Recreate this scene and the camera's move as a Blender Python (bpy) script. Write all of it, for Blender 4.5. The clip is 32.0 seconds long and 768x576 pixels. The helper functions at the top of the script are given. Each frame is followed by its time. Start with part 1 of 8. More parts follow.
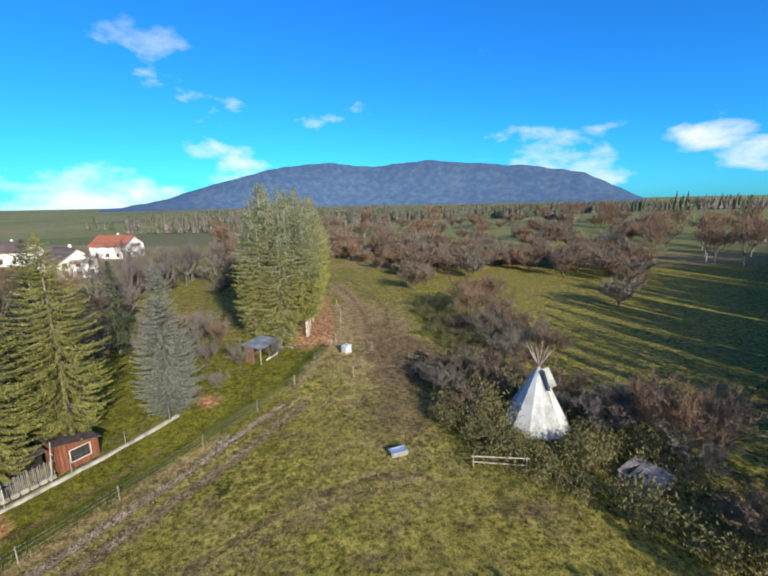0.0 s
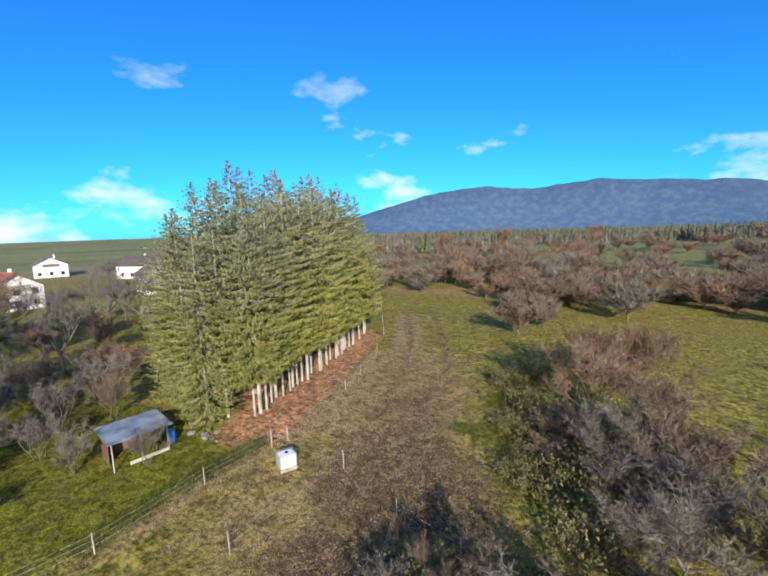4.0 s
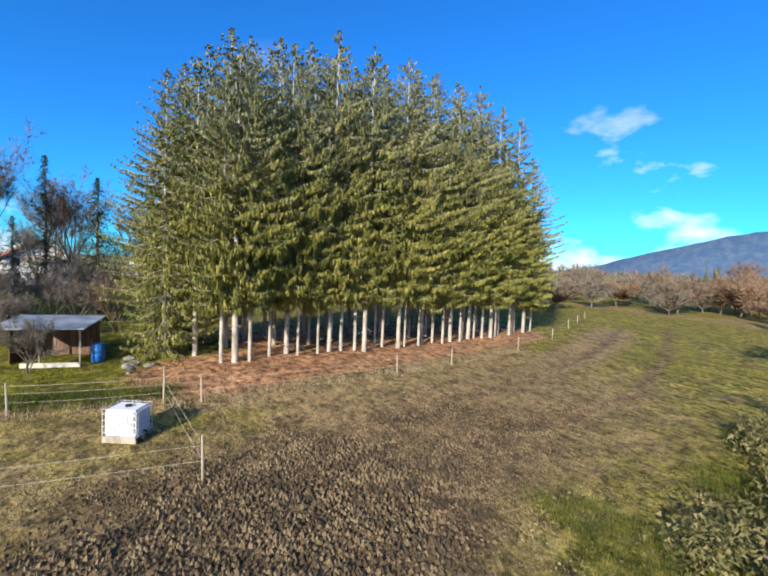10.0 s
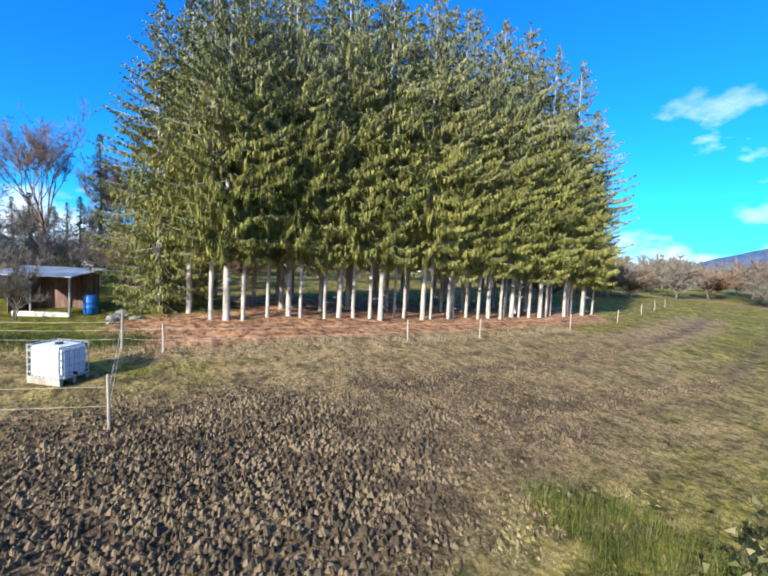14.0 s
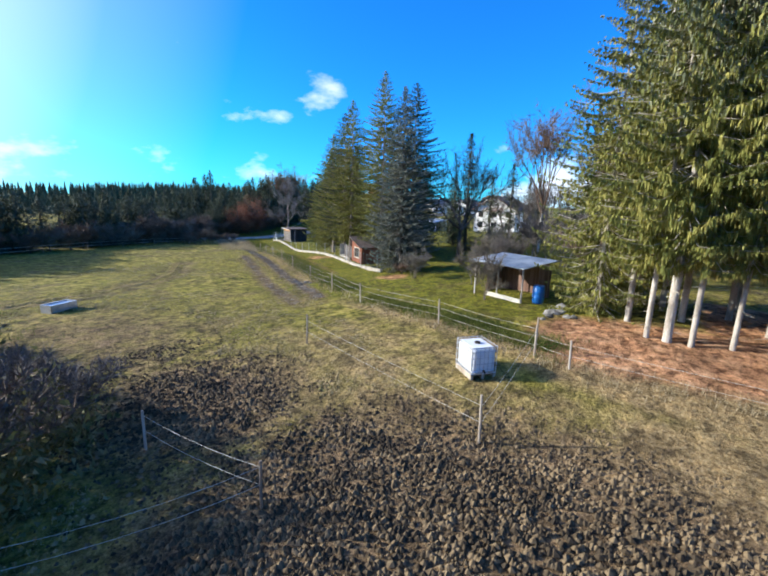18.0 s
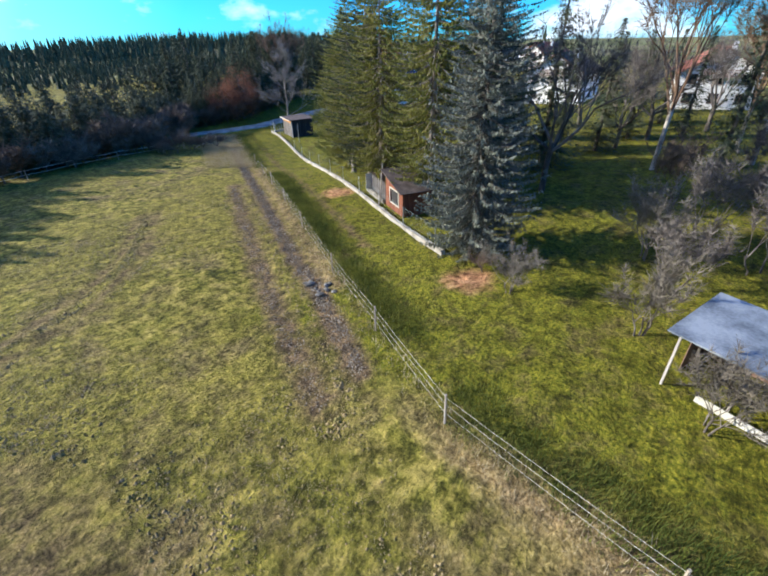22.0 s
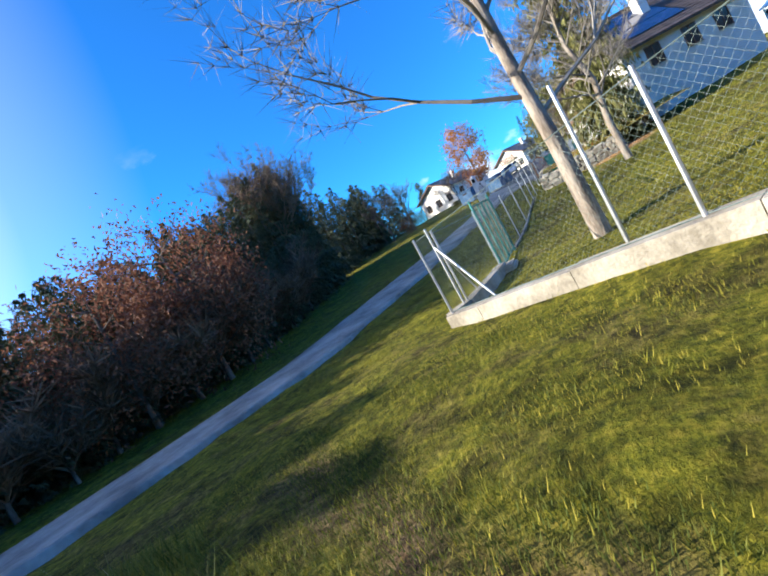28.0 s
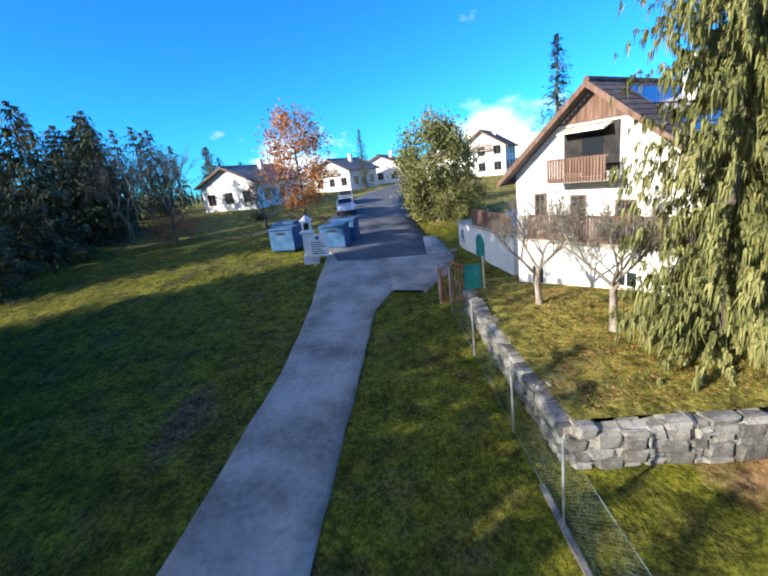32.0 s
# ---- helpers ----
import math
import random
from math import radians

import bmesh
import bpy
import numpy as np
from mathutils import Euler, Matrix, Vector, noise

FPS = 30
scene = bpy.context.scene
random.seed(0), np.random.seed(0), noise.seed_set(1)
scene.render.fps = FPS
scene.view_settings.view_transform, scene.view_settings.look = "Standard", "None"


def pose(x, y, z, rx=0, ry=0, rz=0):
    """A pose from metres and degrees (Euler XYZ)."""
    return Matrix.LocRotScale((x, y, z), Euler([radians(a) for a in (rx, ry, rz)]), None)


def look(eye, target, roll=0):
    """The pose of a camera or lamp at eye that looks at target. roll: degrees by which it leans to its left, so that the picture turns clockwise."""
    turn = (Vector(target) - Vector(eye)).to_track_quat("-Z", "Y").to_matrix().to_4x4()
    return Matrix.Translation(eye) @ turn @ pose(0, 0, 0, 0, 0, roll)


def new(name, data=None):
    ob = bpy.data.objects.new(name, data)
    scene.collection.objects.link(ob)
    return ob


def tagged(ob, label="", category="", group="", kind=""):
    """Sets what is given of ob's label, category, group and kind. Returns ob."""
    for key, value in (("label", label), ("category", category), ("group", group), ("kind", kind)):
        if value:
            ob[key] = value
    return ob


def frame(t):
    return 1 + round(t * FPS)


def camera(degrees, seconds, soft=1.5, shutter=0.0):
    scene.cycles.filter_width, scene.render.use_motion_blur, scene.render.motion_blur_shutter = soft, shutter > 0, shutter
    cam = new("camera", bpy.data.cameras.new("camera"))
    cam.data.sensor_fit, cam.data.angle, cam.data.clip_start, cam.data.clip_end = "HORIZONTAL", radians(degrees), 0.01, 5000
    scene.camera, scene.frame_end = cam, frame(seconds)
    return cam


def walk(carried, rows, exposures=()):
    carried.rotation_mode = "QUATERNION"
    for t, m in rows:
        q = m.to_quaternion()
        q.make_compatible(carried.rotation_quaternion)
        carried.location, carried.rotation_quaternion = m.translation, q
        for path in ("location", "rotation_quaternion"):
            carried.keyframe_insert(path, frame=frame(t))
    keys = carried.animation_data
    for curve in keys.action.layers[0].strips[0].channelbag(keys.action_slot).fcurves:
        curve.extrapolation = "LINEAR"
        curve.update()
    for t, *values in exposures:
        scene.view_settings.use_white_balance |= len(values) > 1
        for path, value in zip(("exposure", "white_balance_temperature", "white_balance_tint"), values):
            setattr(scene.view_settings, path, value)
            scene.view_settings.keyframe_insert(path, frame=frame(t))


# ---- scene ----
cam = camera(85.7, 32.0, soft=2.0)
PATH = [
    (0, (-0.04, -1.02, 20.71), (0.12, 8.76, 18.64), -1.2),
    (0.5, (3.25, 4.16, 19.67), (3.04, 14.01, 17.98), 1.6),
    (1, (6.26, 8.94, 18.82), (4.60, 18.70, 17.42), 1.3),
    (1.5, (8.80, 12.80, 18.31), (6.32, 22.38, 16.89), -0.3),
    (2, (9.99, 17.96, 17.85), (6.73, 27.31, 16.45), -1.5),
    (2.5, (11.49, 20.01, 18.17), (8.20, 29.34, 16.76), -1.6),
    (4.5, (11.64, 34.93, 14.90), (8.04, 44.16, 13.52), -2.0),
    (5, (11.95, 38.22, 13.12), (7.26, 47.01, 12.30), -2.5),
    (5.5, (11.99, 41.03, 11.77), (6.21, 49.18, 11.40), -2.1),
    (6, (12.16, 43.43, 10.60), (5.67, 51.04, 10.54), 0.3),
    (6.5, (12.36, 45.44, 9.80), (5.54, 52.76, 9.63), 1.4),
    (7, (12.55, 47.21, 8.93), (5.43, 54.23, 8.79), 3.9),
    (7.5, (12.60, 48.66, 8.09), (5.19, 55.38, 7.88), 3.7),
    (8, (12.51, 49.70, 7.47), (4.94, 56.22, 7.29), 3.4),
    (8.5, (12.50, 50.58, 7.01), (4.70, 56.82, 6.70), 2.2),
    (9, (12.54, 51.37, 6.67), (4.52, 57.35, 6.39), 1.3),
    (9.5, (12.51, 51.91, 6.63), (4.49, 57.86, 6.09), 0.6),
    (10, (12.47, 52.45, 6.53), (4.40, 58.33, 5.98), 2.3),
    (10.5, (12.39, 53.08, 6.48), (4.12, 58.68, 5.86), 1.2),
    (11, (12.21, 53.59, 6.27), (3.93, 59.12, 5.35), -0.1),
    (11.5, (12.07, 54.18, 6.02), (3.66, 59.53, 5.22), -0.0),
    (12, (11.84, 54.81, 5.62), (3.27, 59.93, 5.02), -0.0),
    (12.5, (11.72, 55.43, 5.19), (3.11, 60.46, 4.43), 0.1),
    (13, (11.56, 55.95, 4.69), (2.93, 60.93, 3.86), 1.3),
    (13.5, (11.40, 56.62, 4.24), (2.60, 61.31, 3.50), 2.3),
    (15.5, (10.67, 58.55, 4.23), (1.20, 61.64, 3.30), 2.9),
    (16, (9.80, 61.04, 4.93), (0.10, 59.02, 3.55), 3.8),
    (16.5, (9.45, 60.45, 4.99), (0.22, 56.81, 3.70), 0.4),
    (17, (9.28, 60.19, 5.10), (0.44, 55.69, 3.82), -2.5),
    (17.5, (9.17, 59.91, 5.38), (0.70, 54.93, 3.51), 2.3),
    (18, (9.10, 59.36, 6.09), (1.17, 53.63, 4.03), 1.7),
    (18.5, (8.50, 58.53, 6.84), (1.33, 52.05, 4.26), -0.3),
    (19, (7.86, 57.50, 7.88), (0.93, 50.92, 4.95), -5.3),
    (19.5, (6.98, 56.47, 9.04), (0.13, 49.83, 6.05), -7.5),
    (20, (6.03, 55.58, 10.34), (-0.73, 48.90, 7.23), -8.5),
    (20.5, (5.08, 54.52, 11.68), (-1.77, 47.97, 8.47), -8.6),
    (21, (2.81, 51.83, 11.43), (-4.06, 45.63, 8.02), -2.4),
    (21.5, (0.50, 49.78, 10.82), (-6.31, 44.57, 6.45), -0.2),
    (22, (-1.68, 47.93, 10.37), (-8.12, 42.94, 5.48), -1.1),
    (22.4, (-4.56, 45.47, 8.59), (-11.31, 40.26, 3.37), -3.2),
    (23, (-8.55, 41.39, 5.85), (-15.32, 35.83, 1.03), -2.6),
    (23.5, (-11.90, 37.60, 4.10), (-18.14, 31.28, -0.45), -5.0),
    (24, (-16.40, 33.85, 2.74), (-21.78, 26.54, -1.47), -8.6),
    (24.4, (-19.78, 30.88, 1.81), (-25.44, 23.35, -1.54), -1.0),
    (26.6, (-35.58, 4.13, -1.34), (-40.82, -3.96, -3.99), -6.7),
    (27, (-38.14, -0.61, -1.28), (-44.27, -8.25, -3.25), -6.6),
    (27.5, (-40.51, -5.38, -1.47), (-47.66, -12.37, -1.17), -6.2),
    (28, (-42.83, -9.88, -1.40), (-51.23, -15.27, -1.93), -29.0),
    (28.5, (-44.80, -12.98, -0.99), (-54.10, -16.08, -2.96), -43.2),
    (29, (-49.11, -14.31, -0.59), (-58.69, -15.95, -2.93), -23.9),
    (29.5, (-52.17, -14.38, -0.51), (-61.91, -15.95, -2.14), -0.2),
    (30, (-55.06, -14.76, -0.59), (-64.82, -16.20, -2.24), -8.1),
    (30.5, (-57.36, -15.03, -0.07), (-67.28, -16.24, -0.13), -3.4),
    (31, (-59.76, -14.91, 0.85), (-69.64, -16.45, 1.01), 4.9),
    (31.5, (-61.63, -15.75, 2.14), (-71.47, -17.15, 1.03), 8.4),
    (32, (-63.11, -16.77, 3.93), (-72.74, -17.25, 1.28), -7.2),
]
walk(cam, [(t, look(eye, target, roll)) for t, eye, target, roll in PATH], [(0, 0.5, 6500, 10), (5, 0.58, 6500, 10), (10, 0.74, 6650, 10), (13, 0.9, 6150, 10), (15, 1.12, 5950, 10), (16.5, 1.1, 5950, 10), (18, 0.93, 6150, 10), (20, 0.68, 7000, 10), (21.2, 0.7, 7100, 10), (22, 0.95, 6200, 10), (22.5, 1.05, 5900, 10), (24, 0.98, 5850, 10), (27, 1.18, 6200, 10), (28.5, 1.35, 6900, 10), (30, 1.65, 6600, 10), (31, 1.45, 6500, 10), (32, 1.12, 6500, 10)])

# ---- sky, sun and exposure ----
SUN_AZ, SUN_EL = radians(152), radians(21)
world = bpy.data.worlds.new("world")
scene.world = world
world.use_nodes = True
wn, wl = world.node_tree.nodes, world.node_tree.links
wn.clear()
w_out, w_bg = wn.new("ShaderNodeOutputWorld"), wn.new("ShaderNodeBackground")
w_sky = wn.new("ShaderNodeTexSky")
w_sky.sky_type, w_sky.sun_disc = "NISHITA", False
w_sky.sun_elevation, w_sky.sun_rotation = SUN_EL, SUN_AZ
w_sky.air_density, w_sky.dust_density, w_sky.ozone_density = 1.0, 0.15, 3.0
w_hs = wn.new("ShaderNodeHueSaturation")
w_hs.inputs["Saturation"].default_value = 1.0
w_hs.inputs["Value"].default_value = 1.0
w_tint = wn.new("ShaderNodeMixRGB")
w_tint.blend_type = "MULTIPLY"
w_tint.inputs["Fac"].default_value = 1.0
w_tint.inputs["Color2"].default_value = (0.13, 0.80, 1.58, 1)
w_co, w_map = wn.new("ShaderNodeTexCoord"), wn.new("ShaderNodeMapping")
w_map.inputs["Scale"].default_value = (3.4, 3.4, 7.0)
w_map.inputs["Location"].default_value = (0.35, 0.6, 0.1)
w_no = wn.new("ShaderNodeTexNoise")
w_no.inputs["Scale"].default_value, w_no.inputs["Detail"].default_value, w_no.inputs["Roughness"].default_value = 1.0, 7.0, 0.55
w_ra = wn.new("ShaderNodeValToRGB")
w_ra.color_ramp.elements[0].position, w_ra.color_ramp.elements[1].position = 0.60, 0.72
w_sep, w_band = wn.new("ShaderNodeSeparateXYZ"), wn.new("ShaderNodeValToRGB")
be = w_band.color_ramp.elements
be[0].position, be[0].color = 0.0, (0.9, 0.9, 0.9, 1)
be[1].position, be[1].color = 0.45, (0.0, 0.0, 0.0, 1)
mid = be.new(0.22)
mid.color = (0.9, 0.9, 0.9, 1)
w_mul, w_mix = wn.new("ShaderNodeMath"), wn.new("ShaderNodeMixRGB")
w_mul.operation = "MULTIPLY"
w_low, w_sum = wn.new("ShaderNodeMapRange"), wn.new("ShaderNodeMath")
w_low.inputs["From Min"].default_value, w_low.inputs["From Max"].default_value = 0.04, 0.15
w_low.inputs["To Min"].default_value, w_low.inputs["To Max"].default_value = 0.13, -0.02
w_sum.operation = "ADD"
w_mix.inputs["Color2"].default_value = (7.5, 7.9, 8.6, 1)
wl.new(w_sky.outputs[0], w_hs.inputs["Color"])
wl.new(w_co.outputs["Generated"], w_map.inputs["Vector"])
wl.new(w_map.outputs[0], w_no.inputs["Vector"])
wl.new(w_sep.outputs["Z"], w_low.inputs["Value"])
wl.new(w_no.outputs["Fac"], w_sum.inputs[0])
wl.new(w_low.outputs[0], w_sum.inputs[1])
wl.new(w_sum.outputs[0], w_ra.inputs[0])
wl.new(w_co.outputs["Generated"], w_sep.inputs[0])
wl.new(w_sep.outputs["Z"], w_band.inputs[0])
wl.new(w_ra.outputs[0], w_mul.inputs[0])
wl.new(w_band.outputs[0], w_mul.inputs[1])
wl.new(w_mul.outputs[0], w_mix.inputs["Fac"])
wl.new(w_hs.outputs[0], w_tint.inputs["Color1"])
wl.new(w_tint.outputs[0], w_mix.inputs["Color1"])
# the bright haze round the sun
w_nrm, w_dot, w_glow, w_halo = wn.new("ShaderNodeVectorMath"), wn.new("ShaderNodeVectorMath"), wn.new("ShaderNodeValToRGB"), wn.new("ShaderNodeMixRGB")
w_nrm.operation, w_dot.operation = "NORMALIZE", "DOT_PRODUCT"
w_dot.inputs[1].default_value = (math.sin(SUN_AZ) * math.cos(SUN_EL), math.cos(SUN_AZ) * math.cos(SUN_EL), math.sin(SUN_EL))
ge = w_glow.color_ramp.elements
ge[0].position, ge[0].color = 0.50, (0, 0, 0, 1)
ge[1].position, ge[1].color = 0.97, (0.95, 0.95, 0.95, 1)
for gp, gv in ((0.68, 0.10), (0.80, 0.36), (0.90, 0.74)):
    gm = ge.new(gp)
    gm.color = (gv, gv, gv, 1)
w_halo.inputs["Color2"].default_value = (9.5, 9.8, 10.2, 1)
wl.new(w_co.outputs["Generated"], w_nrm.inputs[0])
wl.new(w_nrm.outputs[0], w_dot.inputs[0])
wl.new(w_dot.outputs["Value"], w_glow.inputs[0])
wl.new(w_glow.outputs[0], w_halo.inputs["Fac"])
wl.new(w_mix.outputs[0], w_halo.inputs["Color1"])
wl.new(w_halo.outputs[0], w_bg.inputs["Color"])
wl.new(w_bg.outputs[0], w_out.inputs[0])
w_bg.inputs["Strength"].default_value = 0.098
sun_data = bpy.data.lights.new("sun", "SUN")
sun_data.energy, sun_data.angle, sun_data.color = 4.6, radians(0.5), (0.98, 0.93, 0.83)
sun = new("sun", sun_data)
s_dir = Vector((math.sin(SUN_AZ) * math.cos(SUN_EL), math.cos(SUN_AZ) * math.cos(SUN_EL), math.sin(SUN_EL)))
sun.matrix_world = look(s_dir * 100, (0, 0, 0))


# ---- materials ----
def material(name, stops, scale=4.0, rough=0.8, bump=0.0, bump_scale=30.0, metal=0.0, island=0.0, per_object=0.0, stretch=(1, 1, 1), trans=0.0, fine=0.35, spec=0.3):
    """Noise at two scales through a ramp of colours, with optional shifts per loose piece and per object."""
    m = bpy.data.materials.new(name)
    m.use_nodes = True
    n, l = m.node_tree.nodes, m.node_tree.links
    b = n["Principled BSDF"]
    b.inputs["Roughness"].default_value, b.inputs["Metallic"].default_value = rough, metal
    b.inputs["Specular IOR Level"].default_value = spec
    co, mp = n.new("ShaderNodeTexCoord"), n.new("ShaderNodeMapping")
    mp.inputs["Scale"].default_value = stretch
    l.new(co.outputs["Object"], mp.inputs["Vector"])
    big, small = n.new("ShaderNodeTexNoise"), n.new("ShaderNodeTexNoise")
    big.inputs["Scale"].default_value, big.inputs["Detail"].default_value = scale, 6
    small.inputs["Scale"].default_value, small.inputs["Detail"].default_value = scale * 9, 4
    add = n.new("ShaderNodeMath")
    add.operation = "MULTIPLY_ADD"
    add.inputs[1].default_value = fine
    for tex in (big, small):
        l.new(mp.outputs[0], tex.inputs["Vector"])
    l.new(small.outputs["Fac"], add.inputs[0])
    l.new(big.outputs["Fac"], add.inputs[2])
    last = add.outputs[0]
    for amount, kind, out in ((island, "ShaderNodeNewGeometry", "Random Per Island"), (per_object, "ShaderNodeObjectInfo", "Random")):
        if amount:
            src, ma = n.new(kind), n.new("ShaderNodeMath")
            ma.operation = "MULTIPLY_ADD"
            ma.inputs[1].default_value = amount
            l.new(src.outputs[out], ma.inputs[0])
            l.new(last, ma.inputs[2])
            last = ma.outputs[0]
    ramp = n.new("ShaderNodeValToRGB")
    lo, hi = 0.42 + fine * 0.32, 0.62 + fine * 0.62 + island + per_object
    els = ramp.color_ramp.elements
    while len(els) < len(stops):
        els.new(0.5)
    for i, c in enumerate(stops):
        els[i].position = min(1.0, lo * 0.9 + (hi - lo * 0.9) * i / max(1, len(stops) - 1))
        els[i].color = (*c, 1)
    l.new(last, ramp.inputs[0])
    l.new(ramp.outputs[0], b.inputs["Base Color"])
    if bump:
        bt, bn = n.new("ShaderNodeTexNoise"), n.new("ShaderNodeBump")
        bt.inputs["Scale"].default_value, bt.inputs["Detail"].default_value = bump_scale, 5
        bn.inputs["Strength"].default_value = bump
        bn.inputs["Distance"].default_value = 0.05
        l.new(mp.outputs[0], bt.inputs["Vector"])
        l.new(bt.outputs["Fac"], bn.inputs["Height"])
        l.new(bn.outputs[0], b.inputs["Normal"])
    if trans:
        tr, mx = n.new("ShaderNodeBsdfTranslucent"), n.new("ShaderNodeMixShader")
        mx.inputs[0].default_value = trans
        l.new(ramp.outputs[0], tr.inputs["Color"])
        l.new(b.outputs[0], mx.inputs[1])
        l.new(tr.outputs[0], mx.inputs[2])
        l.new(mx.outputs[0], n["Material Output"].inputs["Surface"])
    return m


def glass_material():
    m = bpy.data.materials.new("window_glass")
    m.use_nodes = True
    b = m.node_tree.nodes["Principled BSDF"]
    b.inputs["Base Color"].default_value = (0.02, 0.025, 0.03, 1)
    b.inputs["Roughness"].default_value = 0.08
    return m


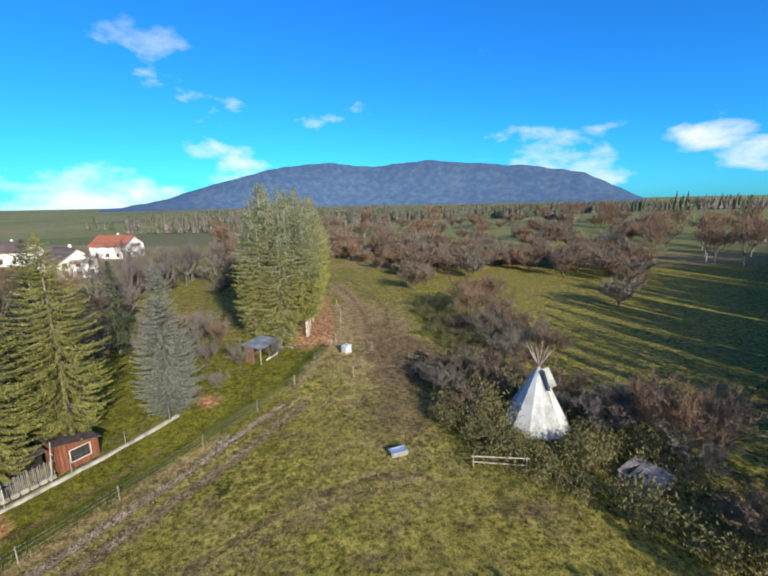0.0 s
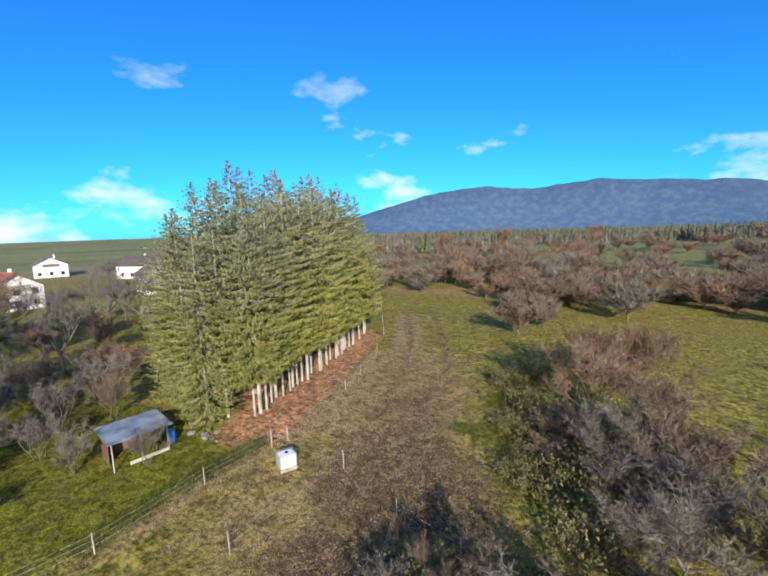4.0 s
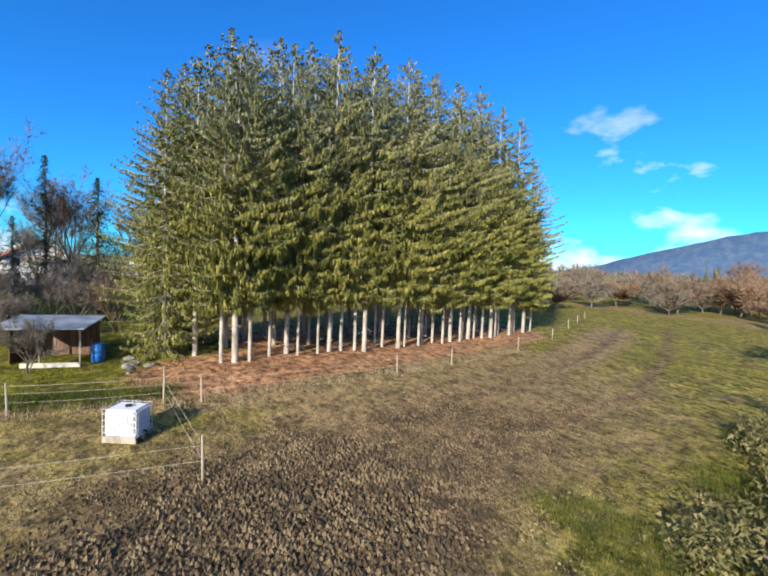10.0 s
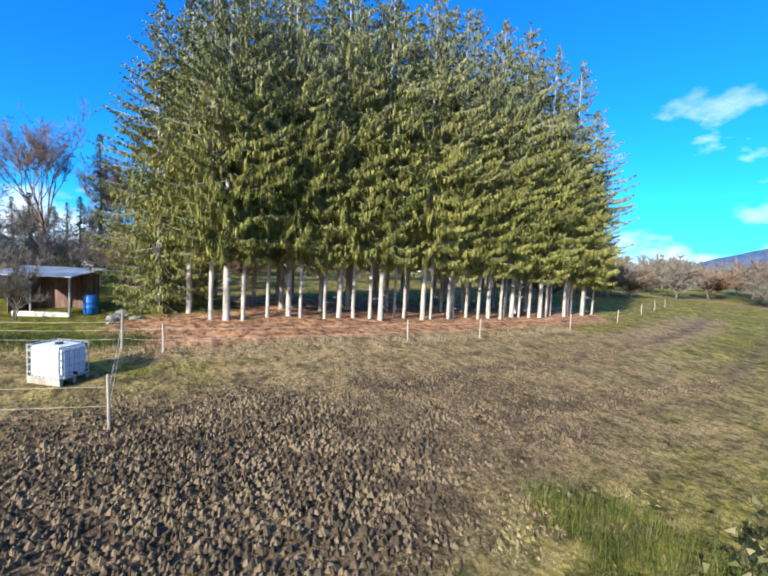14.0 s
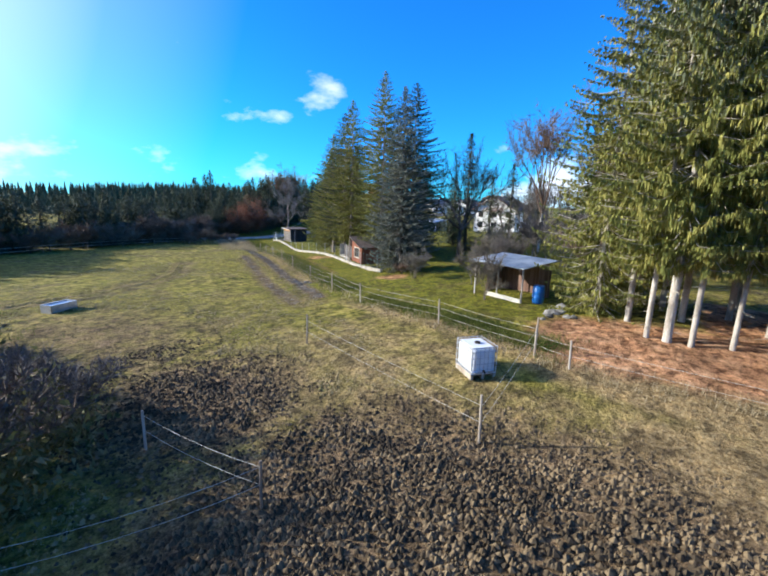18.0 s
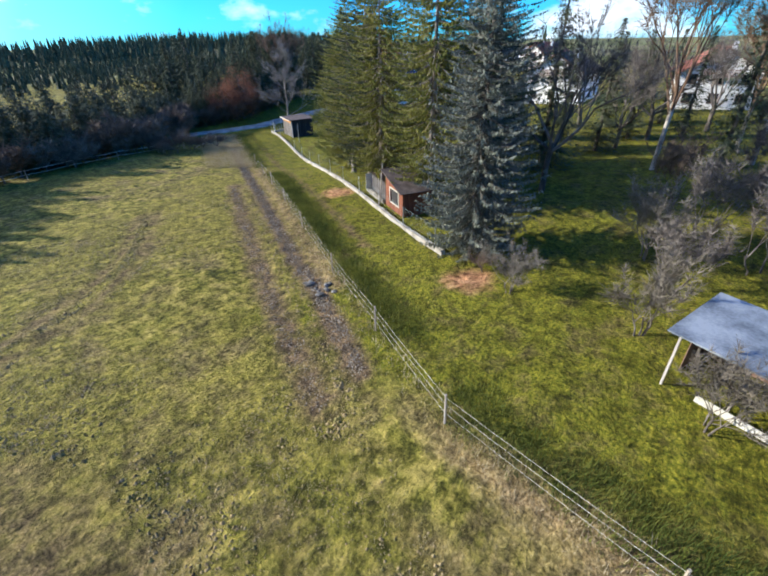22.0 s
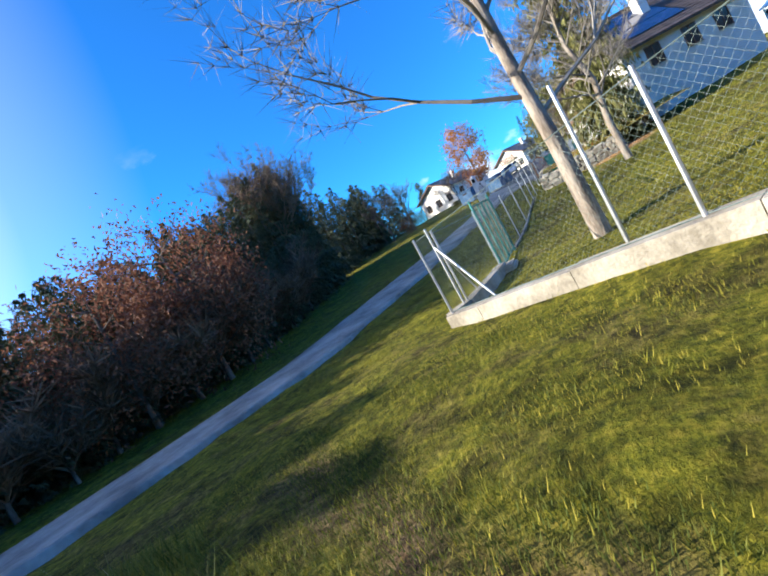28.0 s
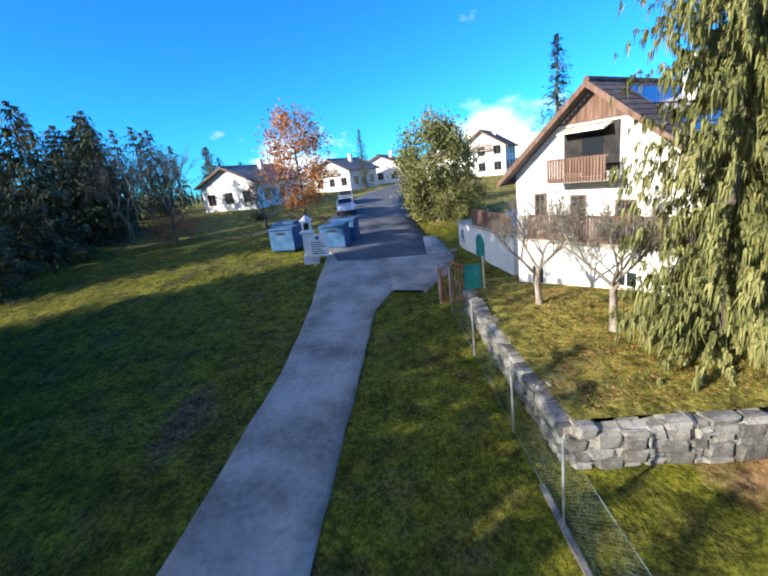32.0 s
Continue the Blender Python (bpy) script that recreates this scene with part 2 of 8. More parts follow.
M = {
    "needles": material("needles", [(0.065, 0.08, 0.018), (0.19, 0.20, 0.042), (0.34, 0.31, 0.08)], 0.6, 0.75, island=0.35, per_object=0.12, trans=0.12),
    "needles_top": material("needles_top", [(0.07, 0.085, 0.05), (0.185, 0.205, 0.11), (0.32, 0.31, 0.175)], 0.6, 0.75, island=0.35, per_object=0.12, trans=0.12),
    "needles_dark": material("needles_dark", [(0.028, 0.042, 0.024), (0.065, 0.082, 0.042), (0.12, 0.13, 0.065)], 0.6, 0.8, island=0.3, per_object=0.15, trans=0.1),
    "needles_silver": material("needles_silver", [(0.075, 0.092, 0.07), (0.165, 0.18, 0.138), (0.27, 0.28, 0.22)], 0.8, 0.75, island=0.35, trans=0.1),
    "needles_dull": material("needles_dull", [(0.055, 0.064, 0.02), (0.155, 0.158, 0.046), (0.28, 0.26, 0.09)], 0.6, 0.75, island=0.35, trans=0.1),
    "needles_gold": material("needles_gold", [(0.075, 0.085, 0.018), (0.20, 0.205, 0.04), (0.35, 0.32, 0.08)], 0.6, 0.75, island=0.35, trans=0.12),
    "bark_pale": material("bark_pale", [(0.22, 0.19, 0.15), (0.42, 0.37, 0.30), (0.55, 0.50, 0.42)], 3, 0.9, 0.5, 20, stretch=(1, 1, 0.25)),
    "bark_dark": material("bark_dark", [(0.05, 0.04, 0.03), (0.12, 0.10, 0.08), (0.2, 0.17, 0.14)], 4, 0.9, 0.5, 20, stretch=(1, 1, 0.25)),
    "twig_brown": material("twig_brown", [(0.066, 0.043, 0.030), (0.145, 0.099, 0.066), (0.218, 0.158, 0.112)], 0.7, 0.85, island=0.3, per_object=0.2),
    "twig_red": material("twig_red", [(0.099, 0.056, 0.033), (0.191, 0.115, 0.069), (0.264, 0.178, 0.115)], 0.7, 0.85, island=0.3, per_object=0.15),
    "twig_grey": material("twig_grey", [(0.079, 0.066, 0.050), (0.158, 0.132, 0.099), (0.238, 0.205, 0.158)], 0.7, 0.85, island=0.3, per_object=0.15),
    "twig_pale": material("twig_pale", [(0.12, 0.10, 0.085), (0.22, 0.195, 0.165), (0.33, 0.30, 0.26)], 0.7, 0.85, island=0.3),
    "tarred_board": material("tarred_board", [(0.012, 0.012, 0.012), (0.028, 0.027, 0.025), (0.055, 0.052, 0.047)], 2.5, 0.8, 0.4, 14, stretch=(3, 3, 0.35), per_object=0.2),
    "twig_dark": material("twig_dark", [(0.055, 0.045, 0.038), (0.12, 0.10, 0.085), (0.21, 0.18, 0.155)], 0.7, 0.85, island=0.3, per_object=0.2),
    "bark_mid": material("bark_mid", [(0.14, 0.11, 0.085), (0.28, 0.23, 0.185), (0.42, 0.36, 0.30)], 5, 0.9, 0.6, 22, stretch=(1, 1, 0.25)),
    "leaf_orange": material("leaf_orange", [(0.20, 0.06, 0.018), (0.42, 0.165, 0.05), (0.55, 0.28, 0.11)], 0.8, 0.8, island=0.4, trans=0.3),
    "leaf_copper": material("leaf_copper", [(0.09, 0.035, 0.02), (0.22, 0.09, 0.05), (0.36, 0.17, 0.095)], 0.8, 0.8, island=0.35, trans=0.25),
    "grass_blade": material("grass_blade", [(0.085, 0.10, 0.010), (0.21, 0.21, 0.018), (0.40, 0.335, 0.045)], 0.3, 0.8, island=0.4, trans=0.25),
    "weed": material("weed", [(0.035, 0.055, 0.008), (0.085, 0.11, 0.014), (0.18, 0.185, 0.03)], 0.5, 0.8, island=0.4, trans=0.25),
    "bramble": material("bramble", [(0.065, 0.07, 0.024), (0.15, 0.145, 0.05), (0.27, 0.22, 0.10)], 0.8, 0.75, island=0.4, trans=0.2),
    "straw": material("straw", [(0.25, 0.19, 0.10), (0.40, 0.32, 0.18), (0.52, 0.43, 0.27)], 0.5, 0.85, island=0.4, trans=0.2),
    "clod": material("clod", [(0.024, 0.018, 0.011), (0.078, 0.055, 0.03), (0.19, 0.135, 0.072)], 1.2, 0.95, island=0.35),
    "rubble": material("rubble", [(0.10, 0.08, 0.058), (0.24, 0.20, 0.145), (0.42, 0.36, 0.27)], 1.2, 0.95, island=0.35),
    "concrete": material("concrete", [(0.22, 0.195, 0.155), (0.36, 0.325, 0.265), (0.48, 0.44, 0.37)], 1.5, 0.9, 0.4, 25),
    "stone": material("stone", [(0.06, 0.056, 0.048), (0.16, 0.148, 0.125), (0.31, 0.29, 0.25)], 3.0, 0.9, 0.6, 18, per_object=0.3),
    "gravel": material("gravel", [(0.21, 0.19, 0.165), (0.35, 0.32, 0.275), (0.48, 0.44, 0.385)], 0.7, 0.95, 0.5, 60),
    "asphalt": material("asphalt", [(0.07, 0.072, 0.078), (0.105, 0.107, 0.112), (0.15, 0.15, 0.15)], 0.8, 0.85, 0.3, 80),
    "plaster": material("plaster", [(0.68, 0.66, 0.60), (0.78, 0.76, 0.71), (0.83, 0.81, 0.77)], 0.7, 0.9, 0.15, 40),
    "white_plastic": material("white_plastic", [(0.72, 0.73, 0.74), (0.80, 0.80, 0.80), (0.84, 0.84, 0.83)], 2.0, 0.35, spec=0.5),
    "galvanised": material("galvanised", [(0.42, 0.43, 0.44), (0.55, 0.56, 0.57), (0.64, 0.65, 0.66)], 4, 0.4, metal=0.7),
    "blue_plastic": material("blue_plastic", [(0.01, 0.09, 0.30), (0.015, 0.14, 0.46), (0.03, 0.2, 0.55)], 3, 0.4, spec=0.5),
    "blue_paint": material("blue_paint", [(0.02, 0.07, 0.16), (0.03, 0.10, 0.22), (0.06, 0.14, 0.26)], 2, 0.5),
    "old_board": material("old_board", [(0.16, 0.14, 0.115), (0.32, 0.28, 0.24), (0.46, 0.42, 0.37)], 2.5, 0.9, 0.4, 14, stretch=(3, 3, 0.35), per_object=0.3),
    "fresh_board": material("fresh_board", [(0.36, 0.15, 0.04), (0.52, 0.25, 0.07), (0.60, 0.33, 0.12)], 2.5, 0.8, 0.3, 14, stretch=(3, 3, 0.35), per_object=0.2),
    "red_board": material("red_board", [(0.10, 0.035, 0.02), (0.20, 0.065, 0.032), (0.28, 0.11, 0.055)], 2.5, 0.85, 0.3, 14, stretch=(3, 3, 0.35), per_object=0.25),
    "brown_board": material("brown_board", [(0.09, 0.05, 0.035), (0.17, 0.095, 0.065), (0.24, 0.15, 0.11)], 2.5, 0.8, 0.3, 14, stretch=(3, 3, 0.35), per_object=0.25),
    "pole_wood": material("pole_wood", [(0.22, 0.17, 0.12), (0.40, 0.33, 0.25), (0.52, 0.46, 0.38)], 2.5, 0.85, 0.3, 20, stretch=(2, 2, 0.4), per_object=0.2),
    "tape": material("tape", [(0.42, 0.39, 0.31), (0.54, 0.50, 0.41), (0.62, 0.59, 0.50)], 2, 0.7),
    "sheet_roof": material("sheet_roof", [(0.14, 0.16, 0.18), (0.26, 0.29, 0.32), (0.38, 0.41, 0.44)], 1.2, 0.45, 0.2, 12, metal=0.3),
    "canvas": material("canvas", [(0.16, 0.16, 0.145), (0.38, 0.375, 0.34), (0.56, 0.55, 0.51)], 0.9, 0.9, 0.3, 8, per_object=0.3, stretch=(1, 1, 0.5)),
    "roof_red": material("roof_red", [(0.20, 0.065, 0.04), (0.30, 0.10, 0.06), (0.38, 0.15, 0.09)], 2, 0.85, per_object=0.25),
    "roof_dark": material("roof_dark", [(0.06, 0.045, 0.04), (0.11, 0.085, 0.075), (0.17, 0.13, 0.115)], 2, 0.85, per_object=0.25),
    "roof_grey": material("roof_grey", [(0.09, 0.09, 0.095), (0.15, 0.15, 0.155), (0.22, 0.22, 0.22)], 2, 0.85, per_object=0.2),
    "green_wire": material("green_wire", [(0.012, 0.14, 0.125), (0.02, 0.23, 0.205), (0.045, 0.30, 0.27)], 3, 0.5),
    "mesh_wire": material("mesh_wire", [(0.08, 0.12, 0.11), (0.15, 0.20, 0.185), (0.24, 0.29, 0.27)], 3, 0.5, metal=0.3),
    "rust": material("rust", [(0.18, 0.06, 0.03), (0.33, 0.12, 0.06), (0.42, 0.19, 0.1)], 4, 0.85),
    # near-black of tyres and lids, also painted for the shade inside openings
    "dark_void": material("dark_void", [(0.015, 0.013, 0.012), (0.03, 0.027, 0.025), (0.05, 0.045, 0.04)], 2, 0.9),
    "solar": material("solar", [(0.012, 0.03, 0.09), (0.018, 0.045, 0.13), (0.03, 0.06, 0.16)], 1.5, 0.15, spec=0.6),
    # sky reflection put into the base colour as pale blue
    "water": material("water", [(0.2, 0.3, 0.42), (0.26, 0.36, 0.5), (0.32, 0.42, 0.55)], 2, 0.2),
    # far woods with the blue of distance haze mixed into the colour
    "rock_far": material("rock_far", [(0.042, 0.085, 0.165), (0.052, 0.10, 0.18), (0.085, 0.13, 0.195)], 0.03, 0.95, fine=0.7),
    "tussock": material("tussock", [(0.11, 0.075, 0.036), (0.21, 0.155, 0.058), (0.19, 0.17, 0.05), (0.33, 0.245, 0.115)], 0.22, 0.95, island=0.5, fine=0.5),
    "glass": glass_material(),
}


# ---- building blocks ----
def mesh_of(name, verts, faces, mat, smooth=False):
    me = bpy.data.meshes.new(name)
    me.from_pydata(verts, [], faces)
    me.materials.append(mat if not isinstance(mat, str) else M[mat])
    if smooth:
        me.polygons.foreach_set("use_smooth", [True] * len(me.polygons))
    me.update()
    return me


def part(name, data, mat=None, parent=None, label=""):
    """Link a mesh, or a bmesh, as one object under a thing or a part."""
    if isinstance(data, bmesh.types.BMesh):
        me = bpy.data.meshes.new(name)
        data.to_mesh(me)
        data.free()
        if mat:
            me.materials.append(M[mat])
        data = me
    ob = new(name, data)
    if parent:
        ob.parent = parent
    return tagged(ob, label) if label else ob


def thing(name, x, y, z, rz=0.0, label="", category="", group="", kind=""):
    ob = new(name)
    ob.empty_display_size = 0.2
    ob.matrix_basis = pose(x, y, z, 0, 0, rz)
    return tagged(ob, label, category, group, kind)


class Geo:
    """A list of vertices and faces to which simple solids are added."""

    def __init__(self):
        self.v, self.f = [], []

    def box(self, x0, y0, z0, x1, y1, z1):
        n = len(self.v)
        self.v += [(x, y, z) for z in (z0, z1) for x, y in ((x0, y0), (x1, y0), (x1, y1), (x0, y1))]
        self.f += [tuple(n + i for i in q) for q in ((3, 2, 1, 0), (4, 5, 6, 7), (0, 1, 5, 4), (1, 2, 6, 5), (2, 3, 7, 6), (3, 0, 4, 7))]
        return self

    def tube(self, points, radii, sides=6, cap=True):
        n0, pts = len(self.v), [Vector(p) for p in points]
        if not isinstance(radii, (list, tuple)):
            radii = [radii] * len(pts)
        for i, p in enumerate(pts):
            d = (pts[min(i + 1, len(pts) - 1)] - pts[max(i - 1, 0)]).normalized()
            a = d.cross(Vector((0, 0, 1)) if abs(d.z) < 0.95 else Vector((1, 0, 0))).normalized()
            b = d.cross(a)
            for k in range(sides):
                w = 2 * math.pi * k / sides
                self.v.append(tuple(p + radii[i] * (math.cos(w) * a + math.sin(w) * b)))
        for i in range(len(pts) - 1):
            for k in range(sides):
                q = n0 + i * sides
                self.f.append((q + k, q + (k + 1) % sides, q + sides + (k + 1) % sides, q + sides + k))
        if cap:
            self.f.append(tuple(n0 + k for k in reversed(range(sides))))
            self.f.append(tuple(n0 + (len(pts) - 1) * sides + k for k in range(sides)))
        return self

    def prism(self, ring, z0, z1):
        n, c = len(self.v), len(ring)
        self.v += [(x, y, z0) for x, y in ring] + [(x, y, z1) for x, y in ring]
        self.f += [tuple(n + i for i in reversed(range(c))), tuple(n + c + i for i in range(c))]
        self.f += [(n + i, n + (i + 1) % c, n + c + (i + 1) % c, n + c + i) for i in range(c)]
        return self

    def slab(self, corners, thick):
        """A plate: four corners and a thickness straight down."""
        n = len(self.v)
        self.v += [tuple(c) for c in corners] + [(c[0], c[1], c[2] - thick) for c in corners]
        self.f += [tuple(n + i for i in q) for q in ((0, 1, 2, 3), (7, 6, 5, 4), (0, 4, 5, 1), (1, 5, 6, 2), (2, 6, 7, 3), (3, 7, 4, 0))]
        return self

    def tri(self, a, b, c):
        n = len(self.v)
        self.v += [tuple(a), tuple(b), tuple(c)]
        self.f.append((n, n + 1, n + 2))
        return self

    def mesh(self, name, mat, smooth=False):
        return mesh_of(name, self.v, self.f, mat, smooth)


def bevelled(name, x0, y0, z0, x1, y1, z1, mat, r=0.02):
    """A box mesh with rounded edges."""
    bm = bmesh.new()
    bmesh.ops.create_cube(bm, size=1)
    for v in bm.verts:
        v.co = Vector(((x0 + x1) / 2 + v.co.x * (x1 - x0), (y0 + y1) / 2 + v.co.y * (y1 - y0), (z0 + z1) / 2 + v.co.z * (z1 - z0)))
    bmesh.ops.bevel(bm, geom=list(bm.edges), offset=r, segments=2, affect="EDGES")
    me = bpy.data.meshes.new(name)
    bm.to_mesh(me)
    bm.free()
    me.materials.append(M[mat])
    return me


# ---- the lie of the land ----
CONTROL = np.array([
    (-4.2, 53.7, 0), (-1, 55.3, -.4), (-11.7, 58.3, .9), (-14, 75.2, .4), (-6, 72, 0), (-20.5, 37.4, -.2), (-22.5, 34.2, -.5), (-28.5, 22.8, -.9),
    (-14.7, 33.4, -.9), (-15, 53, .75), (-20, 47, .6), (9, 28.5, -.8), (16, 34, -.9), (.4, 30.5, -.6), (-31, 0, -2.0), (-36, 5, -2.6),
    (-49.3, -13.2, -3.1), (-48.6, -9.1, -2.7), (-60.4, -13.6, -3.1), (-69.7, -13.8, -2.4), (-81, -20, -1.4), (-87, -22, -.6), (-90, -13, -1.1),
    (-118, -38, 1.8), (-60, -21, -2.9), (10, 60, -1.2), (30, 60, -3), (30, 20, -2.5), (-5, 5, -1.4), (-45, 30, -.3), (-50, 8, -1.8), (-78, -4, -1.6)])


def land_weights():
    p, z = CONTROL[:, :2], CONTROL[:, 2]
    n = len(p)
    a = np.zeros((n + 1, n + 1))
    a[:n, :n] = -np.sqrt(((p[:, None] - p[None]) ** 2).sum(-1) + 25) + np.eye(n) * 0.16
    a[:n, n] = a[n, :n] = 1
    return np.linalg.solve(a, np.r_[z, 0])


LAND = land_weights()


def ground_z(x, y):
    cx, cy = min(max(x, -170), 80), min(max(y, -90), 140)
    near = float(LAND[:-1] @ -np.sqrt((CONTROL[:, 0] - cx) ** 2 + (CONTROL[:, 1] - cy) ** 2 + 25) + LAND[-1])
    away = math.hypot(x - cx, y - cy)
    if away:
        w = min(1.0, away / 350)
        w = w * w * (3 - 2 * w)
        # the valley floor to the north, a slope up to the north-east, a wooded hill to the south-west
        far = -7.0 + 14 * math.exp(-((x - 330) ** 2 + (y - 330) ** 2) / 220**2) + (-6 if y < -90 else 0) + 17 * math.exp(-((x + 330) ** 2 + (y + 450) ** 2) / 260**2)
        near = near * (1 - w) + far * w
    return near


def ground_material():
    """Meadow turf; the zone attribute mixes in trodden mud, red needle litter and dry grass."""
    m = bpy.data.materials.new("meadow")
    m.use_nodes = True
    n, l = m.node_tree.nodes, m.node_tree.links
    b = n["Principled BSDF"]
    b.inputs["Roughness"].default_value = 0.95
    b.inputs["Specular IOR Level"].default_value = 0.15
    co, at, sep = n.new("ShaderNodeTexCoord"), n.new("ShaderNodeAttribute"), n.new("ShaderNodeSeparateColor")
    at.attribute_name = "zone"
    l.new(at.outputs["Color"], sep.inputs[0])

    def noise_node(scale, detail=6, rough=0.6):
        t = n.new("ShaderNodeTexNoise")
        t.inputs["Scale"].default_value, t.inputs["Detail"].default_value, t.inputs["Roughness"].default_value = scale, detail, rough
        l.new(co.outputs["Object"], t.inputs["Vector"])
        return t.outputs["Fac"]

    def ramp(src, stops):
        r = n.new("ShaderNodeValToRGB")
        els = r.color_ramp.elements
        while len(els) < len(stops):
            els.new(0.5)
        for e, (p, c) in zip(els, stops):
            e.position, e.color = p, (*c, 1)
        l.new(src, r.inputs[0])
        return r.outputs[0]

    def mix(fac, a, c):
        x = n.new("ShaderNodeMixRGB")
        l.new(fac, x.inputs[0])
        l.new(a, x.inputs[1])
        l.new(c, x.inputs[2])
        return x.outputs[0]

    def broken(channel, scale, soft=0.25):
        """The zone's weight, with a ragged edge."""
        a = n.new("ShaderNodeMath")
        a.operation = "ADD"
        l.new(sep.outputs[channel], a.inputs[0])
        l.new(noise_node(scale, 8, 0.7), a.inputs[1])
        r = n.new("ShaderNodeMapRange")
        r.inputs["From Min"].default_value, r.inputs["From Max"].default_value = 0.98 - soft, 0.98 + soft
        l.new(a.outputs[0], r.inputs["Value"])
        return r.outputs[0]

    fine, mid, big = noise_node(9.0, 8, 0.75), noise_node(1.3, 8, 0.7), noise_node(0.09, 5)
    grass_a = ramp(fine, [(0.37, (0.09, 0.088, 0.014)), (0.49, (0.25, 0.218, 0.036)), (0.62, (0.46, 0.365, 0.09))])
    grass_b = ramp(mid, [(0.37, (0.095, 0.10, 0.014)), (0.50, (0.26, 0.23, 0.038)), (0.63, (0.46, 0.36, 0.095))])
    sharp = ramp(big, [(0.40, (0, 0, 0)), (0.60, (1, 1, 1))])
    turf = mix(sharp, grass_a, grass_b)
    worn = ramp(noise_node(0.33, 8, 0.72), [(0.50, (0, 0, 0)), (0.66, (0.8, 0.8, 0.8))])
    turf = mix(worn, turf, ramp(fine, [(0.36, (0.085, 0.06, 0.03)), (0.50, (0.23, 0.165, 0.075)), (0.66, (0.42, 0.31, 0.15))]))
    green = ramp(fine, [(0.35, (0.045, 0.062, 0.008)), (0.50, (0.175, 0.175, 0.015)), (0.66, (0.37, 0.31, 0.035))])
    thin = ramp(noise_node(0.7, 8, 0.75), [(0.50, (0, 0, 0)), (0.64, (0.75, 0.75, 0.75))])
    green = mix(thin, green, ramp(fine, [(0.36, (0.06, 0.045, 0.02)), (0.50, (0.17, 0.125, 0.045)), (0.66, (0.32, 0.25, 0.09))]))
    mud = ramp(fine, [(0.36, (0.065, 0.044, 0.026)), (0.50, (0.22, 0.145, 0.076)), (0.66, (0.42, 0.29, 0.155))])
    litter = ramp(mid, [(0.35, (0.33, 0.15, 0.07)), (0.52, (0.55, 0.285, 0.14)), (0.70, (0.65, 0.40, 0.23))])
    dry = ramp(fine, [(0.36, (0.17, 0.11, 0.045)), (0.50, (0.37, 0.255, 0.115)), (0.66, (0.54, 0.41, 0.215))])
    col = mix(broken("Blue", 0.8), turf, dry)
    lush = n.new("ShaderNodeAttribute")
    lush.attribute_name = "lush"
    ls = n.new("ShaderNodeSeparateColor")
    l.new(lush.outputs["Color"], ls.inputs[0])
    col = mix(ls.outputs["Red"], col, green)
    col = mix(broken("Red", 1.1), col, mud)
    col = mix(broken("Green", 0.9), col, litter)
    # the far country: a patchwork of fields
    cells = n.new("ShaderNodeTexVoronoi")
    cells.inputs["Scale"].default_value = 0.0075
    l.new(co.outputs["Object"], cells.inputs["Vector"])
    cs = n.new("ShaderNodeSeparateColor")
    l.new(cells.outputs["Color"], cs.inputs[0])
    fields = ramp(cs.outputs["Red"], [(0.0, (0.16, 0.19, 0.06)), (0.35, (0.24, 0.26, 0.09)), (0.6, (0.30, 0.26, 0.14)), (0.8, (0.20, 0.24, 0.07)), (1.0, (0.17, 0.135, 0.09))])
    col = mix(ls.outputs["Green"], col, fields)
    # trodden tussocks: hollow shade and lit crests multiplied into the colour at two sizes
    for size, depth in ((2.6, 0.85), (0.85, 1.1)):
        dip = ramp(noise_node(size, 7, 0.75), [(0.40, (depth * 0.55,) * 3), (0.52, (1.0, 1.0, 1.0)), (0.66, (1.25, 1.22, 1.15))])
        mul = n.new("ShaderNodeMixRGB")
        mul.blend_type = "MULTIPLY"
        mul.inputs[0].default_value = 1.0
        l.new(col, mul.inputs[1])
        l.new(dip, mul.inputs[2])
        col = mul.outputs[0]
    l.new(col, b.inputs["Base Color"])
    bump = n.new("ShaderNodeBump")
    bump.inputs["Strength"].default_value, bump.inputs["Distance"].default_value = 0.9, 0.3
    hsum = n.new("ShaderNodeMath")
    hsum.operation = "MULTIPLY_ADD"
    hsum.inputs[1].default_value = 0.45
    l.new(fine, hsum.inputs[0])
    l.new(noise_node(2.6, 6, 0.65), hsum.inputs[2])
    l.new(hsum.outputs[0], bump.inputs["Height"])
    l.new(bump.outputs[0], b.inputs["Normal"])
    return m


def near_line(x, y, pts):
    """The distance to a polyline in plan."""
    best = 1e9
    for (ax, ay), (bx, by) in zip(pts, pts[1:]):
        dx, dy = bx - ax, by - ay
        u = min(1, max(0, ((x - ax) * dx + (y - ay) * dy) / max(1e-9, dx * dx + dy * dy)))
        best = min(best, math.hypot(x - ax - u * dx, y - ay - u * dy))
    return best


def bell(d, w):
    return max(0.0, 1 - (d / w) ** 2)


W0, WD = Vector((-20.4, 37.7)), Vector((-0.5, -0.866))
WR = Vector((-0.866, 0.5))


def wall_point(s, side=0.0):
    """A place by its run along the garden wall and its distance behind it."""
    p = W0 + WD * s + WR * side
    return p.x, p.y


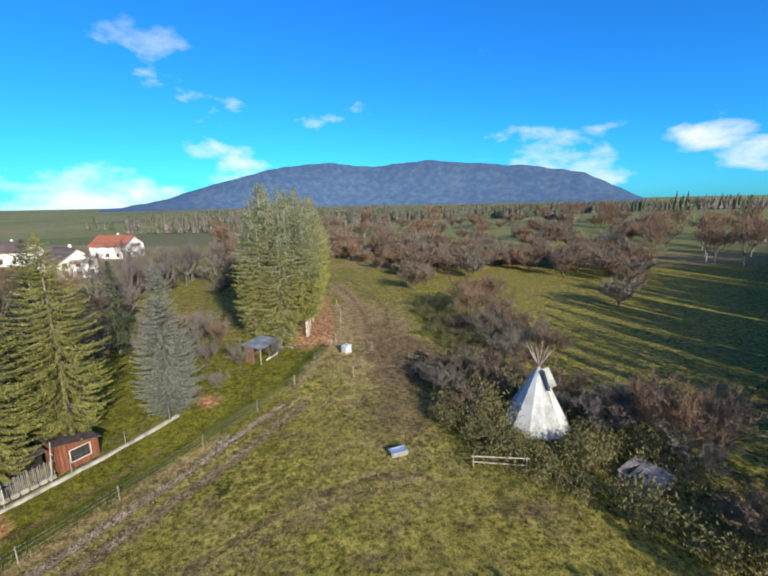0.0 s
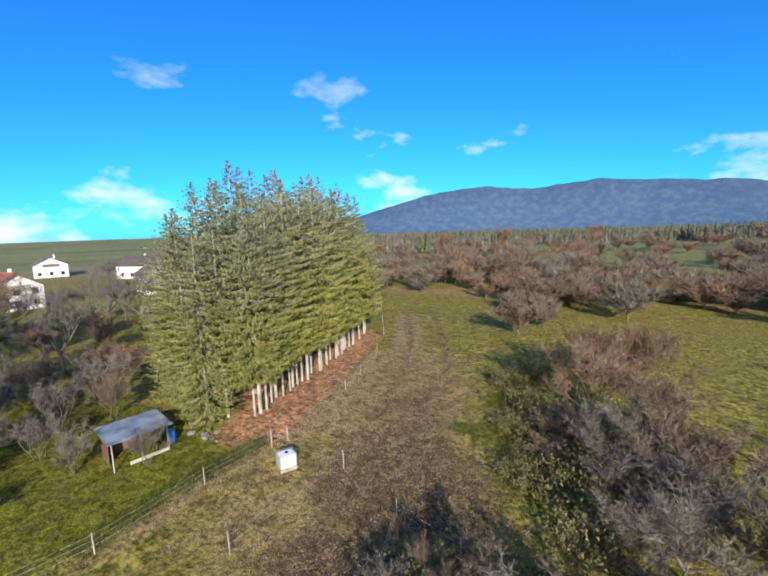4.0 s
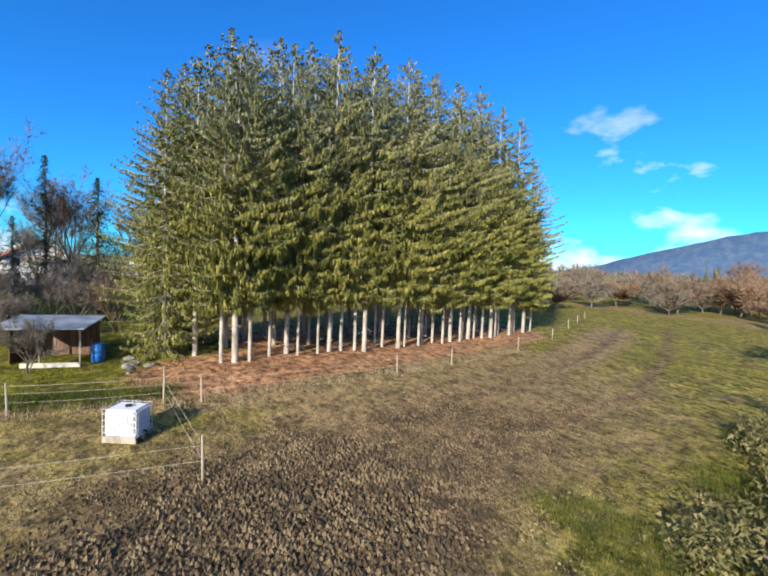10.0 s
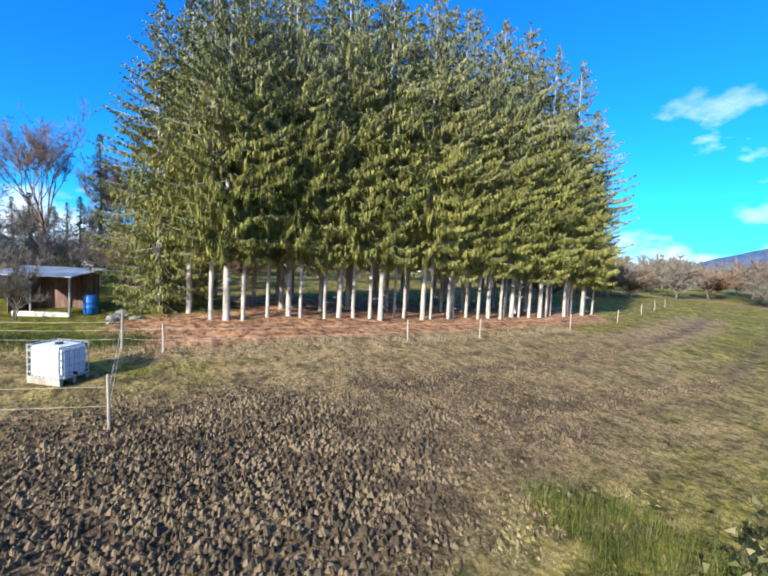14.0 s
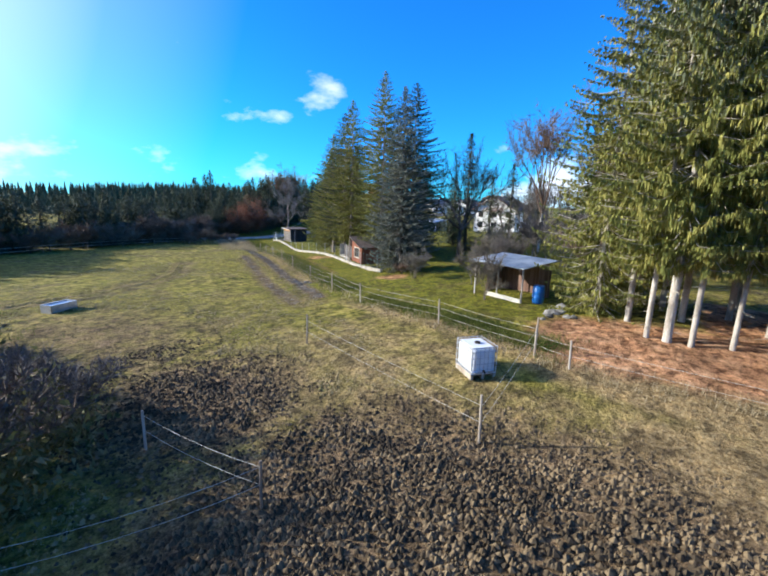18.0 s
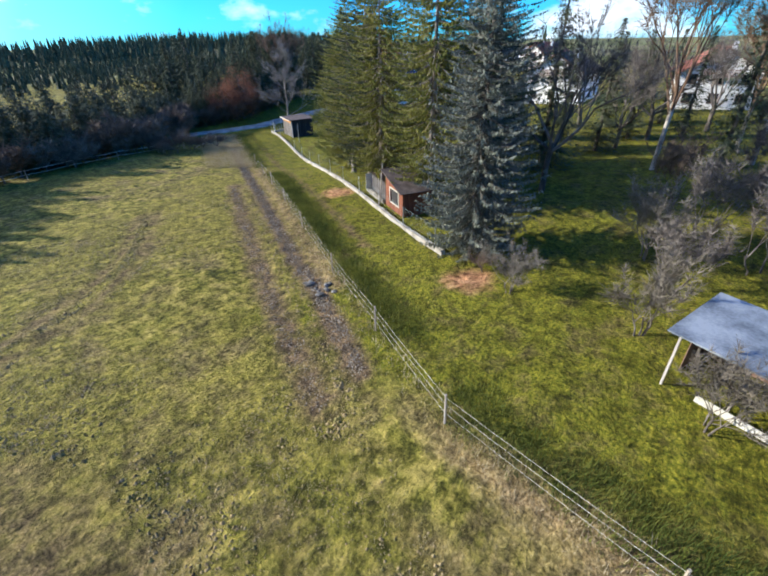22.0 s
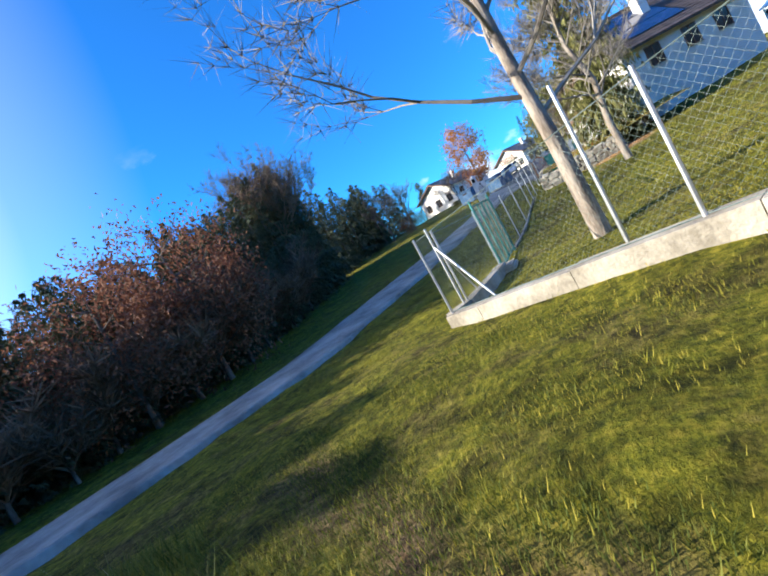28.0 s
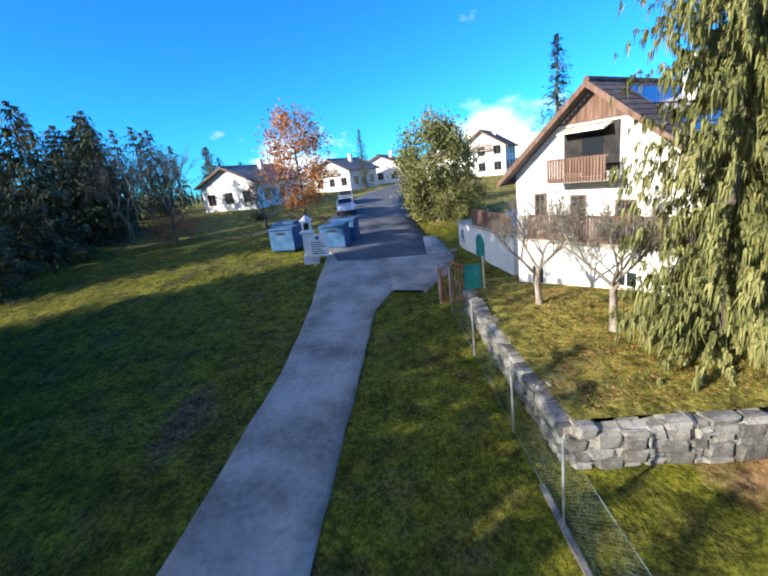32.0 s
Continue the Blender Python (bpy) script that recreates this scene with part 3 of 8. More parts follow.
FENCE = [wall_point(s, -6.0) for s in (34.5, 28, 22, 15.5, 9.3, 1.9, -4.7, -10.6)] + [(-8.4, 50.1), (-6.8, 55.2)]
FENCE_N = [(-6.8, 55.2), (-6.3, 56.6), (-6.4, 67.4), (-6.9, 72.4), (-8.5, 81.8), (-10.5, 90.0), (-14.0, 99.0), (-19.0, 112.0)]
RUT_A = [wall_point(46, -7.5), wall_point(20, -7.6), wall_point(8, -7.6), wall_point(0, -7.3), wall_point(-7, -7.6)]
RUT_B = [wall_point(24, -9.4), wall_point(10, -9.7), wall_point(0, -9.6), wall_point(-8, -9.4)]
TRAIL = [wall_point(4, -3.1), wall_point(20, -3.3), wall_point(36, -3.6), wall_point(48, -3.8), wall_point(58, -3.9)]
TRAIL_B = [wall_point(2, -4.5), wall_point(24, -4.7), wall_point(40, -5.0), wall_point(56, -5.2)]
CROSSING = [(3.0, 27.5), (-1.5, 27.0), (-6.0, 25.0), (-10.5, 21.0), (-15.0, 14.0)]
TRACKS_N = [[(-1.5, 64), (-3.0, 76), (-6.5, 92), (-13.0, 110)], [(1.5, 66), (1.5, 80), (-2.5, 96), (-9.0, 114)]]


def zones(x, y):
    """Weights of mud, red litter and dry grass at a place."""
    mud = 0.95 * max(0, 1 - math.hypot((x - 3.5) / 8.5, (y - 55.5) / 8.0) ** 2) + 0.6 * max(0, 1 - math.hypot((x - 1.0) / 6.0, (y - 65) / 10.0) ** 2)
    mud = max(mud, 0.9 * bell(near_line(x, y, RUT_A), 0.9), 0.7 * bell(near_line(x, y, RUT_B), 1.2), 0.72 * bell(near_line(x, y, TRAIL), 0.55), 0.55 * bell(near_line(x, y, TRAIL_B), 0.45), 0.75 * bell(near_line(x, y, CROSSING), 1.5) * (1 - 0.7 * bell(near_line(x, y, CROSSING), 0.6)))
    mud = max(mud, 0.6 * bell(math.hypot((x - 11) / 6, (y - 24.5) / 1.6), 1), 0.8 * max(bell(near_line(x, y, t), 0.7) for t in TRACKS_N))
    mud = max(mud, 0.6 * max(0, 1 - math.hypot((x - 2) / 7, (y - 38) / 10) ** 2), 0.85 * max(0, 1 - math.hypot((x - 2.5) / 5.5, (y - 47) / 5.0) ** 2), 0.9 * max(0, 1 - math.hypot((x + 73.2) / 2.6, (y + 23.2) / 1.0) ** 2))
    lit = 1.15 * bell(near_line(x, y, [(-9.6, 57.0), (-10.6, 66), (-12.0, 77), (-13.5, 88)]), 3.9)
    lit = max(lit, 0.9 * bell(math.hypot(x + 18.5, y - 40.3), 1.8), 0.9 * bell(math.hypot(x + 27.0, y - 23.5), 2.0), 0.8 * bell(math.hypot(x + 70.5, y + 9.5), 2.6))
    if -20 < x < -13 and 60 < y < 92:
        lit = max(lit, 0.8)
    dry = 0.75 * bell(near_line(x, y, FENCE + FENCE_N[:5]), 1.6) + 0.75 * max(0, 1 - math.hypot((x + 1) / 10, (y - 72) / 18) ** 2)
    dry = max(dry, 0.6 * max(0, 1 - math.hypot((x + 3) / 8, (y - 50) / 9) ** 2), 0.85 * bell(near_line(x, y, [(-3.2, 60), (-3.6, 72), (-6.0, 88), (-11, 104)]), 3.4), 0.85 * max(0, 1 - math.hypot(x / 8.5, (y - 64) / 14) ** 2))
    dry = max(dry, 0.6 if y > 130 and noise.noise((x * 0.012, y * 0.02, 3.0)) > 0.05 else 0.0)
    return mud, lit, dry


def lushness(x, y):
    """Where the turf is mown and green: the strip along the wall, the gardens and the verges."""
    # the distance to the left of the wall's line, heading south
    side = (x + 20.4) * -0.866 + (y - 37.7) * 0.5
    along = (x + 20.4) * -0.5 + (y - 37.7) * -0.866
    g = 0.0
    if -6 < along < 70:
        g = min(1.0, max(0.0, (side + 6.2) / 1.2))
    if x < -38 and y < 6:
        g = 1.0 if side > -6 or y < -12 else g
    if y > 30 and x < -8 and along < 0:
        g = max(g, min(1.0, max(0.0, (-9.0 - x) / 2)) * (1.0 if y < 57 else 0.0))
    return g


def axis_steps(lo, hi, step, out_lo, out_hi):
    core = list(np.arange(lo, hi + 0.01, step))
    left, right, s = [], [], step
    while not left or left[-1] > out_lo:
        s *= 1.22
        left.append((left[-1] if left else core[0]) - s)
    s = step
    while not right or right[-1] < out_hi:
        s *= 1.22
        right.append((right[-1] if right else core[-1]) + s)
    return left[::-1] + core + right


def build_ground():
    xs, ys = axis_steps(-96, 36, 0.8, -4200, 4200), axis_steps(-48, 112, 0.8, -4200, 4500)
    verts, zone, rich = [], [], []
    for y in ys:
        for x in xs:
            core = -96 <= x <= 36 and -48 <= y <= 112
            z = ground_z(x, y)
            mu, li, dr = zones(x, y) if core or (abs(x) < 400 and abs(y) < 900) else (0, 0, 0.5)
            if core:
                z += 0.09 * noise.noise((x * 0.5, y * 0.5, 0)) + 0.05 * noise.noise((x * 1.3, y * 1.3, 5)) - 0.10 * min(mu, 1)
            verts.append((x, y, z))
            zone += [mu, li, dr, 1.0]
            g = lushness(x, y) if core else 0.0
            rich += [g, min(0.85, max(0.0, (math.hypot(x, y - 30) - 170) / 60)), 0.0, 1.0]
    w = len(xs)
    faces = [(j * w + i, j * w + i + 1, (j + 1) * w + i + 1, (j + 1) * w + i) for j in range(len(ys) - 1) for i in range(w - 1)]
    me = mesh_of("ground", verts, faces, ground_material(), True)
    attr = me.color_attributes.new("zone", "FLOAT_COLOR", "POINT")
    attr.data.foreach_set("color", zone)
    attr = me.color_attributes.new("lush", "FLOAT_COLOR", "POINT")
    attr.data.foreach_set("color", rich)
    tagged(new("ground", me), "rough horse meadow with trodden mud and yellowing winter grass", "meadow", kind="structure")


build_ground()


def ribbon(name, centre, widths, mat, lift, label, category):
    """A road lying on the land: a centre line and half widths, crowned a little, with sides that go into the ground."""
    verts, faces, n = [], [], 0
    pts = []
    for (a, wa), (b, wb) in zip(zip(centre, widths), zip(centre[1:], widths[1:])):
        k = max(1, int(math.hypot(b[0] - a[0], b[1] - a[1]) / 0.8))
        pts += [(a[0] + (b[0] - a[0]) * i / k, a[1] + (b[1] - a[1]) * i / k, wa + (wb - wa) * i / k) for i in range(k)]
    pts.append((*centre[-1], widths[-1]))
    cols = (-1.06, -1, -0.6, -0.2, 0.2, 0.6, 1, 1.06)
    for i, (x, y, w) in enumerate(pts):
        p, q = pts[max(0, i - 1)], pts[min(len(pts) - 1, i + 1)]
        d = math.hypot(q[0] - p[0], q[1] - p[1])
        nx, ny = -(q[1] - p[1]) / d, (q[0] - p[0]) / d
        for c in cols:
            ww = w + 0.05 * noise.noise((x * 0.7, y * 0.7, c * 3))
            vx, vy = x + nx * c * ww, y + ny * c * ww
            base = ground_z(vx, vy) + 0.09 * noise.noise((vx * 0.5, vy * 0.5, 0)) * 0.3
            verts.append((vx, vy, base + (lift if abs(c) <= 1 else -0.15)))
    m = len(cols)
    faces = [(i * m + k, i * m + k + 1, (i + 1) * m + k + 1, (i + 1) * m + k) for i in range(len(pts) - 1) for k in range(m - 1)]
    return tagged(new(name, mesh_of(name, verts, faces, mat, True)), label, category, kind="structure")


ribbon("path", [(-34, -21.5), (-40, -21.8), (-46, -21.0), (-53, -20.4), (-58, -20.8), (-63, -20.7), (-69, -20.2), (-75, -19.7), (-80, -19.5), (-84, -19.0), (-86.5, -18.2), (-89, -17.6)], [1.1, 1.3, 1.4, 1.4, 1.45, 1.45, 1.3, 1.25, 1.4, 2.2, 3.1, 3.6], "gravel", 0.13, "pale grey gravel farm track between grass verges", "track")
ribbon("road", [(-87, -17.8), (-93, -18.6), (-101, -19.4), (-112, -19.2), (-124, -17.5), (-150, -10)], [2.6, 3.6, 3.6, 3.2, 3.0, 3.0], "asphalt", 0.16, "dark asphalt village street", "street")
ribbon("driveway", [(-81.5, -16.6), (-84, -16.0), (-87, -15.6), (-92, -16.2)], [0.7, 1.5, 1.9, 2.0], "gravel", 0.15, "gravel driveway in front of the garage", "driveway")


# ---- the far hills ----
RIDGE_U = (0, 0.08, 0.2, 0.32, 0.42, 0.5, 0.6, 0.68, 0.8, 0.9, 0.95, 1)
RIDGE_H = (0, 0.15, 0.55, 0.92, 0.97, 0.88, 1.0, 0.93, 0.8, 0.6, 0.3, 0)


def build_ridge():
    """A flat-topped forested mountain on the northern skyline; its blue is distance haze put into the colour."""
    verts, faces = [], []
    n = 160
    for i in range(n + 1):
        u = i / n
        yaw = radians(33 - 66 * u)
        prof = float(np.interp(u, RIDGE_U, RIDGE_H))
        top = 2600 * math.tan(radians(5.6)) * prof + 6 * noise.noise((u * 40, 0, 0)) + 10 * noise.noise((u * 14, 4, 0)) - 4
        for k, (f, g) in enumerate(((2350, -10), (2480, 0.35), (2600, 1.0), (2900, 0.9), (3200, -0.1))):
            z = g if g < 0 else top * g + (6 * noise.noise((u * 60, k * 3, 2)) if g < 1 else 0)
            verts.append((-f * math.sin(yaw), f * math.cos(yaw), z if z < 0 else max(-8, z)))
    for i in range(n):
        for k in range(4):
            a = i * 5 + k
            faces.append((a, a + 1, a + 6, a + 5))
    tagged(new("backdrop", mesh_of("backdrop", verts, faces, "rock_far", True)), "long flat-topped wooded mountain on the skyline, coloured with blue haze", "mountain", kind="structure")


build_ridge()


# ---- trees: meshes built once and shared ----
def conifer_meshes(name, h, r, base, needles, bark, seed, whorls=30, arms=8, droop=0.45, clumps=5, size=0.42, trunk_r=0.17, hang=0.5, full=0.75, tris=3, top_needles="", blade=0.16):
    rnd = random.Random(seed)
    g = Geo()
    for w in range(whorls):
        f = w / (whorls - 1)
        z0 = base + (h - base) * f ** 0.92
        reach = r * (1 - f) ** full * (0.72 + 0.28 * min(1, f * 5)) + 0.12
        for a in range(max(4, int(arms * (1 - 0.55 * f)))):
            yaw = rnd.uniform(0, 2 * math.pi)
            length = reach * rnd.uniform(0.6, 1.12)
            rise = rnd.uniform(0.0, 0.18) * (1 + f)
            dx, dy = math.cos(yaw), math.sin(yaw)
            tilt = droop * (1 - 0.75 * f)
            for c in range(clumps):
                u = (c + rnd.uniform(0.3, 1.0)) / clumps
                cz = z0 + rise * length * u - tilt * length * u * u + rnd.uniform(-0.12, 0.12)
                cx, cy = dx * length * u, dy * length * u
                s = size * rnd.uniform(0.6, 1.25) * (1.15 - 0.45 * f)
                for _ in range(tris):
                    ang = yaw + rnd.gauss(0, 0.75)
                    out = s * rnd.uniform(0.25, 1.15)
                    ex, ey = math.cos(ang) * out, math.sin(ang) * out
                    fx, fy = -math.sin(ang) * s * blade, math.cos(ang) * s * blade
                    dz = s * rnd.uniform(-1.9, 0.15) * hang
                    bx, by, bz = rnd.uniform(-0.4, 0.4) * s, rnd.uniform(-0.4, 0.4) * s, rnd.uniform(-0.3, 0.3) * s
                    g.tri((cx + bx - fx, cy + by - fy, cz + bz), (cx + bx + fx, cy + by + fy, cz + bz + 0.05 * s), (cx + bx + ex, cy + by + ey, cz + bz + dz))
    for _ in range(6):
        ang = rnd.uniform(0, 6.3)
        g.tri((-0.05, 0, h - 0.3), (0.05, 0, h - 0.3), (0.12 * math.cos(ang), 0.12 * math.sin(ang), h + rnd.uniform(0, 0.35)))
    crown = g.mesh("crown", needles)
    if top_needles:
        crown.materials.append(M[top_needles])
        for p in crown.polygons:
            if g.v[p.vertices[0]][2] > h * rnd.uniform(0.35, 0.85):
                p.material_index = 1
    lean = [rnd.uniform(-0.1, 0.1) for _ in range(2)]
    t = Geo().tube([(0, 0, -0.4), (0, 0, 0.3), (lean[0] * 0.3, lean[1] * 0.3, h * 0.3), (lean[0] * 0.5, lean[1] * 0.5, h * 0.6), (0, 0, h * 0.97)], [trunk_r * 1.35, trunk_r, trunk_r * 0.82, trunk_r * 0.5, 0.02], 8)
    for _ in range(7):
        yaw, z0 = rnd.uniform(0, 6.3), rnd.uniform(0.12, 0.9) * max(base, 1.0)
        ln = rnd.uniform(0.25, 0.7)
        t.tube([(0, 0, z0), (math.cos(yaw) * ln, math.sin(yaw) * ln, z0 - 0.1 * ln)], [0.02, 0.006], 3, False)
    return t.mesh("trunk", bark, True), crown


def spruce_meshes(h, r, base, needles, bark, seed, whorls=34, arms=7, droop=0.34, hang=0.5, step=0.15, twig=0.34, width=0.036, taper=0.5, trunk_r=0.14, top_needles="", gaps=0.12):
    """A spruce of separate branches: each dips and lifts at its tip, with side twigs and hanging twigs along it."""
    rnd = random.Random(seed)
    uni, g = rnd.uniform, Geo()
    limbs = Geo()
    for w in range(whorls):
        f = w / (whorls - 1)
        reach = r * min(1.0, (1 - f) / taper) ** 0.72 * (0.7 + 0.3 * min(1.0, f * 5)) + 0.08
        n = max(3, round(arms * (1 - 0.45 * f)))
        yaw0 = uni(0, 6.28)
        for a in range(n):
            if rnd.random() < gaps:
                continue
            yaw = yaw0 + 6.283 * (a + uni(-0.35, 0.35)) / n
            ox, oy = math.cos(yaw), math.sin(yaw)
            length = reach * uni(0.68, 1.15)
            z0 = base + (h - base) * f ** 0.95 + uni(-0.15, 0.15)
            dip, lift = droop * (1 - 0.75 * f) * uni(0.7, 1.35), uni(0.0, 0.12) + 0.35 * f
            k = max(3, int(length / step))
            for i in range(k):
                u = (i + rnd.random()) / k
                if u < 0.14:
                    continue
                cx, cy, cz = ox * length * u, oy * length * u, z0 + length * (lift * u - dip * math.sin(2.3 * u))
                s = twig * (1.2 - 0.65 * u) * (1.1 - 0.55 * f)
                for side in (-1, 1):
                    ln = s * uni(0.5, 1.25)
                    sw, fw, dn = side * ln * uni(0.45, 1), ln * uni(0.1, 0.7), ln * uni(-0.1, 1.3) * hang
                    b = width * uni(0.7, 1.3)
                    g.tri((cx - ox * b, cy - oy * b, cz), (cx + ox * b, cy + oy * b, cz + 0.4 * b), (cx - oy * sw + ox * fw, cy + ox * sw + oy * fw, cz - dn))
                for _ in range(2):
                    ln, sw, b = s * uni(0.7, 2.1) * hang, uni(-0.35, 0.35) * s, width * uni(0.7, 1.2)
                    px, py = cx - oy * sw, cy + ox * sw
                    tw = uni(0, 3.14)
                    bx, by = math.cos(tw) * b, math.sin(tw) * b
                    g.tri((px - bx, py - by, cz + 0.03), (px + bx, py + by, cz + 0.03), (px + uni(-0.08, 0.08), py + uni(-0.08, 0.08), cz - ln))
            if f < 0.7:
                limbs.tube([(0, 0, z0), (ox * length * 0.5, oy * length * 0.5, z0 + length * (lift * 0.5 - dip * 0.91)), (ox * length * 0.9, oy * length * 0.9, z0 + length * (lift * 0.9 - dip * 0.88))], [0.03, 0.018, 0.006], 3, False)
    for _ in range(16):
        ang, zz = uni(0, 6.3), h - uni(0.0, 0.9)
        g.tri((-0.03, 0, zz), (0.03, 0, zz), (0.22 * math.cos(ang), 0.22 * math.sin(ang), zz + uni(0.0, 0.35)))
    crown = g.mesh("crown", needles)
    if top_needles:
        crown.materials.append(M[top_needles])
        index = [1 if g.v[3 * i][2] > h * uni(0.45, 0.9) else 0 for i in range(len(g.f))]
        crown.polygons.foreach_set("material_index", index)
    lean = [uni(-0.12, 0.12) for _ in range(2)]
    limbs.tube([(0, 0, -0.4), (0, 0, 0.25), (lean[0] * 0.3, lean[1] * 0.3, h * 0.3), (lean[0] * 0.5, lean[1] * 0.5, h * 0.6), (0, 0, h * 0.99)], [trunk_r * 1.45, trunk_r, trunk_r * 0.8, trunk_r * 0.4, 0.012], 8)
    for _ in range(12):
        yaw, z0, ln = uni(0, 6.3), uni(0.12, 1.0) * max(base, 1.0), uni(0.25, 0.9)
        limbs.tube([(0, 0, z0), (math.cos(yaw) * ln, math.sin(yaw) * ln, z0 - 0.15 * ln)], [0.02, 0.005], 3, False)
    return limbs.mesh("trunk", bark, True), crown


def grow(rnd, g, p, d, length, radius, depth, spread, twigs, rise=0.12):
    """A limb that bends, forks and ends in twigs."""
    pts, rad, q, dd = [p], [radius], Vector(p), Vector(d)
    steps = 3
    for i in range(steps):
        dd = (dd + Vector((rnd.uniform(-1, 1), rnd.uniform(-1, 1), rnd.uniform(-0.5, 0.8) + rise)) * 0.22).normalized()
        q = q + dd * (length / steps)
        pts.append(tuple(q))
        rad.append(radius * (1 - 0.55 * (i + 1) / steps))
    g.tube(pts, rad, 5 if depth > 1 else 3, False)
    for k in range(3 if depth > 0 else 0):
        at = Vector(pts[rnd.choice((1, 2, 3)) if depth < 2 else 2 + (k % 2)])
        nd = (dd + Vector((rnd.uniform(-1, 1), rnd.uniform(-1, 1), rnd.uniform(-0.35, 0.75))) * spread).normalized()
        grow(rnd, g, tuple(at), nd, length * rnd.uniform(0.55, 0.8), radius * 0.48, depth - 1, spread, twigs, rise)
    if depth <= 1:
        for pt in pts[1:]:
            twigs.append((Vector(pt), dd.copy(), length))


def bare_meshes(h, trunk_h, spread, seed, twig_mat, bark, depth=3, stems=1, stem_r=0.14, twig_n=9, twig_len=0.6, twig_w=0.012, limbs=5, limb_r=0.5):
    """Trunk and crown of a leafless tree, or of a shrub with several stems."""
    rnd = random.Random(seed)
    trunks, c, tips = [], Geo(), []
    for s in range(stems):
        t = Geo()
        trunks.append(t)
        off = (0, 0) if stems == 1 else (rnd.uniform(-0.5, 0.5), rnd.uniform(-0.5, 0.5))
        ln = (rnd.uniform(-0.05, 0.05) if stems == 1 else off[0] * 0.8, rnd.uniform(-0.05, 0.05) if stems == 1 else off[1] * 0.8)
        top = (off[0] + ln[0] * trunk_h, off[1] + ln[1] * trunk_h, trunk_h)
        t.tube([(off[0], off[1], -0.3), (off[0], off[1], 0.15), (off[0] + ln[0] * trunk_h * 0.5, off[1] + ln[1] * trunk_h * 0.5 + 0.06, trunk_h * 0.55), top], [stem_r * 1.4, stem_r, stem_r * 0.9, stem_r * 0.72], 7, False)
        for k in range(limbs):
            yaw = 2 * math.pi * (k + rnd.uniform(0, 0.8)) / limbs
            up = rnd.uniform(0.5, 1.4)
            d = Vector((math.cos(yaw) * spread, math.sin(yaw) * spread, up)).normalized()
            z0 = trunk_h * rnd.uniform(0.72, 1.0)
            p = (off[0] + ln[0] * z0, off[1] + ln[1] * z0, z0)
            grow(rnd, c, p, d, (h - trunk_h) * rnd.uniform(0.38, 0.55), stem_r * limb_r, depth - 1, 0.75, tips)
    for p, d, length in tips:
        for _ in range(twig_n):
            nd = (d * 0.6 + Vector((rnd.uniform(-1, 1), rnd.uniform(-1, 1), rnd.uniform(-0.5, 1)))).normalized()
            ln = twig_len * rnd.uniform(0.5, 1.3)
            a = nd.cross(Vector((rnd.uniform(-1, 1), rnd.uniform(-1, 1), rnd.uniform(-1, 1)))).normalized() * twig_w
            c.tri(p - a, p + a, p + nd * ln)
    return [t.mesh("trunk" if stems == 1 else "stem", bark, True) for t in trunks] + [c.mesh("crown", twig_mat)]


def leader_meshes(h, spread, seed, twig_mat, bark, limbs=17, stem_r=0.2):
    """A leafless tree whose trunk runs through to the top, with side limbs all the way up."""
    rnd = random.Random(seed)
    t, c, tips = Geo(), Geo(), []
    line = [(rnd.uniform(-0.1, 0.1) * k, rnd.uniform(-0.1, 0.1) * k, h * k / 6) for k in range(7)]
    t.tube([(0, 0, -0.3)] + line, [stem_r * 1.5] + [stem_r * (1.05 - 0.165 * k) for k in range(7)], 9, False)
    for k in range(limbs):
        f = 0.22 + 0.72 * k / (limbs - 1)
        i = min(5, int(f * 6))
        u = f * 6 - i
        p = tuple(line[i][j] * (1 - u) + line[i + 1][j] * u for j in range(3))
        yaw = 2.4 * k + rnd.uniform(-0.4, 0.4)
        d = Vector((math.cos(yaw), math.sin(yaw), 0.35 + 0.9 * f)).normalized()
        grow(rnd, c, p, d, spread * (1.15 - 0.8 * f) * rnd.uniform(0.8, 1.15), stem_r * 0.34 * (1.1 - 0.7 * f), 3, 0.8, tips, 0.05)
    for p, d, length in tips:
        for _ in range(8):
            nd = (d * 0.7 + Vector((rnd.uniform(-1, 1), rnd.uniform(-1, 1), rnd.uniform(-0.7, 0.8)))).normalized()
            a = nd.cross(Vector((rnd.uniform(-1, 1), rnd.uniform(-1, 1), rnd.uniform(-1, 1)))).normalized() * 0.008
            c.tri(p - a, p + a, p + nd * rnd.uniform(0.25, 0.75))
    return t.mesh("trunk", bark, True), c.mesh("crown", twig_mat)


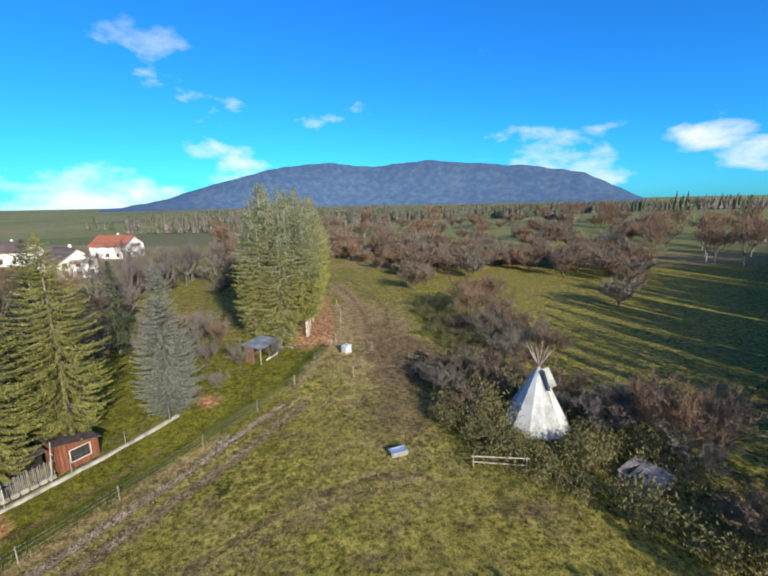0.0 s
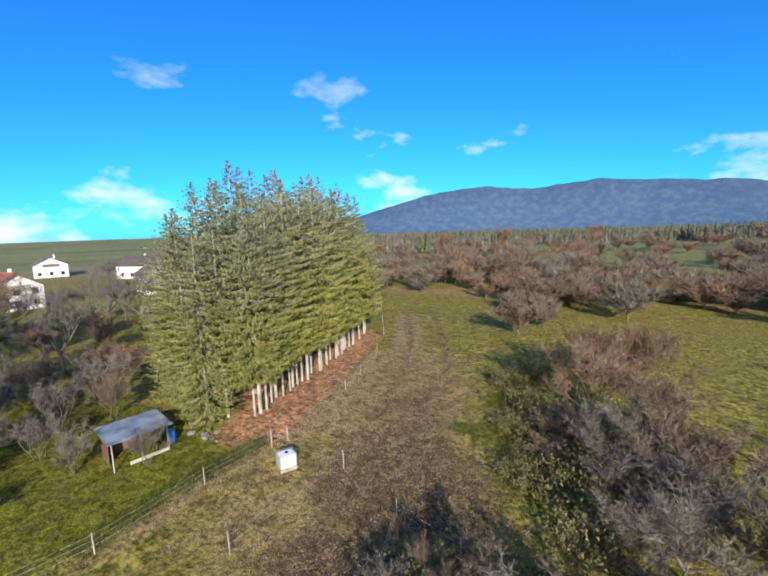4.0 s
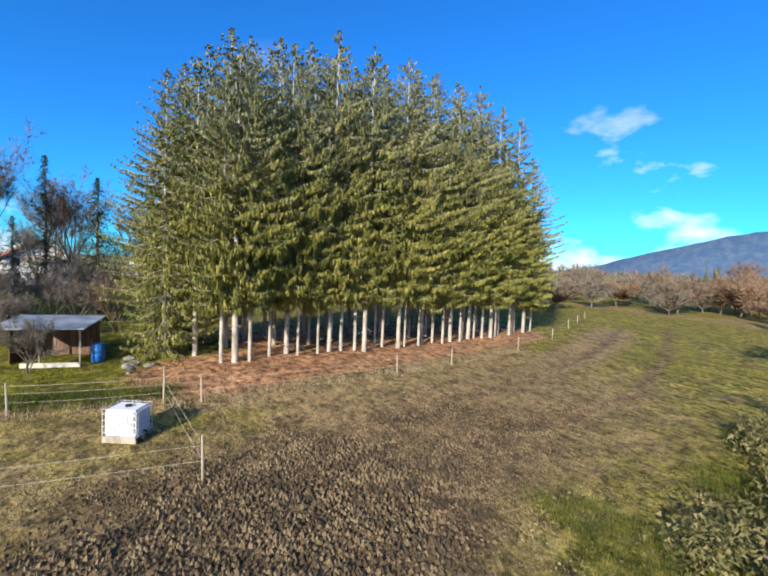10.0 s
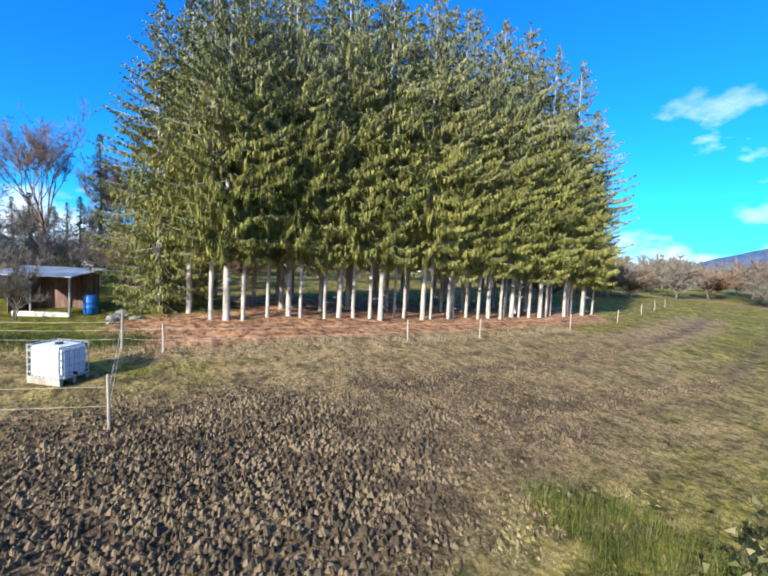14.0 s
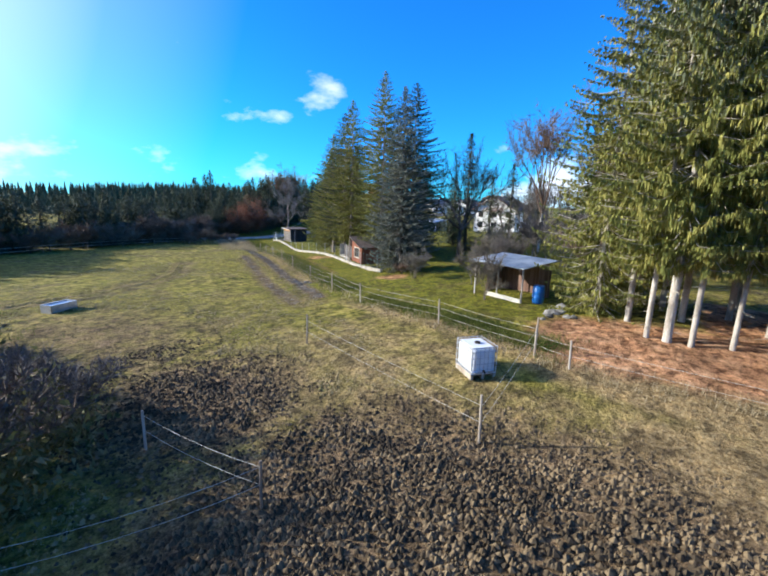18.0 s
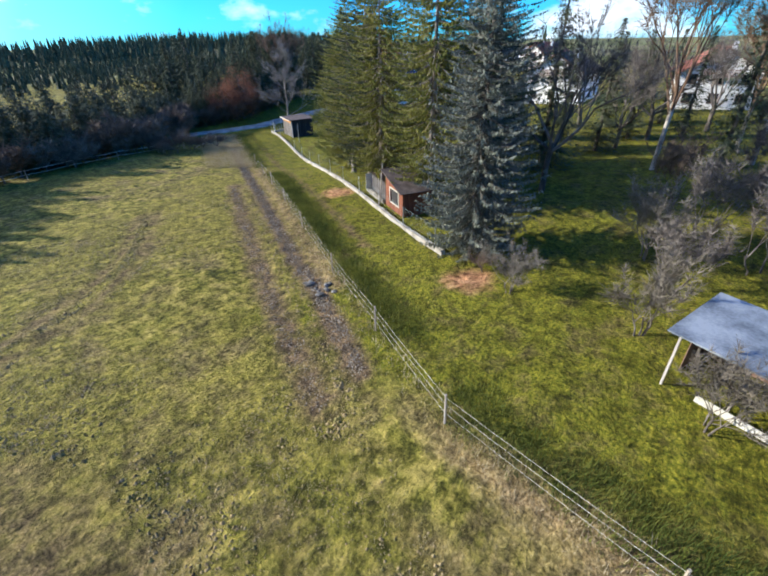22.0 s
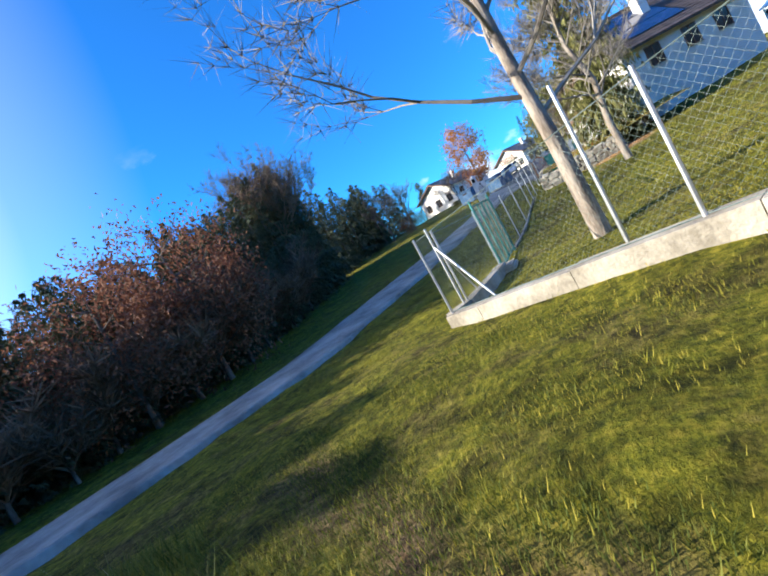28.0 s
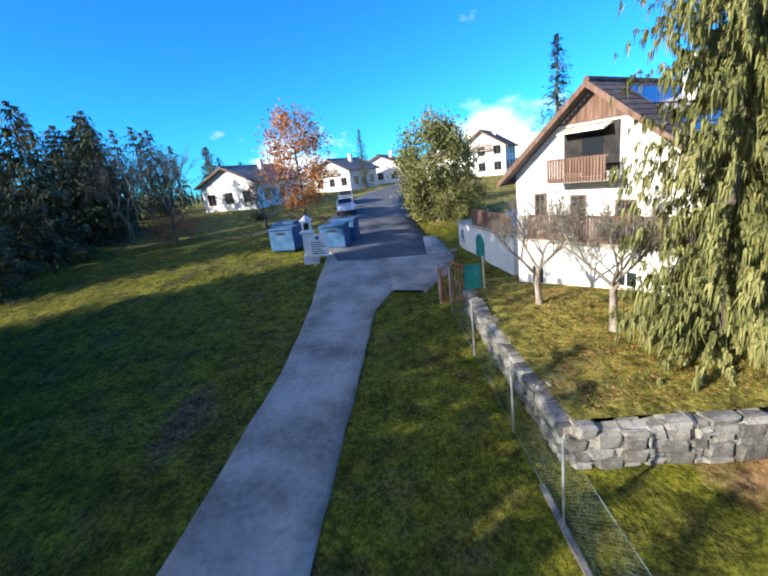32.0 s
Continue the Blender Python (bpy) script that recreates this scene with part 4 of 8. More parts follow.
def leafy_meshes(h, r, base, seed, leaf_mat, bark, count=2600, size=0.22, pointed=0.6, trunk_r=0.14):
    """Trunk and an egg-shaped, gappy crown of single leaf clumps."""
    rnd = random.Random(seed)
    g = Geo()
    lumps = [(rnd.uniform(0, 6.3), rnd.uniform(0.15, 1), rnd.uniform(0.05, 0.98)) for _ in range(46)]
    for i in range(count):
        yaw, f, u = lumps[i % len(lumps)]
        wide = r * math.sin(math.pi * min(1, u * 0.85 + 0.12)) ** pointed * math.sqrt(f)
        c = Vector((math.cos(yaw) * wide, math.sin(yaw) * wide, base + (h - base) * u)) + Vector((rnd.gauss(0, 1), rnd.gauss(0, 1), rnd.gauss(0, 1))) * r * 0.17
        a = Vector((rnd.uniform(-1, 1), rnd.uniform(-1, 1), rnd.uniform(-1, 1))).normalized() * size * rnd.uniform(0.5, 1.2)
        b = a.cross(Vector((rnd.uniform(-1, 1), rnd.uniform(-1, 1), rnd.uniform(-1, 1)))).normalized() * size * 0.6
        g.tri(c - a * 0.5, c + b, c + a)
    t = Geo().tube([(0, 0, -0.3), (0, 0, 0.2), (0.05, 0.03, h * 0.45), (0, 0, h * 0.9)], [trunk_r * 1.4, trunk_r, trunk_r * 0.7, 0.02], 7, False)
    for k in range(12 if trunk_r > 0.05 else 0):
        yaw, z0 = rnd.uniform(0, 6.3), base + (h - base) * rnd.uniform(0.05, 0.75)
        t.tube([(0, 0, z0), (math.cos(yaw) * r * 0.4, math.sin(yaw) * r * 0.4, z0 + 0.3), (math.cos(yaw) * r * 0.8, math.sin(yaw) * r * 0.8, z0 + 0.8)], [trunk_r * 0.35, trunk_r * 0.2, 0.01], 4, False)
    return t.mesh("trunk", bark, True), g.mesh("crown", leaf_mat)


def plant(name, meshes, x, y, scale=1.0, tall=1.0, rz=None, label="", category="tree", group="", sink=0.0):
    """A tree of two parts on the land; repeats share the meshes."""
    ob = new(name)
    rnd = random.Random(int(x * 131 + y * 977))
    ob.matrix_basis = pose(x, y, ground_z(x, y) - sink, 0, 0, rnd.uniform(0, 360) if rz is None else rz) @ Matrix.Diagonal((scale, scale, scale * tall, 1))
    for me in meshes:
        new(me.name.split(".")[0], me).parent = ob
    return tagged(ob, label, category, group)


def join_mass(name, items, label, category):
    """Many far plants in one mesh: a list of plant meshes with their poses."""
    cos, idx, tot, mat, mats, base = [], [], [], [], [], 0
    for meshes, m in items:
        turn = np.array(m)
        for me in meshes:
            n, k, f = len(me.vertices), len(me.loops), len(me.polygons)
            co, li, lt = np.empty(n * 3, np.float32), np.empty(k, np.int32), np.empty(f, np.int32)
            me.vertices.foreach_get("co", co)
            me.loops.foreach_get("vertex_index", li)
            me.polygons.foreach_get("loop_total", lt)
            if me.materials[0] not in mats:
                mats.append(me.materials[0])
            cos.append(co.reshape(-1, 3) @ turn[:3, :3].T + turn[:3, 3])
            idx.append(li + base)
            tot.append(lt)
            mat.append(np.full(f, mats.index(me.materials[0]), np.int32))
            base += n
    co, li, lt, mi = np.concatenate(cos), np.concatenate(idx), np.concatenate(tot), np.concatenate(mat)
    me = bpy.data.meshes.new(name)
    me.vertices.add(len(co))
    me.vertices.foreach_set("co", co.astype(np.float32).ravel())
    me.loops.add(len(li))
    me.loops.foreach_set("vertex_index", li.astype(np.int32))
    me.polygons.add(len(lt))
    me.polygons.foreach_set("loop_start", np.r_[0, np.cumsum(lt)[:-1]].astype(np.int32))
    for mm in mats:
        me.materials.append(mm)
    me.polygons.foreach_set("material_index", mi)
    me.update(calc_edges=True)
    return tagged(new(name, me), label, category, kind="stuff")


def rooted(x, y, scale, tall, sink=0.2):
    """The pose of a plant that belongs to a mass."""
    turn = random.Random(int(x * 131 + y * 977)).uniform(0, 360)
    return pose(x, y, ground_z(x, y) - sink, 0, 0, turn) @ Matrix.Diagonal((scale, scale, scale * tall, 1))


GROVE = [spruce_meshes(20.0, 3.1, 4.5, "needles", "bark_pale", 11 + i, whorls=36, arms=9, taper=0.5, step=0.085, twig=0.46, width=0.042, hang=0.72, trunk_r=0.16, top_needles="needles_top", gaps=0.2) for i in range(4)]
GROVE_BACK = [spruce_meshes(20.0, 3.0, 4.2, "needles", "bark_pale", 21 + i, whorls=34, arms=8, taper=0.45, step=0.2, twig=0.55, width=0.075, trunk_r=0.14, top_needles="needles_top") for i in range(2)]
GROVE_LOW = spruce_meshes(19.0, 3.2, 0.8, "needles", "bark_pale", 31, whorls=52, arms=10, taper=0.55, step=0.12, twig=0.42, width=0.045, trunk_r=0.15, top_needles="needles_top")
SPRUCE = [spruce_meshes(18.0, 3.5, 1.8, "needles_dark" if i else "needles_gold", "bark_mid", 41 + i, whorls=58, arms=14, taper=0.8, droop=0.4, step=0.09, twig=0.4, width=0.04, trunk_r=0.22, gaps=0.05) for i in range(2)]
TALL = [spruce_meshes(26.5, 3.9, 4.0, ("needles_gold", "needles_dark")[i], "bark_mid", 45 + i, whorls=60, arms=12, taper=0.62, droop=0.42, step=0.1, twig=0.44, width=0.044, trunk_r=0.26, gaps=0.2) for i in range(2)]
SILVER = spruce_meshes(13.5, 2.8, 0.5, "needles_silver", "bark_dark", 51, whorls=56, arms=14, taper=0.85, droop=0.3, hang=0.35, step=0.08, twig=0.34, width=0.032, trunk_r=0.17, gaps=0.04)
SLIM = conifer_meshes("slim", 17.0, 1.9, 0.5, "needles_dark", "bark_dark", 52, whorls=46, arms=9, droop=0.3, clumps=6, size=0.3, trunk_r=0.15, full=0.8, tris=4)
FOREST = [conifer_meshes("forest", 18.0, 3.2, 0.8, "needles_dark", "bark_dark", 61 + i, whorls=24, arms=7, droop=0.5, clumps=3, size=0.7, trunk_r=0.16, hang=0.8, full=0.62, tris=4) for i in range(3)]
FOREST_EDGE = [conifer_meshes("forest_edge", 18.0, 3.2, 0.6, "needles_dark", "bark_dark", 161 + i, whorls=30, arms=8, droop=0.5, clumps=5, size=0.36, trunk_r=0.16, hang=0.9, full=0.62, tris=6) for i in range(2)]
SHRUB = {m: [bare_meshes(4.5, 0.9, 0.7, 71 + i + 5 * j, m, "bark_dark", 3, 4, 0.05, 9, 0.55, 0.014, 3) for i in range(2)] for j, m in enumerate(("twig_brown", "twig_red", "twig_grey", "twig_dark"))}
HEDGE = [bare_meshes(4.5, 0.7, 1.0, 81 + i, ("twig_dark", "twig_grey", "twig_brown")[i], "bark_dark", 3, 1, 0.09, 11, 0.6, 0.017, 9) for i in range(3)]
HEDGE_FAR = [bare_meshes(4.5, 0.7, 1.0, 181 + i, ("twig_brown", "twig_grey", "twig_red")[i], "bark_dark", 2, 1, 0.09, 15, 1.1, 0.035, 7) for i in range(3)]
BIRCH_FAR = bare_meshes(15.0, 4.0, 0.5, 195, "twig_red", "bark_pale", 3, 1, 0.2, 7, 1.6, 0.045, 6)
BARE = [bare_meshes(11.0, 3.0, 0.75, 91 + i, "twig_dark", "bark_dark", 4, 1, 0.24, 6, 0.7, 0.013, 6) for i in range(2)]
BIRCH = bare_meshes(15.0, 5.0, 0.45, 95, "twig_red", "bark_pale", 4, 1, 0.2, 8, 0.9, 0.016, 7)
APPLE = bare_meshes(4.2, 1.4, 1.2, 97, "twig_grey", "bark_mid", 4, 1, 0.12, 6, 0.4, 0.006, 5)
COPPER = leafy_meshes(8.5, 2.7, 1.3, 101, "leaf_orange", "bark_dark", 5200, 0.2)
BEECH = leafy_meshes(7.0, 3.2, 0.5, 102, "leaf_copper", "bark_dark", 8000, 0.14)
BRAMBLE = leafy_meshes(1.3, 1.9, 0.05, 104, "bramble", "bark_dark", 1500, 0.16, 0.5, 0.02)
YEW = leafy_meshes(5.6, 2.2, 0.1, 103, "needles_dull", "bark_dark", 14000, 0.16)



def tops(f):
    """Heights along the grove's rows: low at the ends, tallest past the middle."""
    return float(np.interp(f, (0, 0.12, 0.35, 0.65, 0.85, 1), (0.86, 0.94, 1.05, 1.1, 1.04, 0.74)))


# the spruce grove: a close front row and looser rows behind
rnd = random.Random(5)
for i in range(34):
    f = i / 33
    y = 58.3 + 33.5 * f
    x = -10.9 - 1.6 * f - 1.9 * f * f + rnd.uniform(-0.35, 0.35)
    wide, high = (rnd.uniform(0.98, 1.12), tops(f) * rnd.uniform(0.97, 1.05)) if i % 3 == 1 else (rnd.uniform(0.58, 0.75), tops(f) * rnd.uniform(0.80, 0.97))
    plant("spruce", GROVE[i % 4], x, y + rnd.uniform(-0.3, 0.3), wide, high / wide, None, "tall spruce with pale bare lower trunk in a close row", "tree", "spruces of the grove", 0.1)
for row in range(3):
    for i in range(13):
        f = (i + 0.5 * (row % 2)) / 13
        plant("spruce", GROVE_BACK[(i + row) % 2], -13.4 - 2.6 * row - 2.5 * f + rnd.uniform(-0.6, 0.6), 57.5 + 32 * f + rnd.uniform(-0.6, 0.6), rnd.uniform(0.92, 1.08), tops(f) * (0.98, 1.04, 1.0)[row] * rnd.uniform(0.95, 1.05), None, "tall spruce inside the grove with a bare lower trunk", "tree", "spruces of the grove", 0.1)
plant("spruce", GROVE_LOW, -13.6, 56.2, 0.95, 0.88, None, "spruce at the grove's edge with branches down to the ground", "tree", "spruces of the grove", 0.1)
plant("spruce", GROVE_LOW, -16.8, 57.6, 1.0, 0.93, None, "spruce at the grove's edge with branches down to the ground", "tree", "spruces of the grove", 0.1)

# single conifers along the garden wall
plant("spruce", TALL[0], -27.2, 32.6, 0.95, 0.76, None, "tall garden spruce with golden sunlit needles", "tree", "garden spruces")
plant("spruce", TALL[1], -30.0, 34.6, 1.0, 0.69, None, "tall dark garden spruce", "tree", "garden spruces")
plant("spruce", TALL[0], -28.9, 26.9, 0.95, 0.70, None, "very tall garden spruce with a bare trunk beside the chicken run", "tree", "garden spruces")
plant("spruce", TALL[1], -31.0, 23.9, 0.95, 0.68, None, "very tall dark spruce over the chicken run", "tree", "garden spruces")
plant("spruce", TALL[0], -33.4, 19.8, 0.95, 0.62, None, "broad garden spruce with yellow-green needles", "tree", "garden spruces")
plant("spruce", SPRUCE[0], -36.4, 16.6, 1.15, 0.7, None, "garden spruce with yellow-green needles", "tree", "garden spruces")
plant("birch", BIRCH, -44.0, 44.5, 1.0, 1.15, None, "tall leafless birch with reddish twigs", "tree", "birches")
for x, y, tall in ((-35.5, 28.5, 0.62), (-38.0, 25.0, 0.66), (-34.5, 32.0, 0.6), (-39.5, 30.5, 0.68), (-40.5, 22.0, 0.6)):
    plant("forest_spruce", FOREST_EDGE[int(-y) % 2], x, y, 1.0, tall, None, "dark bushy spruce in the gardens behind the coop", "tree", "garden spruces", 0.1)
plant("silver_spruce", SILVER, -21.6, 38.8, 1.2, 0.94, None, "silver-grey spruce with branches to the ground", "tree")
plant("columnar_fir", SLIM, -41.0, 36.0, 1.7, 0.5, None, "slim dark pointed fir", "tree")
plant("columnar_fir", SLIM, -35.5, 53.6, 1.5, 0.5, None, "dark bushy fir behind the shed", "tree")
plant("columnar_fir", SLIM, -48.0, 49.0, 1.3, 0.75, None, "dark bushy fir behind the gardens", "tree")
plant("bare_tree", BARE[0], -34.0, 38.5, 1.0, 1.2, None, "leafless dark broad tree in the garden", "tree")
plant("birch", BIRCH, -49.5, 51.2, 1.0, 1.0, None, "tall leafless birch with reddish twigs", "tree", "birches")
plant("birch", BIRCH, -56.0, 50.0, 1.0, 0.92, None, "tall leafless birch with reddish twigs", "tree", "birches")
plant("birch", BIRCH, -47.0, 58.0, 0.9, 0.95, None, "tall leafless birch with reddish twigs", "tree", "birches")

# bare trees and thickets between the gardens and the village
rnd = random.Random(33)
for i in range(26):
    x, y = rnd.uniform(-74, -34), rnd.uniform(60, 128)
    plant("bare_tree", BARE[i % 2], x, y, rnd.uniform(0.8, 1.15), rnd.uniform(0.8, 1.1), None, "leafless broad tree between the gardens", "tree", "bare garden trees")
for x, y, s in ((-58, 42, 1.0), (-66, 47, 1.1), (-54, 55, 0.9), (-70, 38, 1.0), (-60, 34, 0.9), (-52, 40, 0.8)):
    plant("bare_tree", BARE[int(-x) % 2], x, y, s, 1.0, None, "leafless broad tree between the gardens", "tree", "bare garden trees")
for i in range(34):
    x, y = rnd.uniform(-70, -26), rnd.uniform(58, 120)
    if x > -30 and y < 95:
        x -= 8
    plant("shrub", HEDGE_FAR[i % 3], x, y, rnd.uniform(0.8, 1.3), rnd.uniform(0.8, 1.1), None, "leafless bush in the gardens", "shrub", "garden bushes")
for x, y in ((-66, 36), (-71, 41.5), (-60.5, 45), (-76, 52), (-84, 62), (-80, 38)):
    plant("columnar_fir", SLIM, x, y, 1.25, 0.5, None, "dark bushy fir in front of the village houses", "tree", "village firs")
for x, y, tall in ((-50, 38.5, 0.6), (-55, 33.5, 0.55), (-47.5, 31.0, 0.5), (-53, 27.5, 0.55), (-58, 40, 0.55)):
    plant("columnar_fir", SLIM, x, y, 1.4, tall * 0.8, None, "dark bushy fir in the gardens behind the wall", "tree", "garden firs")

# shrubs and leafless trees round the paddock and garden
for mat, x, y, s, tall in (
    ("twig_grey", -18.0, 42.6, 0.55, 1.0), ("twig_brown", -19.6, 40.6, 0.35, 0.7), ("twig_grey", -13.6, 50.2, 0.6, 1.1), ("twig_grey", -17.4, 48.0, 0.7, 1.1),
    ("twig_dark", -21.5, 48.3, 0.8, 1.0), ("twig_grey", -24.5, 47.0, 0.8, 1.1), ("twig_dark", -25.0, 51.5, 0.9, 1.1), ("twig_dark", -28.5, 49.0, 0.9, 1.2),
    ("twig_brown", -22.5, 54.5, 0.85, 1.2), ("twig_dark", -26.0, 57.0, 1.0, 1.2), ("twig_dark", -31.0, 54.0, 1.0, 1.3), ("twig_brown", -34.0, 47.0, 0.9, 1.2), ("twig_dark", -37.0, 52.0, 1.1, 1.2),
    ("twig_red", 25.5, 31.5, 1.35, 1.25), ("twig_brown", 28.5, 30.5, 1.3, 1.2), ("twig_grey", 22.5, 35.0, 1.0, 1.0), ("twig_grey", 19.5, 37.5, 0.9, 0.9), ("twig_brown", 31.5, 34.0, 1.2, 1.1),
    ("twig_red", 15.5, 71.5, 1.7, 1.1), ("twig_red", 18.0, 76.5, 1.8, 1.1), ("twig_brown", 20.5, 68.0, 1.5, 1.1), ("twig_brown", 14.5, 65.0, 1.1, 0.8), ("twig_grey", 17.5, 62.5, 1.2, 0.7), ("twig_grey", 21.5, 58.5, 1.2, 0.9), ("twig_brown", 23.0, 80.0, 1.8, 1.0), ("twig_brown", 13.0, 62.0, 0.8, 0.6),
    ("twig_grey", 17.0, 52.5, 1.1, 0.8), ("twig_brown", 19.5, 48.0, 1.1, 0.9), ("twig_grey", 15.5, 45.5, 0.9, 0.8), ("twig_brown", 10.5, 46.0, 0.8, 0.8), ("twig_grey", 8.5, 44.0, 0.7, 0.8), ("twig_brown", 12.5, 43.5, 0.9, 0.9), ("twig_brown", 23.5, 51.5, 1.3, 1.0),
    ("twig_brown", 24.0, 20.5, 1.1, 1.0), ("twig_grey", 27.5, 17.5, 1.2, 1.1), ("twig_brown", 21.0, 15.0, 0.9, 0.9), ("twig_grey", 30.5, 24.0, 1.3, 1.0),
):
    plant("shrub", SHRUB[mat][int(abs(x * 7)) % 2], x, y, s, tall, None, {"twig_red": "leafless shrub with reddish twigs", "twig_brown": "leafless shrub with dense brown twigs", "twig_grey": "leafless shrub with bare grey twigs", "twig_dark": "leafless shrub with dark twigs"}[mat], "shrub", "bare shrubs")

# hedgerows and copses on the valley floor
rnd = random.Random(9)
hedges, thicket, deep_wood = [], [], []
for i in range(250):
    band = i % 5
    yaw = radians(rnd.uniform(-34, 22))
    far = (112, 150, 195, 260, 350)[band] * rnd.uniform(0.88, 1.12)
    x, y = -far * math.sin(yaw), far * math.cos(yaw)
    if -26 < x < 4 and y < 150 or math.hypot(x - 40, y - 110) < 26:
        continue
    s = rnd.uniform(1.2, 2.0) * (1 + 0.14 * band)
    hedges.append((HEDGE_FAR[(0, 0, 1, 2)[i % 4]], rooted(x, y, s, rnd.uniform(0.7, 1.1), 0.0)))
for i in range(16):
    yaw, far = radians(rnd.uniform(-30, 14)), rnd.uniform(240, 420)
    plant("birch", BIRCH_FAR, -far * math.sin(yaw), far * math.cos(yaw), rnd.uniform(0.9, 1.4), rnd.uniform(0.8, 1.1), None, "distant leafless tree in a hedgerow", "tree", "hedgerow trees")

# a thicket of scrub across the meadow to the north
for i in range(80):
    f = rnd.random()
    x = -22 + 92 * f + rnd.uniform(-5, 5)
    y = 158 - 40 * f + rnd.gauss(0, 9) + (14 if f > 0.6 else 0)
    thicket.append((HEDGE_FAR[(0, 1, 0, 2)[i % 4]], rooted(x, y, rnd.uniform(1.2, 2.1), rnd.uniform(0.8, 1.15), 0.0)))
join_mass("hedgerows", hedges, "leafless brown hedgerows across the valley floor", "hedge")
join_mass("scrub_thicket", thicket, "leafless grey-brown scrub across the meadow", "scrub")

# woods south of the track and east of the meadow
rnd = random.Random(14)
EDGE = [(-125, -50), (-108, -46), (-100, -41.5), (-90, -41), (-82, -38.5), (-75, -36), (-66, -33), (-58, -30.5), (-50, -29), (-43, -28)]
EDGE_E = [(-43, -28), (-36, -21), (-27, -15.5), (-17, -12.5), (-7, -10), (4, -8), (16, -6), (28, -2)]


def on_edge(line, k):
    a, b, f = line[int(k)], line[int(k) + 1], k % 1
    return a[0] + (b[0] - a[0]) * f, a[1] + (b[1] - a[1]) * f


def in_ride(x, y):
    """A ride cut through the wood, along which the low sun reaches the meadow."""
    return -93.2 < 0.883 * x + 0.469 * y < -86.4


def wood_height(x, deep):
    """Low young growth in the east, tall spruces towards the village."""
    return float(np.interp(x, (-100, -86, -82, -74, -69, -64, -55, -45), (11.5, 12.0, 12.5, 13.5, 11.5, 9.4, 7.3, 4.8))) + (0.2 * deep if x > -72 else 0.0)


for i in range(205):
    ex, ey = on_edge(EDGE, rnd.uniform(4.5, 8.9) if i % 3 == 0 else rnd.uniform(0, len(EDGE) - 1.001))
    deep = 24 * rnd.random() ** 1.8
    x, y = ex + rnd.uniform(-1, 1), ey - deep
    if in_ride(x, y):
        continue
    tall = wood_height(x, deep) / 18 * rnd.uniform(0.8, 1.1)
    wide = rnd.uniform(0.85, 1.15) * (1.0 if tall > 0.5 else 0.75)
    if deep < 9 and x > -92:
        plant("forest_spruce", FOREST_EDGE[i % 2], x, y, wide, tall / wide, None, "dark spruce in the wood", "tree", "spruces of the wood", 0.2)
    else:
        deep_wood.append((FOREST[i % 3], rooted(x, y, wide, tall / wide)))
for i in range(58):
    ex, ey = on_edge(EDGE, 4.2 + 4.75 * (i // 2) / 28.5)
    x, y = ex + rnd.uniform(-0.5, 0.5), ey - 3.2 * (i % 2) + rnd.uniform(-0.5, 0.5)
    if in_ride(x, y):
        continue
    tall = wood_height(x, 0) / 18 * rnd.uniform(0.88, 1.08)
    plant("forest_spruce", FOREST_EDGE[i % 2], x, y, 0.9 if tall > 0.5 else 0.72, tall / (0.9 if tall > 0.5 else 0.72), None, "dark spruce in the close front of the wood", "tree", "spruces of the wood", 0.2)
for i in range(26):
    ex, ey = on_edge(EDGE_E, 0.02 + 2.0 * i / 26)
    plant("shrub", HEDGE_FAR[i % 2], ex + rnd.uniform(-0.6, 0.6), ey - rnd.uniform(0.0, 2.0), rnd.uniform(0.9, 1.1), rnd.uniform(0.9, 1.1), None, "dense leafless scrub below the bank", "shrub", "scrub at the wood")
for i in range(210):
    ex, ey = on_edge(EDGE_E, rnd.uniform(0, len(EDGE_E) - 1.001) if i < 150 else rnd.uniform(3.9, 6.5))
    deep = 14 * rnd.random() ** 1.3
    x, y = ex + rnd.uniform(-1, 1) + 0.3 * deep, ey - deep
    high = float(np.interp(x, (-43, -30, -8, 0, 6), (4.6, 5.5, 6.5, 8.0, 10.5))) + 0.2 * deep
    tall, wide = high / 18 * rnd.uniform(0.85, 1.15), rnd.uniform(0.75, 1.0)
    if deep < 4 and x < 4:
        plant("forest_spruce", FOREST[i % 3], x, y, wide, tall / wide, None, "dark spruce in the wood below the meadow", "tree", "spruces of the wood", 0.2)
    else:
        deep_wood.append((FOREST[i % 3], rooted(x, y, wide, tall / wide)))
for i in range(46):
    ex, ey = on_edge(EDGE_E, rnd.uniform(0.1, len(EDGE_E) - 1.001))
    plant("shrub", HEDGE_FAR[i % 3], ex, ey + rnd.uniform(0.5, 2.5), rnd.uniform(0.6, 1.2), rnd.uniform(0.7, 1.1), None, "leafless brown scrub at the edge of the wood", "shrub", "scrub at the wood")
for i in range(12):
    ex, ey = on_edge(EDGE, 5.9 + 2.9 * i / 12)
    plant("shrub", HEDGE_FAR[(0, 2)[i % 2]], ex, ey + rnd.uniform(0.8, 1.8), rnd.uniform(0.8, 1.25), rnd.uniform(0.9, 1.2), None, "leafless brown scrub at the edge of the wood", "shrub", "scrub at the wood")
